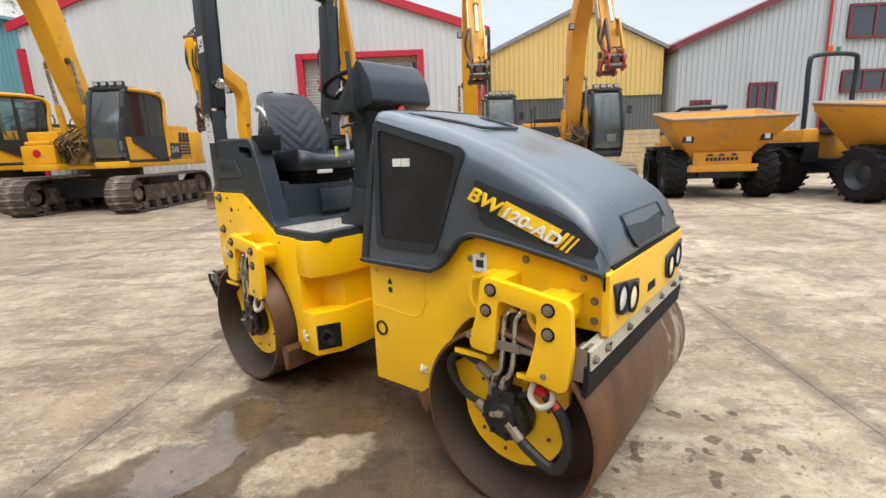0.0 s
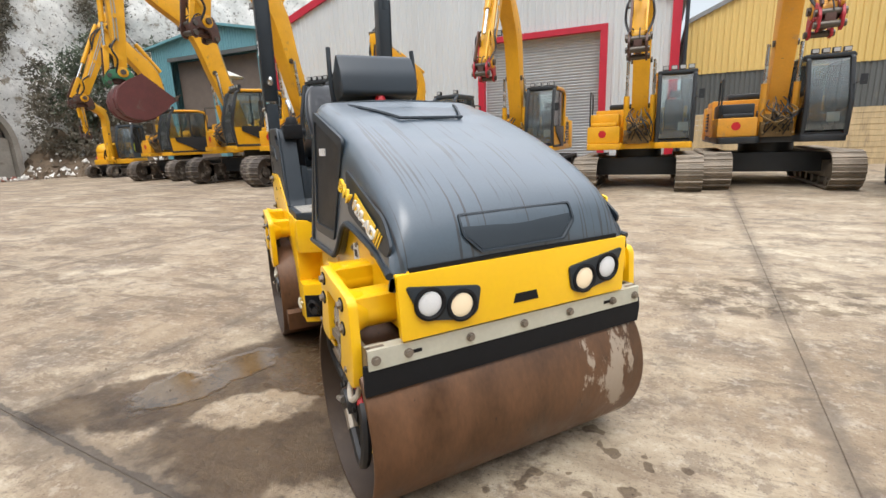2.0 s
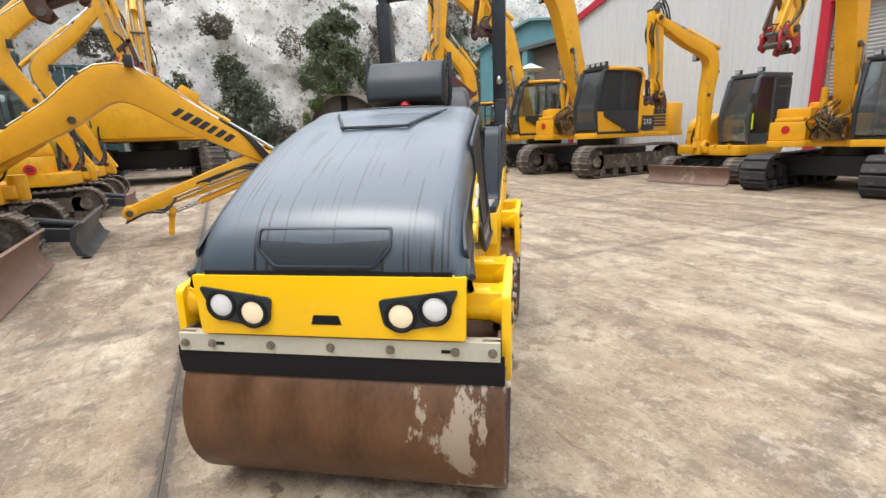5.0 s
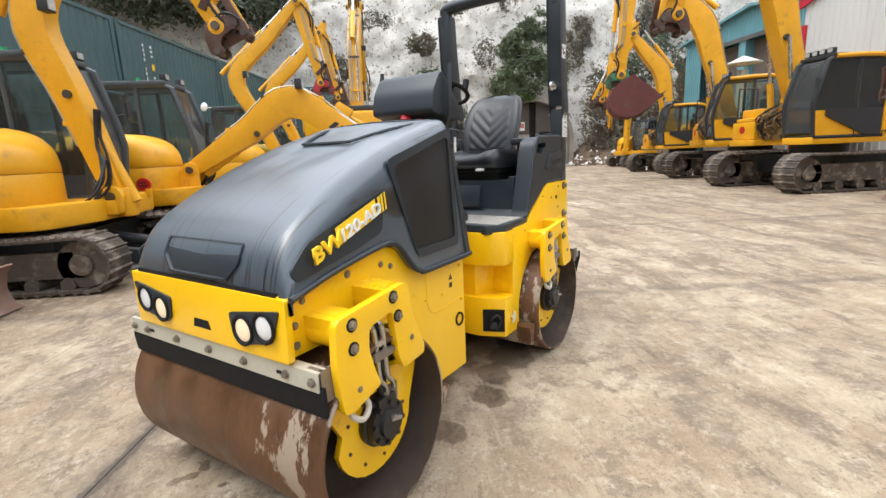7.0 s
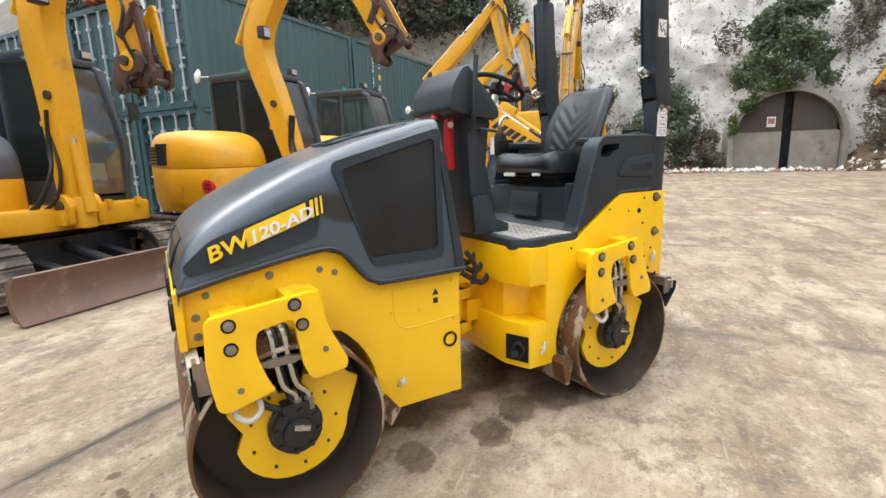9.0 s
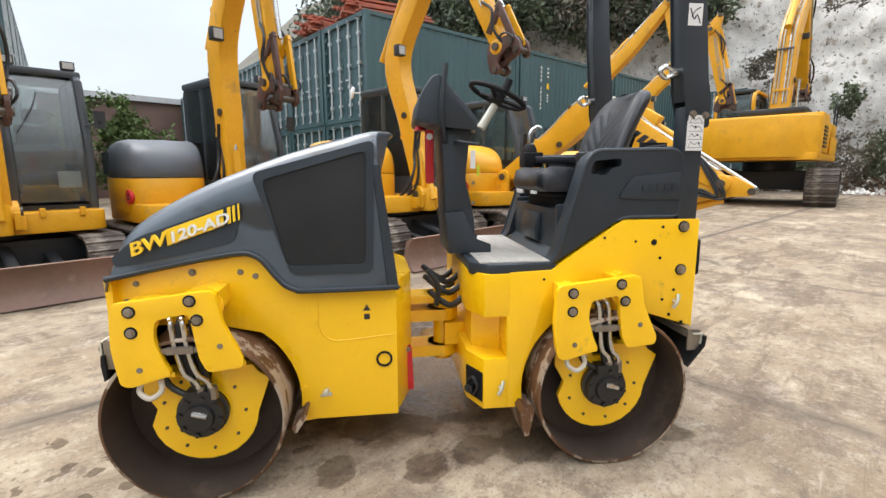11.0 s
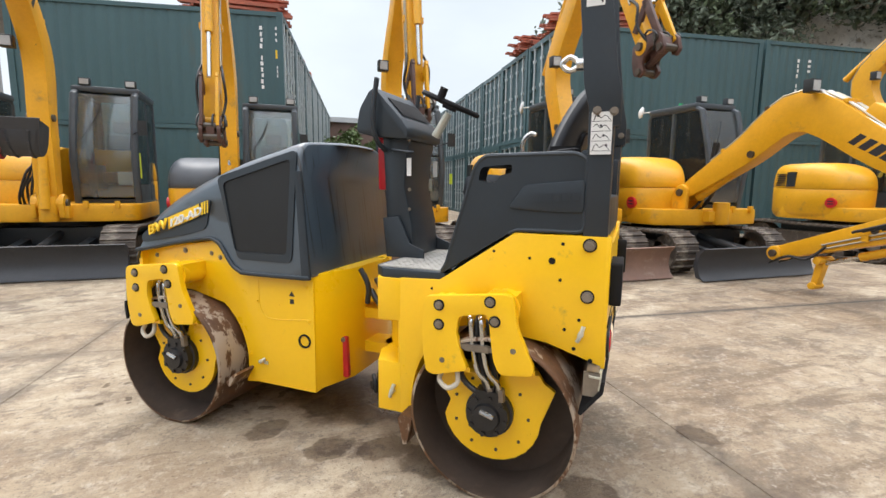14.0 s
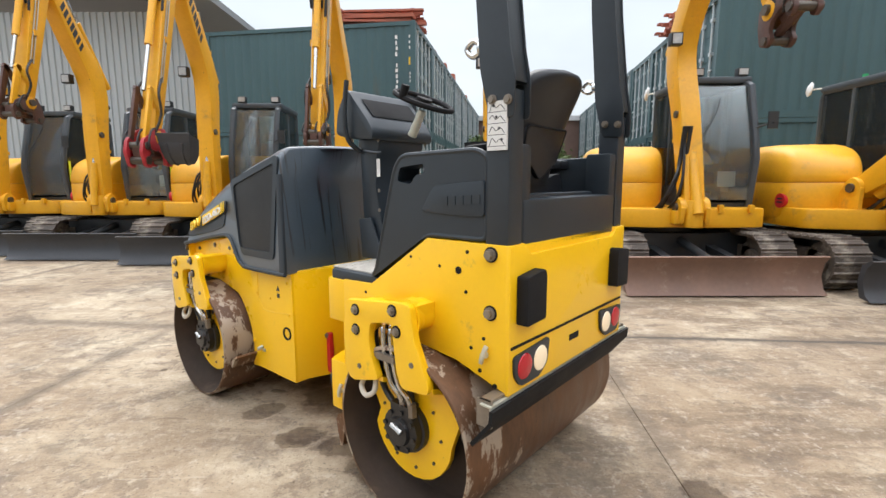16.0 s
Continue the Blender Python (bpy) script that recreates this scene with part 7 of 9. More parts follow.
def arm(ex, boom, stick, m, paint, tool, turn, word, big, deck, deep=0.27, yb=0.0):
    w = 0.42 if big else 0.26
    k = 1.5 if big else 1.0
    f, kn, tp = boom
    path = smooth_path([(f[0], 0, f[1]), tuple(along((f[0], 0, f[1]), (kn[0], 0, kn[1]), 0.55)), (kn[0], 0, kn[1]), tuple(along((kn[0], 0, kn[1]), (tp[0], 0, tp[1]), 0.5)), (tp[0], 0, tp[1])], 5)
    n = len(path) - 1
    prof = []
    for i, p in enumerate(path):
        u = i / n
        prof.append((p.x, p.z, k * (0.17 + deep * max(0, 1 - abs(u - 0.48) / 0.52) ** 0.7)))
    bm = bmesh.new()
    beam(bm, prof, w, yb)
    cyl(bm, (f[0], yb - w * 0.75, f[1]), (f[0], yb + w * 0.75, f[1]), 0.13 * k, seg=16)
    cyl(bm, (tp[0], yb - w * 0.65, tp[1]), (tp[0], yb + w * 0.65, tp[1]), 0.12 * k, seg=16)
    bo = part("boom", bm, paint, ex, bev=0.018, m=m)
    # boom bracket on the body
    bm = bmesh.new()
    for sy in (-1, 1):
        prism(bm, [(f[0] - 0.5 * k, deck), (f[0] + 0.12 * k, deck), (f[0] + 0.14 * k, f[1]), (f[0], f[1] + 0.14 * k), (f[0] - 0.14 * k, f[1])], "y", yb + sy * w * 0.62 - 0.03, yb + sy * w * 0.62 + 0.03)
    part("boom_bracket", bm, paint, ex, bev=0.01, m=m)
    kp = Vector((kn[0], yb, kn[1]))
    fp, tpv = Vector((f[0], yb, f[1])), Vector((tp[0], yb, tp[1]))

    def ram(name, a, b, r, out=0.6):
        bm = bmesh.new()
        mid = along(a, b, out)
        cyl(bm, a, mid, r, seg=12)
        o = part(name, bm, paint, ex, m=m)
        bm = bmesh.new()
        cyl(bm, mid, b, r * 0.55, seg=10)
        part("rod", bm, STEEL, o, "bright steel rod", m=m)

    low = along(fp, kp, 0.62) + Vector((0.06, 0, -0.1)) * k
    base = fp + (Vector((0.28 * k, 0, -0.42 * k)) if big else Vector((0.2, 0, -0.08)))
    if big:
        for sy in (-0.33, 0.33):
            ram("boom_cylinder", base + Vector((0, sy, 0)), low + Vector((0, sy, 0)), 0.075)
    else:
        ram("boom_cylinder", base, low, 0.065)
    sh, sf = Vector((stick[0][0], yb, stick[0][1])), Vector((stick[1][0], yb, stick[1][1]))
    d = (sf - sh).normalized()
    piv = tpv
    path = [(sh.x, sh.z, 0.14 * k), *[(p.x, p.z, h) for p, h in ((along(sh, piv, 0.6) if (piv - sh).length > 0.1 else along(sh, sf, 0.1), 0.28 * k), (along(piv, sf, 0.12), 0.34 * k), (along(piv, sf, 0.5), 0.27 * k), (sf, 0.17 * k))]]
    bm = bmesh.new()
    beam(bm, path, w * 0.78, yb)
    cyl(bm, (sf.x, yb - w * 0.5, sf.z), (sf.x, yb + w * 0.5, sf.z), 0.1 * k, seg=14)
    part("stick", bm, paint, ex, bev=0.015, m=m)
    # stick ram above the boom
    nrm = (tpv - kp).normalized()
    upn = Vector((-nrm.z, 0, nrm.x))
    if upn.z < 0 and abs(upn.z) > 0.3:
        upn = -upn
    if tool == "none":
        ram("stick_cylinder", along(kp, tpv, 0.30) + upn * 0.27, sh + upn * 0.05, 0.05, 0.42)
        c_ = along(kp, tpv, 0.36) + upn * 0.30
        bm = bmesh.new()
        loft(bm, [[c_ + nrm * a_ + upn * b_ + Vector((0, y_, 0)) for a_, b_ in ((-0.16, -0.09), (0.16, -0.09), (0.16, 0.09), (-0.12, 0.10))] for y_ in (-0.1, 0.1)])
        part("ram_cover", bm, paint, ex, bev=0.012, m=m)
        for y_ in (-0.1, -0.05, 0.06, 0.11):
            bm = bmesh.new()
            tube(bm, [along(kp, tpv, 0.02) + upn * 0.30 + Vector((0, y_, 0)), along(kp, tpv, 0.3) + upn * 0.235 + Vector((0, y_, 0)), along(kp, tpv, 0.7) + upn * 0.17 + Vector((0, y_, 0)), along(kp, tpv, 0.93) + upn * 0.13 + Vector((0, y_, 0))], 0.014, 6, 3)
            part("pipe", bm, STEEL, bo, m=m)
        for j_ in range(8):
            sy = 1 if j_ % 2 else -1
            g_ = j_ // 2
            o_ = Vector((0, sy * (0.06 + 0.02 * g_), 0))
            a_ = Vector((0, sy * (w * 0.5 + 0.045 + 0.012 * (g_ % 2)), 0))
            bm = bmesh.new()
            tube(bm, [along(kp, tpv, 0.62) + upn * 0.19 + o_, along(kp, tpv, 0.76 + 0.02 * g_) + upn * 0.16 + a_ * 0.8, along(kp, tpv, 0.90 + 0.03 * g_) + upn * 0.02 + a_, tpv + nrm * (0.05 + 0.03 * g_) - upn * 0.16 + a_ * 1.1, along(piv, sf, 0.16 + 0.03 * g_) + upn * 0.04 + a_ * 1.05, along(piv, sf, 0.42 + 0.05 * g_) + upn * (0.02 + 0.02 * g_) + a_ * 0.9], 0.017, 6, 5)
            part("hose", bm, HOSE, bo, m=m)
        for f_ in (0.2, 0.46):
            c_ = along(piv, sf, f_)
            for sy in (-1, 1):
                bm = bmesh.new()
                cyl(bm, c_ + Vector((0, sy * w * 0.36, 0.02)), c_ + Vector((0, sy * w * 0.47, 0.02)), 0.035, seg=10)
                part("pin", bm, PIN, bo, m=m)
    else:
        ram("stick_cylinder", kp + upn * 0.34 * k - nrm * 0.2, sh, 0.06 * k, 0.5)
    out = Vector((d.z, 0, -d.x))
    if out.x < 0:
        out = -out
    ram("bucket_cylinder", along(piv, sf, 0.02) + out * 0.22 * k, along(piv, sf, 0.8) + out * 0.24 * k, 0.05 * k, 0.7)
    # pins through the joints
    for nm, p, r, ww in (("pin", fp, 0.06, 0.86), ("pin", tpv, 0.06, 0.78), ("pin", sf, 0.05, 0.64), ("pin", sh, 0.05, 0.56), ("pin", low, 0.05, 0.62)):
        bm = bmesh.new()
        cyl(bm, p - Vector((0, w * ww, 0)), p + Vector((0, w * ww, 0)), r * k, seg=12)
        part(nm, bm, PIN, bo, m=m)
    # pipes along the boom's back, held by clamps
    edge = []
    for i, (px, pz, ph) in enumerate(prof):
        a_, b_ = prof[max(i - 1, 0)], prof[min(i + 1, n)]
        d_ = Vector((b_[0] - a_[0], 0, b_[1] - a_[1])).normalized()
        edge.append((Vector((px, yb, pz)), Vector((-d_.z, 0, d_.x)), ph / 2))
    for j, off in enumerate((-0.36, -0.18, 0.18, 0.36)):
        bm = bmesh.new()
        tube(bm, [p + q * (ph + 0.022 * k) + Vector((0, off * w, 0)) for p, q, ph in edge[3:-2]], 0.014 * k, 6, 1)
        part("pipe", bm, PIPE if j != 1 else STEEL, bo, m=m)
    for i in range(4, n - 2, 4):
        p, q, ph = edge[i]
        c_ = p + q * (ph + 0.02 * k)
        part("clamp", boxes((c_.x - 0.03, c_.x + 0.03, yb - 0.45 * w, yb + 0.45 * w, c_.z - 0.03, c_.z + 0.03)), paint if i % 8 else PIN, bo, bev=0.008, m=m)
    # hose loops from the boom's end to the stick
    p, q, ph = edge[-3]
    for j in range(5 if tool != "none" else 0):
        o = Vector((0, (j - 2) * 0.2 * w, 0))
        bulge = (0.30 + 0.08 * (j % 3)) * k
        bm = bmesh.new()
        tube(bm, [p + q * (ph + 0.02) + o, along(p, tpv, 0.6) + q * (ph + bulge * 0.6) + o * 1.1, tpv + q * (0.16 * k + bulge) * 0.8 + out * 0.1 * k + o * 1.2, along(piv, sf, 0.14 + 0.04 * (j % 2)) + out * (0.2 + 0.06 * (j % 2)) * k + o * 1.3, along(piv, sf, 0.32 + 0.05 * (j % 3)) + out * 0.17 * k + o], 0.019 * k, 6, 4)
        part("hose", bm, HOSE, bo, m=m)
    # pipes and clamps down both sides of the stick
    for sy in (-1, 1):
        o = Vector((0, sy * w * 0.43, 0))
        for e in (0.02, 0.07):
            bm = bmesh.new()
            tube(bm, [along(piv, sf, 0.12) + out * (e + 0.02) * k + o, along(piv, sf, 0.5) + out * e * k + o, along(piv, sf, 0.72) + out * e * k + o], 0.012 * k, 6, 2)
            part("pipe", bm, PIPE, bo, m=m)
        bm = bmesh.new()
        tube(bm, [along(piv, sf, 0.7) + out * 0.05 * k + o, along(piv, sf, 0.8) + out * 0.16 * k + o * 1.4, along(piv, sf, 0.9) + out * 0.08 * k + o * 1.5, sf + out * 0.12 * k + o * 0.8 + d * 0.1], 0.018 * k, 6, 4)
        part("hose", bm, HOSE, bo, m=m)
        part("clamp", boxes(*[(c_.x - 0.035 * k, c_.x + 0.035 * k, min(c_.y, c_.y + sy * 0.03), max(c_.y, c_.y + sy * 0.03), c_.z - 0.04 * k, c_.z + 0.04 * k) for c_ in (along(piv, sf, 0.5) + out * 0.04 * k + o,)]), paint, bo, m=m)
    # levers that work the tool
    if tool != "none":
        rod = along(piv, sf, 0.8) + out * 0.24 * k
        for sy in (-1, 1):
            o = Vector((0, sy * w * 0.36, 0))
            bm = bmesh.new()
            for a_, b_ in ((along(piv, sf, 0.88), rod), (rod, sf + out * 0.26 * k + d * 0.08 * k)):
                dd = (b_ - a_).normalized()
                nn = Vector((-dd.z, 0, dd.x)) * 0.05 * k
                loft(bm, [[v + o + Vector((0, yy, 0)) for v in (a_ - nn - dd * 0.05, b_ - nn * 0.8 + dd * 0.05, b_ + nn * 0.8 + dd * 0.05, a_ + nn - dd * 0.05)] for yy in (-0.02, 0.02)])
            part("link", bm, paint if sy > 0 else HITCH, ex, bev=0.006, m=m)
    # lamp under the knee, looking ahead
    c_ = kp - upn * 0.1 * k + Vector((0.2 * k, 0, 0.1 * k)) if tool != "none" else kp + upn * 0.32
    bm = boxes((c_.x - 0.05, c_.x + 0.06, c_.y - w * 0.5 - 0.16, c_.y - w * 0.5 - 0.005, c_.z - 0.08, c_.z + 0.08))
    lamp = part("boom_lamp", bm, CABGREY, bo, "square work lamp", m=m, bev=0.012)
    part("lens", boxes((c_.x + 0.06, c_.x + 0.068, c_.y - w * 0.5 - 0.14, c_.y - w * 0.5 - 0.025, c_.z - 0.06, c_.z + 0.06)), EXLAMP, lamp, "clear lamp lens", m=m)
    if word:
        # maker's word on the boom, as plain shapes
        a, b = along(kp, tpv, 0.34), along(kp, tpv, 0.74)
        q = (b - a)
        for sy in (-1, 1):
            for j in range(7):
                bm = bmesh.new()
                p0, p1 = a + q * (j / 7), a + q * ((j + (0.62, 0.7, 0.8, 0.66, 0.58, 0.66, 0.7)[j]) / 7)
                u = Vector((-q.normalized().z, 0, q.normalized().x)) * 0.07 * k
                lean = q.normalized() * 0.03 * k
                c_ = (p0 + p1) / 2
                ring = [p0 - u - lean, p1 - u - lean, p1 + u + lean, p0 + u + lean]
                yy = Vector((0, sy * (w / 2), 0))
                yc = Vector((0, yb, 0))
                loft(bm, [[Vector((v.x, 0, v.z)) + yc + yy * 0.98 for v in ring], [Vector((v.x, 0, v.z)) + yc + yy * 1.025 for v in ring]])
                part("maker_mark", bm, INK, bo, "dark maker's lettering as plain shapes", m=m)
    mt = m @ Matrix.Translation(sf) @ Matrix.Rotation(radians(turn), 4, "Y")
    tools(ex, tool, mt, k, w)


def tools(ex, tool, m, k, w):
    """What hangs at the stick's foot: below it is -z."""
    if tool == "none":
        # the free lever of the bucket link
        bm = bmesh.new()
        prism(bm, [(-0.05, 0.04), (0.05, 0.04), (0.035, -0.36), (-0.035, -0.36)], "y", -0.05, 0.05)
        cyl(bm, (0, -0.09, -0.34), (0, 0.09, -0.34), 0.045, seg=12)
        cyl(bm, (0, -0.13, 0), (0, 0.13, 0), 0.05, seg=12)
        part("link", bm, EXYELLOW, ex, "yellow bucket link lever", bev=0.006, m=m @ Matrix.Translation((0.55, 0, -0.02)) @ Matrix.Rotation(radians(10), 4, "Y"))
        return
    mat = {"hitch_red": HITCHRED, "bucket_grey": HITCHRED, "claw": HITCHRED, "bucket": HITCHGREEN}.get(tool, HITCH)
    q = k * (1.25 if tool == "bucket_grey" else 0.92)
    bm = bmesh.new()
    for sy in (-1, 1):
        o = rounded([(-0.13, 0.09), (0.05, 0.10), (0.30, 0.0), (0.36, -0.12), (0.33, -0.27), (0.25, -0.31), (0.20, -0.25), (0.24, -0.17), (0.17, -0.12), (0.0, -0.14), (-0.06, -0.21), (-0.05, -0.31), (-0.16, -0.34), (-0.24, -0.26), (-0.21, -0.08)], 0.025, 2)
        prism(bm, [(a * q, c * q) for a, c in o], "y", sy * w * 0.40 - 0.022, sy * w * 0.40 + 0.022)
    hitch = part("quick_hitch", bm, mat, ex, "worn quick hitch", bev=0.006, m=m)
    bm = boxes((-0.15 * q, 0.22 * q, -w * 0.36, w * 0.36, -0.12 * q, -0.03 * q), (0.02 * q, 0.3 * q, -w * 0.2, w * 0.2, -0.22 * q, -0.06 * q))
    cyl(bm, (-0.12 * q, 0, -0.2 * q), (0.26 * q, 0, -0.2 * q), 0.05 * q, seg=10)
    part("hitch_core", bm, HITCH, hitch, bev=0.015, m=m)
    for px, pz in ((0.0, 0.0), (0.26, -0.07), (-0.14, -0.27), (0.28, -0.22)):
        bm = bmesh.new()
        cyl(bm, (px * q, -w * 0.56, pz * q), (px * q, w * 0.56, pz * q), 0.045 * q, seg=10)
        part("pin", bm, PIN, hitch, m=m)
    bm = bmesh.new()
    for y in (-0.1, 0.02, 0.12):
        tube(bm, [(0.05 * q, y, 0.1 * q), (0.2 * q, y * 1.4, 0.08 * q), (0.3 * q, y * 1.5, -0.06 * q), (0.15 * q, y, -0.16 * q)], 0.014, 6, 4)
    part("hose", bm, HOSE, hitch, m=m)
    if tool.startswith("bucket"):
        prof = [(0.3, -0.2), (0.0, -0.19), (-0.22, -0.24), (-0.36, -0.36), (-0.43, -0.52), (-0.42, -0.68), (-0.33, -0.83), (-0.18, -0.94), (0.02, -0.99), (0.3, -0.97), (0.56, -0.88)]
        if tool == "bucket_grey":
            prof = [(p[0] * 0.62, p[1] * 0.62) for p in prof]
        inner = [(p[0] * 0.92 + 0.02, p[1] * 0.95 - 0.01) for p in prof]
        ww = (0.26 if tool == "bucket_grey" else 0.5) * k
        bm = bmesh.new()
        prism(bm, [(a * k, b * k) for a, b in prof + inner[::-1]], "y", -ww, ww)
        for sy in (-ww, ww):
            prism(bm, [(a * k, b * k) for a, b in prof], "y", sy - 0.02, sy + 0.02)
        # cutting lip, wear bands and a narrower floor
        px_, pz_ = prof[-1]
        box(bm, (px_ - 0.16) * k, (px_ + 0.04) * k, -ww - 0.02, ww + 0.02, (pz_ - 0.05) * k, (pz_ + 0.0) * k)
        for sy in (-0.55, 0.55):
            for (a, b), (c, d_) in zip(prof[2:-2], prof[3:-1]):
                cyl(bm, (a * k, sy * ww, b * k), (c * k, sy * ww, d_ * k), 0.03 * k, seg=5)
        for v in bm.verts:
            if tool == "bucket_grey":
                v.co.y *= 1 - 0.55 * min(max(0.32 - v.co.x, 0), 0.6)
            else:
                v.co.y *= 1 - 0.22 * min(max(-v.co.z / k - 0.2, 0), 0.8)
        if tool == "bucket_grey":
            m = m @ Matrix.Translation((-0.12, 0.44, -0.15)) @ Matrix.Rotation(radians(-84), 4, "Y") @ Matrix.Diagonal((0.68, 0.78, 0.6, 1))
        else:
            m = m @ Matrix.Translation((0.05, 0, -0.2 * k)) @ Matrix.Rotation(radians(30), 4, "Y") @ Matrix.Translation((0, 0, 0.2 * k)) @ Matrix.Rotation(math.pi, 4, "Z")
        bucket = part("bucket", bm, BLADEDARK if tool == "bucket_grey" else BUCKETRED, ex, m=m)
        for j in range(5 if tool == "bucket" else 0):
            y = -ww + 2 * ww * j / 4
            bm = bmesh.new()
            prism(bm, [(prof[-1][0] * k - 0.05, prof[-1][1] * k - 0.03), (prof[-1][0] * k + 0.2, prof[-1][1] * k + 0.04), (prof[-1][0] * k - 0.05, prof[-1][1] * k + 0.05)], "y", y - 0.04, y + 0.04)
            part("tooth", bm, PIN, bucket, m=m)


# boom and stick lines: ahead of the turning axis, and up
UPRIGHT = ((1.05, 1.0), (0.45, 3.15), (1.55, 4.9)), ((1.4, 5.3), (2.55, 2.95))
LEANING = ((1.05, 1.0), (1.0, 3.1), (1.95, 4.7)), ((1.85, 5.1), (2.5, 2.55))
ARCHED = ((1.05, 1.0), (1.0, 3.3), (2.95, 4.15)), ((3.05, 4.35), (2.75, 2.35))
REACH = ((1.05, 1.0), (0.0, 3.5), (1.7, 5.3)), ((1.9, 5.65), (2.15, 3.3))
LOW = ((0.8, 1.25), (2.55, 2.3), (4.45, 1.17)), ((4.82, 1.07), (2.4, 0.47))
TALL = ((0.6, 1.8), (1.2, 4.6), (2.6, 6.3)), ((2.4, 6.9), (3.9, 3.5))
TALLFAR = ((0.6, 1.8), (1.7, 5.0), (3.8, 6.6)), ((3.6, 7.2), (4.1, 4.2))


def park(x, y, under, house, label, line, **kw):
    return excavator(x, y, under, house, label, boom=line[0], stick=line[1], **kw)


# the row before the containers
park(-3.9, -1.95, 90, 88, "yellow midi excavator with raised boom and rusty blade", UPRIGHT, blade=BLADE, mirror=True, tool_turn=-25)
park(-6.4, -1.6, 90, 90, "yellow midi excavator with its boom lowered over the yard", LOW, blade=BLADEDARK, mirror=True, word=True, tool="none", deep=0.34, yb=-0.36)
park(-10.9, -1.3, 90, 90, "yellow midi excavator with raised boom beside the containers", REACH, blade=BLADE, mirror=True, tool="claw")
park(-14.2, -1.2, 90, 90, "yellow midi excavator with raised boom and red hitch", REACH, mirror=True)
park(-1.3, -3.1, 90, 92, "grey and yellow midi excavator standing in the alley", (LEANING[0], ((1.85, 5.1), (2.25, 2.45))), blade=BLADE, tail=CWGREY, s=0.97)
park(1.02, -3.5, 90, 88, "grey and yellow midi excavator with raised boom", (LEANING[0], ((1.85, 5.1), (2.5, 2.2))), blade=BLADE, tail=CWGREY, s=0.93)
park(3.55, -4.05, 90, 92, "yellow midi excavator with red hitch and grey bucket", (LEANING[0], ((1.85, 5.1), (2.8, 1.95))), blade=BLADEDARK, word=True, tool="bucket_grey", tool_turn=8)
park(5.85, -4.55, 90, 90, "yellow midi excavator with dark blade and raised boom", LEANING, blade=BLADEDARK, word=True)
park(8.2, -5.0, 90, 90, "yellow midi excavator at the end of the row", LEANING, blade=BLADEDARK)
park(-23.2, 0.9, 2, 178, "large yellow crawler excavator seen from its counterweight", TALL, big=True, s=1.55)
# the row before the warehouse
park(3.65, 14.0, -90, -90, "orange and black excavator with raised boom and red hitch", TALL, big=True, s=0.9, paint=ORANGE, tool="hitch_red", low=CABGREY, pads=PALETRACK)
park(0.85, 13.5, -90, -90, "yellow crawler excavator with steel tracks facing the yard", TALL, big=True, s=0.86, pads=PALETRACK)
park(-2.3, 14.1, -90, -90, "yellow crawler excavator on dark pads facing the yard", TALL, big=True, s=0.84, rubber=True, tool="hitch_red")
park(-5.3, 14.7, -90, -98, "small yellow excavator with arched boom and blade", ARCHED, blade=BLADE, s=0.95)
park(-9.65, 14.4, -90, -91, "large yellow excavator with raised boom and grab", TALLFAR, big=True, s=1.08, beacon=True, rails=True)
park(-13.6, 15.5, -90, -112, "large yellow excavator holding a rust-red bucket", (TALLFAR[0], ((3.6, 7.2), (4.0, 3.5))), big=True, s=1.12, rails=True, tool="bucket")
park(-19.2, 16.5, -90, -100, "yellow excavator with raised boom beneath the cliff", TALL, big=True, s=1.0)
park(-26.5, 18.0, -90, -60, "small yellow excavator parked near the cliff", ARCHED)

# ---- site dumpers ----
LUGS = {}


def tyre_wheel(parent, x, y, r, w, m):
    bm = bmesh.new()
    lathe(bm, [(-w * 0.5, r * 0.55), (-w * 0.5, r * 0.86), (-w * 0.38, r * 0.95), (w * 0.38, r * 0.95), (w * 0.5, r * 0.86), (w * 0.5, r * 0.55)], (x, y, r), (0, 1, 0), 28)
    wh = part("wheel", bm, RUBBER, parent, "chunky black tyre", m=m)
    for sy in (-1, 1):
        key = (r, w, sy)
        if key not in LUGS:
            bm = bmesh.new()
            ring = []
            for yy, da in ((0.0, 0.0), (w * 0.5 * sy, 0.22)):
                for ra, d in ((0.93, -0.05), (0.93, 0.05), (1.0, 0.04), (1.0, -0.04)):
                    ring.append((r * ra * math.cos(da + d), yy, r * ra * math.sin(da + d)))
            loft(bm, [ring[:4], ring[4:]])
            LUGS[key] = mesh_of("tread_lug", bm, RUBBER)
        for k in range(18):
            ob = new("tread_lug", LUGS[key])
            ob.parent = wh
            ob.matrix_local = m @ Matrix.Translation((x, y, r)) @ Matrix.Rotation(-6.28318 * k / 18 - (0.17 if sy > 0 else 0), 4, "Y")
    bm = bmesh.new()
    for sy in (-1, 1):
        lathe(bm, [(sy * w * 0.45, r * 0.56), (sy * w * 0.32, r * 0.5), (sy * w * 0.2, r * 0.3), (sy * w * 0.28, r * 0.2), (sy * w * 0.28, 0.001)], (x, y, r), (0, 1, 0), 20)
    part("rim", bm, DARK, wh, m=m)


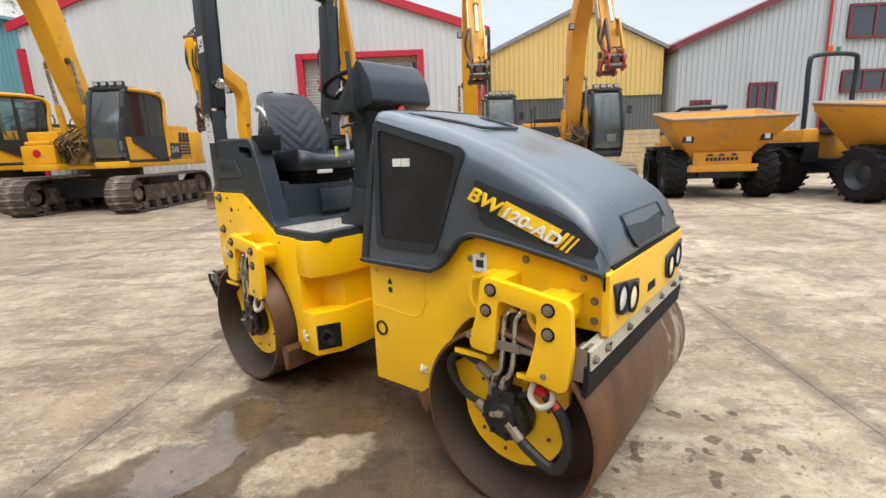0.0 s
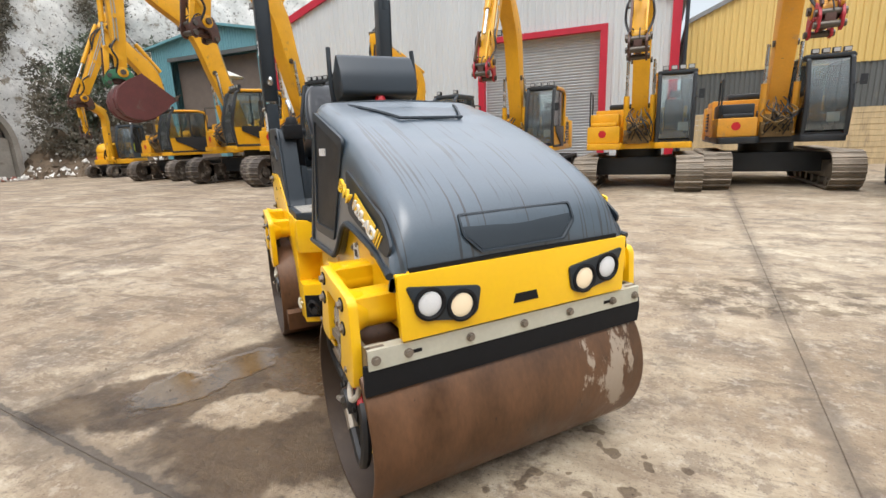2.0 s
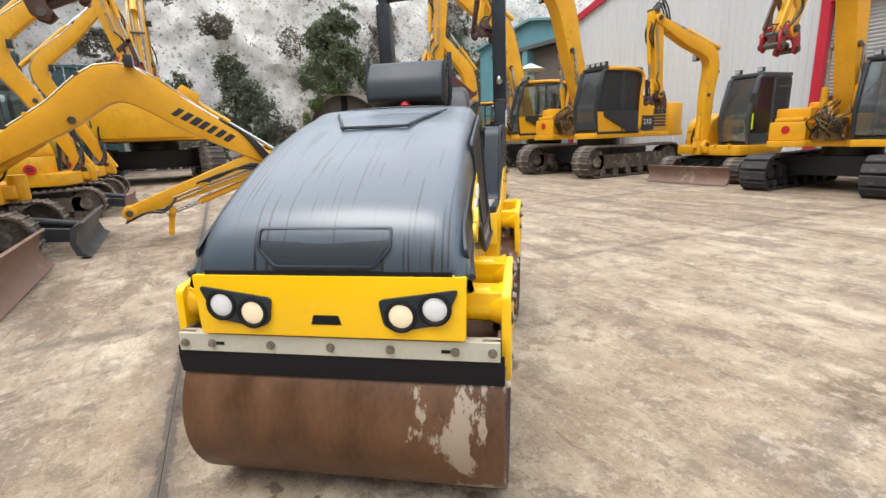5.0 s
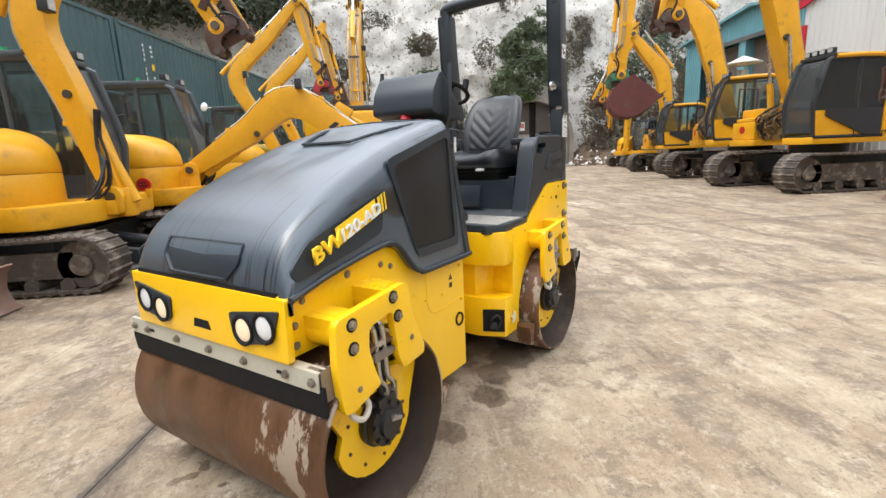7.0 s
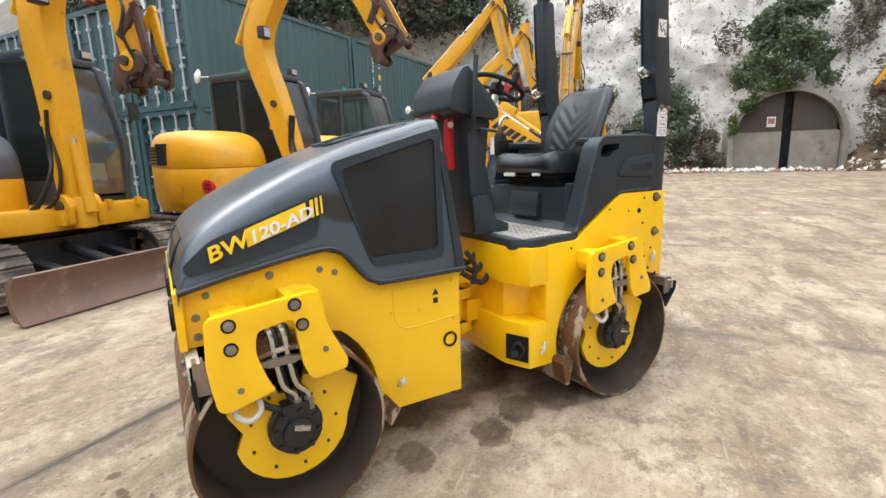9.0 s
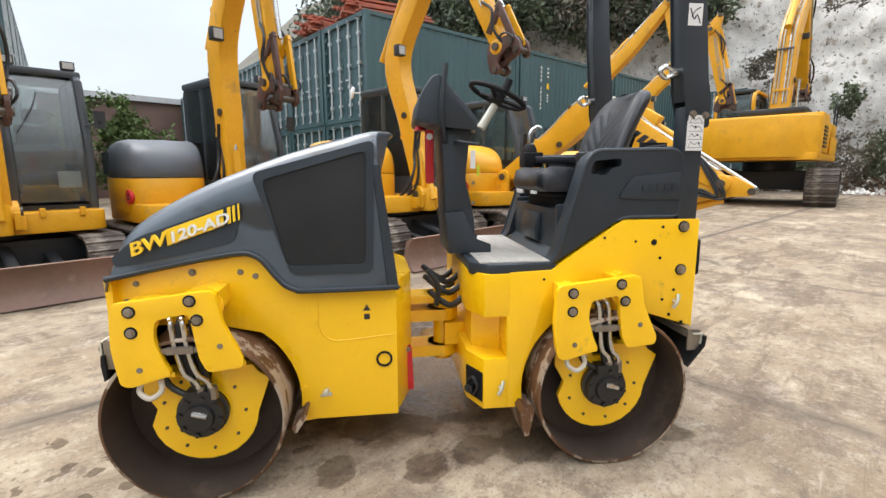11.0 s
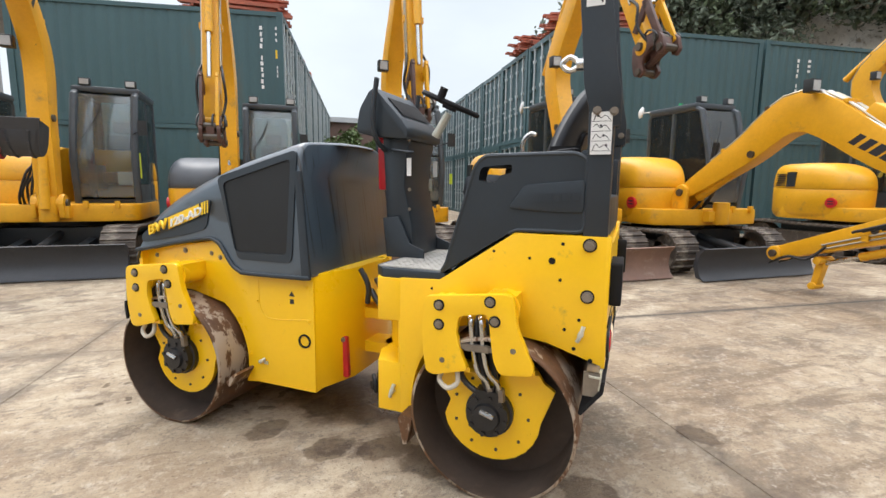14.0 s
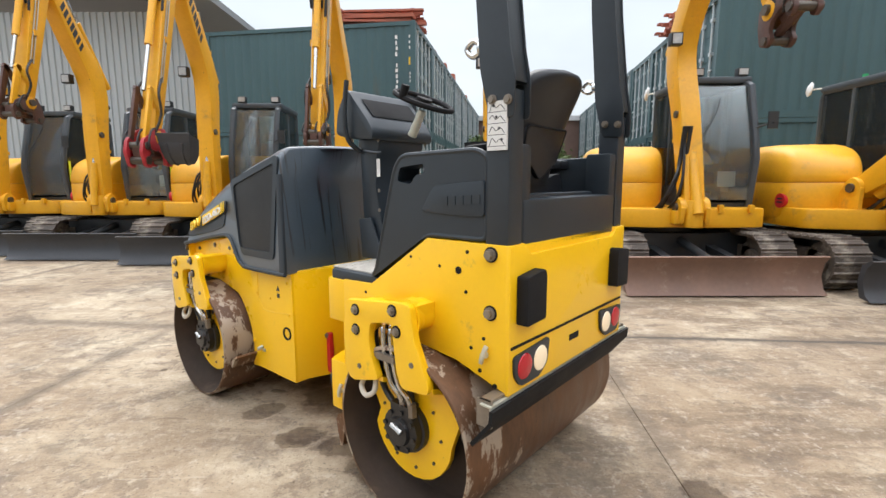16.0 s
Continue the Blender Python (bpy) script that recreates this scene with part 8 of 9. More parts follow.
def dumper(x, y, heading, label, s=1.0, hoop=True):
    d = thing("site_dumper", label, "dumper truck", pose(x, y, 0), "site dumpers")
    m = pose(0, 0, 0, 0, 0, heading) @ Matrix.Scale(s, 4)
    for wx in (1.1, -1.1):
        for wy in (-0.92, 0.92):
            tyre_wheel(d, wx, wy, 0.57, 0.46, m)
    part("chassis", boxes((-2.0, 1.5, -0.45, 0.45, 0.5, 0.82), (0.9, 1.3, -0.7, 0.7, 0.45, 0.7), (-1.3, -0.9, -0.7, 0.7, 0.45, 0.7)), DARK, d, bev=0.03, m=m)
    rings = [[(0.35, -0.62, 0.95), (1.42, -0.62, 0.95), (1.42, 0.62, 0.95), (0.35, 0.62, 0.95)], [(-0.08, -1.17, 1.86), (1.98, -1.17, 1.64), (1.98, 1.17, 1.64), (-0.08, 1.17, 1.86)], [(-0.1, -1.2, 2.02), (2.05, -1.2, 1.78), (2.05, 1.2, 1.78), (-0.1, 1.2, 2.02)]]
    inner = [[(a * 0.96 + 0.03, b * 0.955, c + 0.01) for a, b, c in r] for r in rings]
    bm = bmesh.new()
    loft(bm, rings + [inner[2], inner[1], [(a, b, c + 0.05) for a, b, c in inner[0]]])
    skip = part("skip", bm, ORANGE, d, "orange steel skip with a worn lip", m=m, bev=0.012)
    bm = bmesh.new()
    for a, b in ((rings[2][0], rings[2][1]), (rings[2][1], rings[2][2]), (rings[2][2], rings[2][3]), (rings[2][3], rings[2][0])):
        cyl(bm, a, b, 0.035, seg=8)
    part("rim_bar", bm, WORNLIP, skip, "worn bare lip", m=m)
    for sy in (-0.62, 0.62):
        bm = bmesh.new()
        prism(bm, [(1.47, 0.95), (1.85, 1.5), (1.93, 1.7), (1.78, 1.5)], "y", sy - 0.03, sy + 0.03)
        part("rib", bm, ORANGE, skip, m=m)
        lamp = part("headlamp", boxes((1.62, 1.80, sy * 1.25 - 0.11, sy * 1.25 + 0.11, 1.28, 1.46)), DARK, d, m=m, bev=0.015)
        part("lens", boxes((1.80, 1.806, sy * 1.25 - 0.05, sy * 1.25 + 0.05, 1.32, 1.42)), LAMPCOOL, lamp, m=m)
    bm = boxes((1.42, 1.62, -0.72, 0.72, 0.62, 0.78), (1.5, 1.56, -0.6, 0.6, 0.78, 1.06))
    fr = part("front_plate", bm, ORANGE, d, m=m, bev=0.015)
    bm = bmesh.new()
    for k in range(8):
        box(bm, 1.56, 1.565, -0.34 + 0.085 * k, -0.275 + 0.085 * k, 0.86, 0.94)
    for k in range(3):
        prism(bm, [(-0.34 + 0.24 * k, 0.97), (-0.16 + 0.24 * k, 0.97), (-0.25 + 0.24 * k, 1.03)], "x", 1.56, 1.565)
    part("maker_mark", bm, INK, fr, "dark maker's mark as plain shapes", m=m)
    part("engine_cover", boxes((-2.25, -0.95, -0.62, 0.62, 0.8, 1.5), (-2.3, -1.9, -0.75, 0.75, 0.75, 1.3)), ORANGE, d, m=m, bev=0.06)
    for sy in (-1, 1):
        bm = bmesh.new()
        prism(bm, [(-1.75, 1.1), (-0.45, 1.1), (-0.45, 1.2), (-1.75, 1.2)], "y", sy * 0.66, sy * 1.1)
        prism(bm, [(-0.5, 0.75), (-0.4, 0.75), (-0.4, 1.2), (-0.5, 1.2)], "y", sy * 0.66, sy * 1.0)
        part("mudguard", bm, DARK, d, m=m, bev=0.01)
    part("seat", boxes((-0.95, -0.5, -0.25, 0.25, 1.35, 1.5), (-1.0, -0.88, -0.25, 0.25, 1.45, 1.95)), SEAT, d, m=m, bev=0.05)
    bm = bmesh.new()
    cyl(bm, (-0.05, 0, 1.3), (-0.22, 0, 1.85), 0.03)
    pts = [(-0.22 + 0.04 * math.sin(a), 0.2 * math.cos(a), 1.86 + 0.18 * math.sin(a) * 0.35) for a in [6.28318 * k / 16 for k in range(17)]]
    tube(bm, pts, 0.018, 6, 1)
    part("steering_wheel", bm, RUBBER, d, m=m)
    bm = bmesh.new()
    if not hoop:
        # the roll bar lies folded behind the skip
        tube(bm, [(-1.05, -0.55, 0.9), (-1.05, -0.56, 1.7), (-0.95, -0.56, 1.98), (-0.3, -0.52, 2.12), (-0.15, -0.4, 2.14), (-0.15, 0.4, 2.14), (-0.3, 0.52, 2.12), (-0.95, 0.56, 1.98), (-1.05, 0.56, 1.7), (-1.05, 0.55, 0.9)], 0.05, 10, 4)
        part("roll_bar", bm, DARK, d, "black roll-over hoop, folded down", m=m)
        return
    tube(bm, [(-1.05, -0.55, 0.9), (-1.05, -0.56, 2.1), (-1.05, -0.58, 2.95), (-1.05, -0.42, 3.15), (-1.05, 0.42, 3.15), (-1.05, 0.58, 2.95), (-1.05, 0.56, 2.1), (-1.05, 0.55, 0.9)], 0.055, 10, 5)
    bar = part("roll_bar", bm, DARK, d, "black roll-over hoop", m=m)
    bm = bmesh.new()
    cyl(bm, (-1.05, -0.1, 3.2), (-1.05, -0.1, 3.34), 0.05, 0.04)
    part("beacon", bm, surface("amber_beacon", (0.7, 0.12, 0.02), 0.25), bar, "amber beacon", m=m)
    bm = bmesh.new()
    cyl(bm, (-1.05, 0.08, 3.2), (-1.05, 0.08, 3.32), 0.045, 0.04)
    part("beacon", bm, surface("green_beacon", (0.02, 0.3, 0.1), 0.25), bar, "green beacon", m=m)


dumper(6.74, 12.3, -104, "orange site dumper with front skip and lugged tyres", 1.0, hoop=False)
dumper(9.28, 10.5, -87, "orange site dumper with a black roll hoop")

# ---- the tunnel mouth in the cliff ----
PORTAL = surface("grey_portal_concrete", (0.30, 0.27, 0.23), 0.85, var=0.3, scale=1.0, grain=10, bump=0.4, dirt=(0.12, 0.09, 0.06), dirt_amount=0.25, dirt_scale=0.8)
TIMBER = surface("brown_boarded_door", (0.075, 0.058, 0.047), 0.75, var=0.3, streak=(1, 6, 0.5), dirt=(0.24, 0.19, 0.15), dirt_amount=0.2)
VOID = surface("tunnel_shade_black", (0.004, 0.004, 0.004), 0.9, bump=0)
tn = thing("tunnel_entrance", "arched concrete tunnel mouth with worn double doors", "tunnel entrance", pose(-34.2, 13.7, 0), kind="structure")
outer = [(-3.25, 0)] + [(3.25 * math.cos(a), 1.95 + 3.25 * math.sin(a)) for a in [math.pi - math.pi * k / 24 for k in range(25)]] + [(3.25, 0)]
inner = [(-2.95, 0)] + [(2.95 * math.cos(a), 1.95 + 2.95 * math.sin(a)) for a in [math.pi - math.pi * k / 24 for k in range(25)]] + [(2.95, 0)]
bm = bmesh.new()
loft(bm, [[(x, a, b) for a, b in ring] for x, ring in ((-2.5, outer), (0.0, outer), (0.0, inner), (-2.5, inner))], caps=False, closed=False)
part("arch", bm, PORTAL, tn, "stained concrete arch")


def door_leaf(y0, y1):
    top = [(y, 1.95 + math.sqrt(max(2.93 ** 2 - y * y, 0))) for y in [y0 + (y1 - y0) * k / 12 for k in range(13)]]
    bm = bmesh.new()
    prism(bm, [(y0, 0.05), *[(y, min(z, 2.45)) for y, z in top], (y1, 0.05)], "x", -0.5, -0.38)
    lf = part("door_leaf", bm, PORTAL, tn, "stained grey door leaf")
    bm = bmesh.new()
    pts = [(y, z) for y, z in top if z > 2.45]
    prism(bm, [(pts[0][0], 2.45), *pts, (pts[-1][0], 2.45)], "x", -0.52, -0.42)
    part("upper_boarding", bm, TIMBER, lf, "brown boarding")


door_leaf(-2.9, -0.22)
door_leaf(0.30, 2.9)
# near-black sheet behind the doors, the tunnel's darkness put into its colour
bm = bmesh.new()
bm.faces.new([bm.verts.new((-0.62, a, b)) for a, b in inner])
part("tunnel_shade_sheet", bm, VOID, tn)
sg = part("warning_sign", boxes((-0.36, -0.33, -1.1, -0.62, 2.75, 3.4)), WHITE, tn, "pale warning sign")
part("sign_print", boxes((-0.328, -0.325, -1.04, -0.68, 2.95, 3.3)), surface("faded_red_print", (0.45, 0.16, 0.11), 0.6), sg)

# ---- leaves, shrubs and trees ----
LEAF = surface("dull_green_leaf", (0.108, 0.136, 0.070), 0.65, var=0.5, scale=0.6, grain=6, bump=0)
LEAFDARK = surface("dark_evergreen_leaf", (0.112, 0.134, 0.088), 0.65, var=0.5, scale=0.6, grain=6, bump=0)
LEAFDRY = surface("dry_scrub", (0.17, 0.15, 0.112), 0.8, var=0.5, scale=0.6, grain=6, bump=0)
LEAFLIGHT = surface("fresh_green_leaf", (0.085, 0.13, 0.030), 0.6, var=0.4, scale=0.6, grain=6, bump=0)
leaf_rng = random.Random(7)


def leaves(bm, c, r, n, size, hollow=0.55, flat=None):
    """Small bent leaves in an uneven cloud."""
    c, r = Vector(c), Vector(r)
    made = 0
    while made < n:
        d = Vector([leaf_rng.gauss(0, 1) for _ in range(3)]).normalized()
        k = hollow + (1 - hollow) * leaf_rng.random() ** 0.6
        k *= 0.78 + 0.5 * noise.noise(d * 2.3 + c * 0.37)
        if leaf_rng.random() < 0.14:
            k *= 1.0 + 0.45 * leaf_rng.random()
        p = c + Vector((d.x * r.x, d.y * r.y, d.z * r.z)) * k
        if noise.noise(p * 0.9) < -0.22:
            made += 0.4
            continue
        a, b = Vector([leaf_rng.gauss(0, 1) for _ in range(3)]).normalized(), Vector([leaf_rng.gauss(0, 1) for _ in range(3)])
        b = (b - a * a.dot(b)).normalized()
        s = size * (0.6 + 0.8 * leaf_rng.random())
        nn = a.cross(b) * s * 0.2
        vs = [bm.verts.new(q) for q in (p - a * s, p - b * s * 0.45 + nn, p + a * s, p + b * s * 0.45 + nn)]
        bm.faces.new(vs)
        made += 1


def clump(name, label, category, blobs, n, size, material):
    bm = bmesh.new()
    for c, r, share in blobs:
        leaves(bm, c, r, int(n * share), size)
    return solid(name, bm, material, label, category, "stuff")


clump("ivy", "dark green ivy hanging over the tunnel mouth", "ivy", [((-34.4, 13.4, 7.2), (0.9, 2.3, 2.3), 1), ((-34.8, 12.6, 9.0), (0.9, 1.8, 1.9), 0.6), ((-34.9, 14.3, 10.3), (0.8, 1.6, 1.5), 0.4), ((-34.2, 11.2, 5.8), (0.6, 1.0, 1.5), 0.3), ((-34.3, 15.6, 6.2), (0.6, 0.9, 1.3), 0.25)], 7500, 0.115, LEAF)
clump("ivy", "bright green growth along the arch", "ivy", [((-34.1, 11.4, 4.3), (0.35, 0.8, 0.9), 0.5), ((-34.1, 12.8, 5.15), (0.3, 1.3, 0.3), 0.5), ((-34.1, 10.6, 2.6), (0.3, 0.35, 1.4), 0.4)], 900, 0.12, LEAFLIGHT)
clump("shrub", "green shrub at the foot of the chalk face", "shrub", [((-34.8, 7.4, 3.0), (1.0, 1.8, 2.6), 1), ((-34.8, 6.6, 5.2), (0.8, 1.2, 1.2), 0.4)], 5200, 0.105, LEAFDARK)
clump("shrub", "low dry shrub at the foot of the cliff", "shrub", [((-34.6, 9.4, 1.4), (0.7, 0.9, 1.6), 1), ((-35.4, 3.0, 2.0), (1.0, 2.2, 1.9), 1)], 2800, 0.105, LEAFDRY)
clump("shrub", "dark shrub on the chalk face above the machines", "shrub", [((-33.2, 20.5, 5.0), (1.1, 2.4, 3.4), 1), ((-33.0, 22.5, 8.0), (1.1, 2.0, 2.2), 0.6)], 5000, 0.11, LEAFDARK)
clump("scrub", "dry scrub hanging on the white face", "shrub", [((-36.0, 18.0, 10.0), (0.9, 1.4, 1.6), 0.6), ((-36.6, 5.5, 9.6), (0.9, 1.5, 1.0), 0.5), ((-37.5, -1.5, 8.0), (0.9, 2.0, 1.6), 0.6), ((-34.6, 24.0, 11.0), (1.0, 2.4, 2.2), 0.9), ((-32, 28, 6), (1.2, 2.8, 4), 1.2)], 3600, 0.11, LEAFDRY)


clump("shrub", "large green bush climbing the white face", "shrub", [((-35.6, 6.4, 4.4), (0.9, 1.9, 2.6), 1), ((-35.4, 7.6, 2.4), (0.8, 1.6, 1.9), 0.7), ((-35.8, 6.0, 6.8), (0.7, 1.3, 1.2), 0.4), ((-35.4, 4.6, 2.2), (0.7, 1.2, 1.8), 0.4)], 4600, 0.11, LEAF)
clump("shrub", "green bush at the foot of the white face", "shrub", [((-35.9, 0.2, 2.6), (1.0, 2.0, 2.3), 1), ((-36.3, -1.2, 4.6), (0.9, 1.6, 1.6), 0.6), ((-36.2, -5.5, 3.0), (1.0, 1.5, 2.0), 0.6), ((-36.4, 2.6, 5.4), (0.8, 1.0, 1.2), 0.3)], 4200, 0.11, LEAF)
clump("shrub", "thin grey scrub on the white face", "shrub", [((-35.6, 10.4, 8.6), (0.6, 1.2, 1.6), 0.5), ((-35.3, 17.2, 8.4), (0.6, 1.3, 1.9), 0.7), ((-36.6, 8.2, 12.4), (0.6, 1.2, 0.9), 0.4), ((-36.0, 12.2, 12.6), (0.6, 1.0, 1.0), 0.4), ((-36.9, 2.0, 11.5), (0.6, 1.6, 1.0), 0.5)], 1500, 0.10, LEAFDRY)

# overgrown top of the slope, clump beside clump
scrub_rng = random.Random(21)
for k in range(30):
    f = 0.50 + 0.237 * k / 29
    cx, cy = cliff_line(f)
    hh = cliff_height(f)
    tint = (LEAFDARK, LEAF, LEAFDRY, LEAFDARK, LEAFDARK)[k % 5]
    blobs = []
    for z in ([hh + 0.3, hh - 2.3, hh - 5.0, hh - 7.5] if f > 0.64 else [hh + 0.3, hh - 2.2, hh - 4.4]):
        if z > 2:
            blobs.append(((cx + 1.0 + scrub_rng.uniform(-0.8, 0.8), cy + 0.8 + scrub_rng.uniform(-0.8, 0.8), z + scrub_rng.uniform(-0.6, 0.6)), (1.9 + scrub_rng.random(), 1.5 + scrub_rng.random(), 1.5 + 0.6 * scrub_rng.random()), 1.0))
    clump("scrub", "dull green scrub covering the upper slope", "shrub", blobs, 750, 0.19, tint)
clump("hedge", "green tree behind the containers", "hedge", [((-3.4, -20.5, 2.3), (2.6, 1.3, 2.4), 1), ((-5.8, -20.8, 2.0), (2.0, 1.2, 2.0), 0.8), ((-1.2, -20.8, 1.9), (1.8, 1.2, 1.9), 0.7), ((-4.3, -20.6, 3.7), (1.5, 1.0, 1.1), 0.45)], 4200, 0.12, LEAFLIGHT)

# ---- rubble and stones ----
def stones(name, label, n, area, size, material, seed):
    rg = random.Random(seed)
    bm = bmesh.new()
    for _ in range(n):
        x, y = area(rg)
        s = size * (0.4 + 1.2 * rg.random() ** 2)
        q = Euler((rg.random() * 6, rg.random() * 6, rg.random() * 6)).to_matrix()
        vs = [bm.verts.new(Vector((x, y, s * 0.45)) + q @ Vector(v) * s * (0.7 + 0.5 * rg.random())) for v in ((1, 0, 0), (-1, 0, 0), (0, 0.8, 0), (0, -0.8, 0), (0, 0, 0.6), (0, 0, -0.6))]
        for a, b, c in ((0, 2, 4), (2, 1, 4), (1, 3, 4), (3, 0, 4), (2, 0, 5), (1, 2, 5), (3, 1, 5), (0, 3, 5)):
            bm.faces.new((vs[a], vs[b], vs[c]))
    solid(name, bm, material, label, "rubble", "stuff")


BRICKBIT = surface("broken_brick", (0.34, 0.14, 0.10), 0.85, var=0.3)
EARTH = surface("brown_earth", (0.125, 0.088, 0.056), 0.95, var=0.45, scale=1.2, grain=8, bump=1.0, dirt=(0.30, 0.26, 0.21), dirt_amount=0.2, dirt_scale=1.8, chips=(0.05, 0.045, 0.03), chip_amount=0.15)
stones("chalk_rubble", "white chalk rubble along the foot of the cliff", 500, lambda g: (-33.6 + 1.9 * g.random() ** 2, 3 + 22 * g.random()), 0.17, CHALK, 3)
stones("brick_rubble", "broken red brick along the foot of the cliff", 220, lambda g: (-33.4 + 2.0 * g.random() ** 2, 4 + 18 * g.random()), 0.13, BRICKBIT, 4)


def bank(s0, s1, top, reach, label, seed):
    """Earth slipped down against the cliff."""
    bm = bmesh.new()
    grid = []
    for i in range(61):
        f = s0 + (s1 - s0) * i / 60
        x, y = cliff_line(f)
        x2, y2 = cliff_line(f + 0.003)
        d = Vector((x2 - x, y2 - y, 0)).normalized()
        out = Vector((-d.y, d.x, 0))
        end = math.sin(math.pi * i / 60) ** 0.8
        col = []
        for j in range(15):
            v = j / 14
            p = Vector((x, y, 0)) + out * (-1.5 + (reach + 1.5) * v)
            z = (top * end * (1 - v) ** 1.3 + 0.25 * end) * (0.8 + 0.5 * noise.fractal(Vector((p.x, p.y, seed)) * 0.4, 0.8, 2.0, 5))
            col.append(bm.verts.new((p.x, p.y, max(z, 0.0) - (0.06 if j == 14 else 0))))
        grid.append(col)
    for a, b in zip(grid, grid[1:]):
        for j in range(14):
            bm.faces.new((a[j], b[j], b[j + 1], a[j + 1]))
    co = [[v.co.copy() for v in col] for col in grid]
    solid("earth_bank", bm, EARTH, label, "earth bank", "structure")
    # fallen blocks lying on it
    rg = random.Random(seed)
    for kind, mat, n, size in (("chalk_rubble", CHALK, 420, 0.20), ("earth_clods", EARTH, 700, 0.26)):
        b2 = bmesh.new()
        for _ in range(n):
            i, j = rg.randrange(60), min(int(15 * rg.random() ** 0.6), 13)
            p = co[i][j].lerp(co[i + 1][j + 1], rg.random())
            s = size * (0.35 + 1.3 * rg.random() ** 2)
            q = Euler((rg.random() * 6, rg.random() * 6, rg.random() * 6)).to_matrix()
            vs = [b2.verts.new(p + q @ Vector(v) * s * (0.7 + 0.5 * rg.random())) for v in ((1, 0, 0), (-1, 0, 0), (0, 0.8, 0), (0, -0.8, 0), (0, 0, 0.6), (0, 0, -0.6))]
            for a, b, c in ((0, 2, 4), (2, 1, 4), (1, 3, 4), (3, 0, 4), (2, 0, 5), (1, 2, 5), (3, 1, 5), (0, 3, 5)):
                b2.faces.new((vs[a], vs[b], vs[c]))
        solid(kind, b2, mat, "fallen white chalk on the earth bank" if mat is CHALK else "brown clods on the earth bank", "rubble", "stuff")


bank(0.06, 0.245, 9.5, 4.2, "brown earth slipped against the chalk face", 3)
bank(0.30, 0.46, 1.6, 2.6, "low brown earth bank below the cliff", 8)
clump("shrub", "brown scrub and brambles beside the tunnel", "shrub", [((-33.4, 18.0, 3.2), (0.8, 1.0, 2.4), 0.7), ((-32.6, 19.6, 2.0), (1.2, 1.4, 1.6), 1), ((-31.6, 21.6, 1.6), (1.4, 1.6, 1.4), 1), ((-34.0, 18.6, 6.0), (0.6, 1.0, 1.8), 0.5)], 1300, 0.11, LEAFDRY)
clump("shrub", "thin grey scrub on the earth bank", "shrub", [((-33.0, 19.0, 4.6), (1.4, 1.7, 2.2), 1), ((-32.2, 22.5, 4.0), (1.5, 2.2, 2.4), 1), ((-31.0, 26.5, 4.2), (1.6, 2.4, 2.6), 1), ((-29.0, 30.5, 4.5), (1.8, 2.4, 2.8), 1), ((-26.0, 34.0, 5.0), (2.0, 2.4, 3.0), 1)], 1500, 0.11, LEAFDRY)
clump("shrub", "dark green scrub on the earth bank", "shrub", [((-33.4, 20.6, 6.6), (1.2, 1.8, 1.8), 1), ((-32.0, 25.0, 7.4), (1.3, 2.0, 2.2), 1), ((-29.6, 29.0, 8.0), (1.5, 2.2, 2.4), 1), ((-27.0, 33.0, 8.5), (1.5, 2.2, 2.4), 1)], 1300, 0.11, LEAFDARK)
stones("grit", "small stones scattered on the concrete", 300, lambda g: (-6 + 10 * g.random(), -1 + 8 * g.random()), 0.005, SUBBASE, 8)

# ---- behind and on the containers ----
BRICKWALL = surface("dark_brick", (0.16, 0.10, 0.08), 0.85, var=0.25, scale=1.2, grain=18, bump=0.4)
bw = thing("brick_building", "low dark brick building with a pale flat roof", "building", kind="structure")
part("wall", boxes((-12, 1.5, -32, -26, 0, 5.2)), BRICKWALL, bw)
part("roof", boxes((-12.2, 1.7, -32.2, -25.8, 5.2, 5.5)), surface("pale_roof_edge", (0.5, 0.5, 0.5), 0.6), bw, "pale roof edge")
part("window", boxes((-8.2, -6.9, -26.02, -25.97, 2.0, 3.0)), surface("dull_window", (0.05, 0.05, 0.06), 0.2), bw)
gs = thing("canopy_shed", "pale grey corrugated shed with an overhanging roof", "building", kind="structure")
bm = bmesh.new()
cladding(bm, 6.75, 24, -9.6, 0, lambda q: 6.4, 0.2, 0.045, "x", 1)
part("wall", bm, CLADGREY, gs)
bm = bmesh.new()
prism(bm, [(6.2, 6.55), (26, 9.6), (26, 9.8), (6.2, 6.75)], "y", -22, -8.2)
part("roof", bm, ROOF, gs)
bm = bmesh.new()
for k in range(6):
    x = 7.5 + 2.2 * k
    box(bm, x - 0.05, x + 0.05, -9.6, -8.3, 6.4 + (x - 6.2) * 0.154 - 0.05, 6.5 + (x - 6.2) * 0.154)
part("rafter", bm, DARK, gs)
code_marks(STACK_A @ pose(0.55, -0.022, 5.15))
code_marks(STACK_B @ pose(-7.3, -0.022, 5.05))
REDOXIDE = surface("red_oxide_steel", (0.36, 0.10, 0.055), 0.6, var=0.3, bump=0.1)


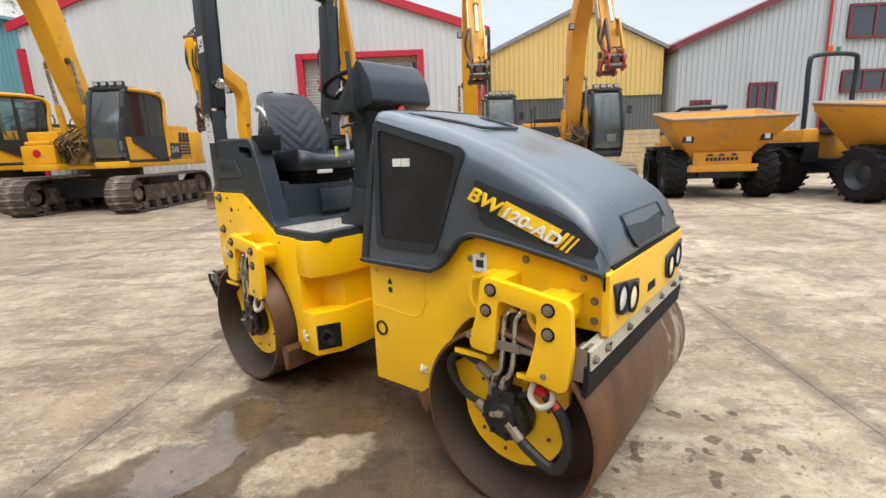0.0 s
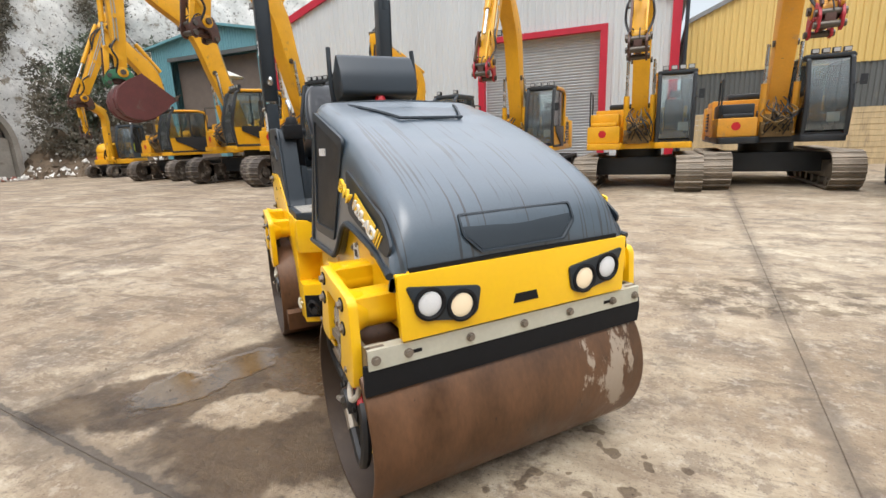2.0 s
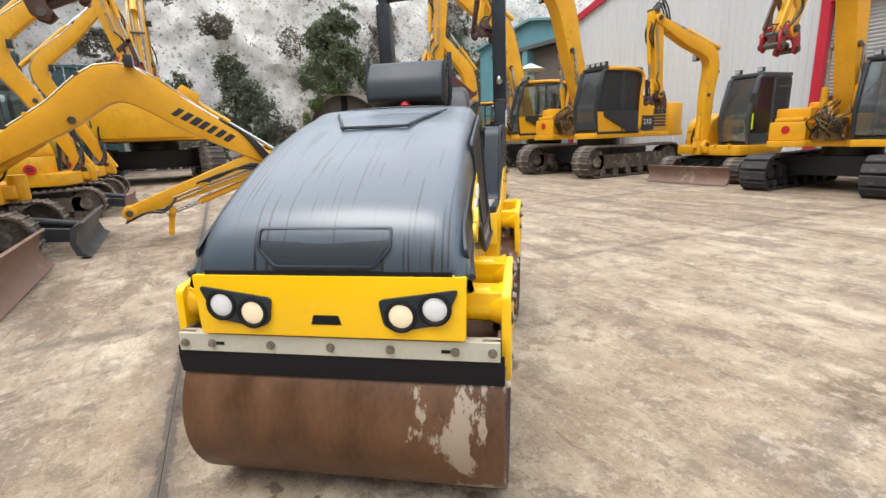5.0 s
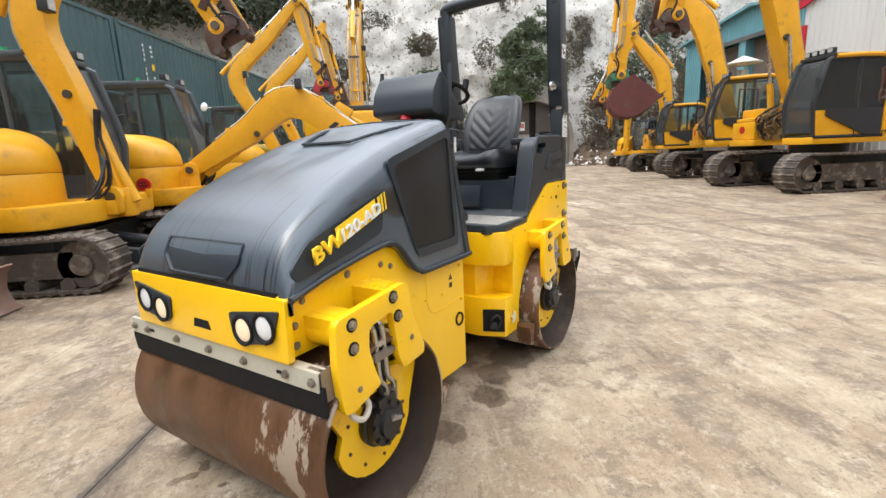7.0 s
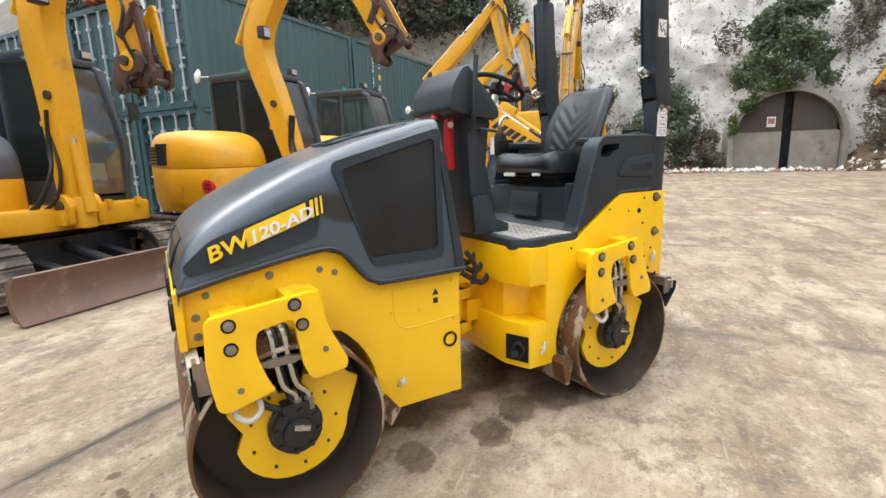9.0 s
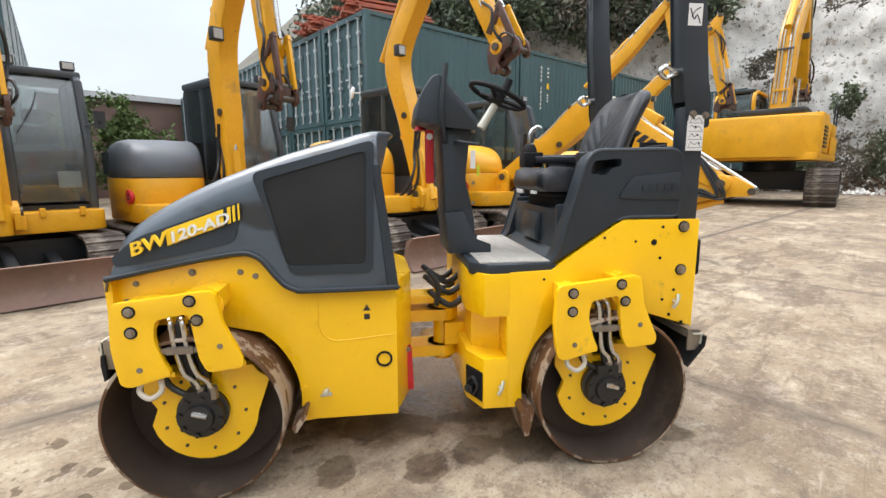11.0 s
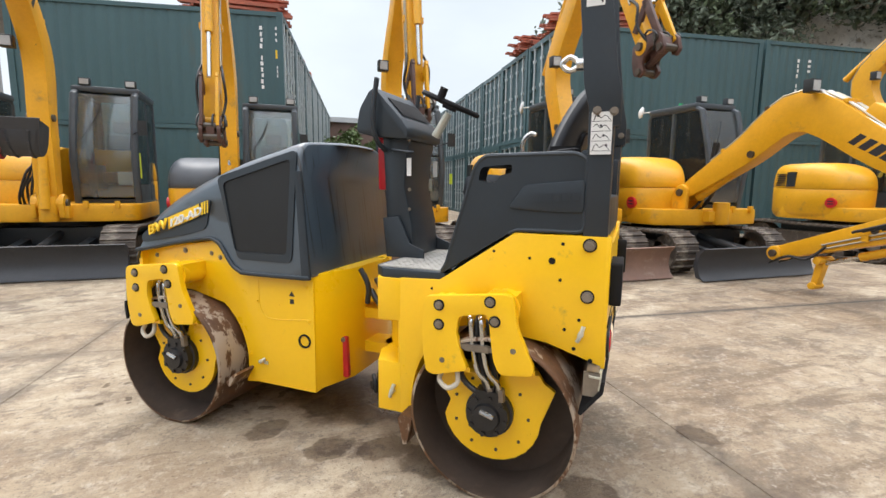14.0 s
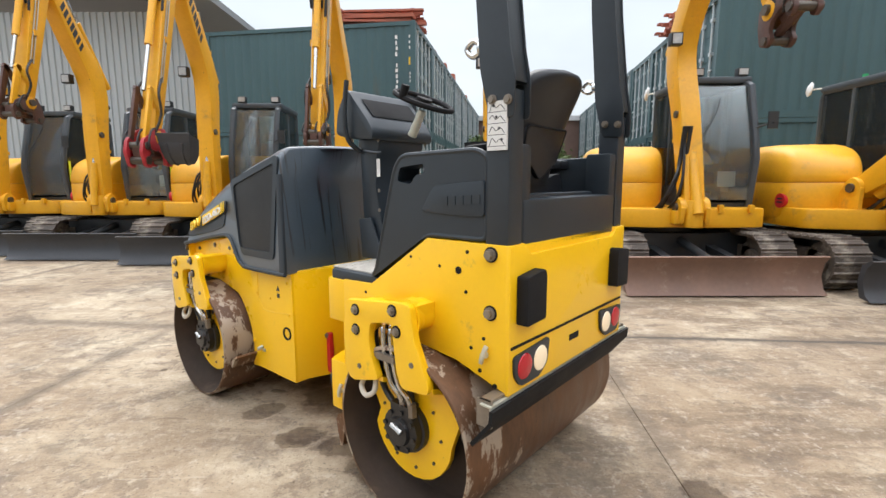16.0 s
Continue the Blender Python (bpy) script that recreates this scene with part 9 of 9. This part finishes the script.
def steel_stack(stack, x, y, z, turn, label):
    t = thing("steel_plank_stack", label, "steel planks", stack @ pose(x, y, z, 0, 0, turn), "steel stacked on the containers")
    for k in range(5):
        z0 = 0.11 * k
        part("bearer", boxes((-1.05, -0.97, -0.6, 0.6, z0, z0 + 0.05), (0.9, 0.98, -0.6, 0.6, z0, z0 + 0.05)), REDOXIDE, t, m=pose(0.04 * math.sin(k * 2.3), 0, 0))
        for q in range(6):
            if (k, q) not in ((4, 0), (4, 1), (3, 5), (4, 5)):
                y_ = -0.58 + 0.2 * q
                e_ = 0.22 * math.sin(k * 2.3 + q * 1.9 + x)
                part("steel_plank", boxes((-1.15 + e_, 1.15 + e_, y_, y_ + 0.15, z0 + 0.05, z0 + 0.105)), REDOXIDE, t, m=pose(0, 0, 0, 0, 0, 2.5 * math.sin(k * 3.1 + q)))


steel_stack(STACK_A, 1.3, -1.0, 2 * CH, 8, "rust-red steel planks stacked on a container")
steel_stack(STACK_B, -1.2, -1.0, 2 * CH, -12, "rust-red steel planks piled on a container")
steel_stack(STACK_B, -1.1, -3.4, 2 * CH, 5, "rust-red steel planks piled on a container")
for k in range(5):
    bm = boxes((0.15, 0.45 + 0.1 * (k % 2), -3.9 - 2.3 * k, -3.5 - 2.3 * k, 2 * CH, 2 * CH + 0.2 + 0.1 * (k % 3)))
    bm.transform(STACK_A)
    t = solid("scrap_bar", bm, REDOXIDE, "rust-red steel offcut on a container roof", "steel", bev=0.01)
far = container(pose(-27.5, -3.4, 0, 0, 0, 180), first)
container(pose(-27.5, -3.4, CH, 0, 0, 180), first)
# flue with a conical cap beside the blue shed
fl = thing("metal_flue", "galvanised flue with a conical cap", "flue", pose(-18.05, 18.4, -0.2))
bm = bmesh.new()
cyl(bm, (0, 0, 0), (0, 0, 4.6), 0.22, seg=18)
part("pipe", bm, ZINC, fl)
bm = bmesh.new()
lathe(bm, [(0, 0.75), (0.03, 0.76), (0.35, 0.05), (0.36, 0.001)], (0, 0, 4.85), (0, 0, 1), 22)
for k in range(3):
    a = 2.09 * k
    cyl(bm, (0.2 * math.cos(a), 0.2 * math.sin(a), 4.5), (0.3 * math.cos(a), 0.3 * math.sin(a), 4.95), 0.015, seg=6)
part("cap", bm, ZINC, fl)


# ---- the yard's slabs ----
def slab_mesh(w, d):
    bm = bmesh.new()
    c = 0.0022
    rings = [[(c + e, c + e, z), (w - c - e, c + e, z), (w - c - e, d - c - e, z), (c + e, d - c - e, z)] for e, z in ((0, -0.019), (0, -0.003), (0.003, 0.0))]
    loft(bm, rings)
    return mesh_of("concrete_slab", bm, CONCRETE, 20)


slab = slab_mesh(3.75, 7.45)
lay = Matrix.Translation((1.9, 1.08, 0)) @ Matrix.Rotation(SLAB_TURN, 4, "Z")
for i in range(-9, 6):
    for j in range(-4, 4):
        ob = new("concrete_slab", slab)
        ob.parent = ground
        ob.matrix_local = lay @ Matrix.Translation((3.75 * i, 7.45 * j, 0.0))
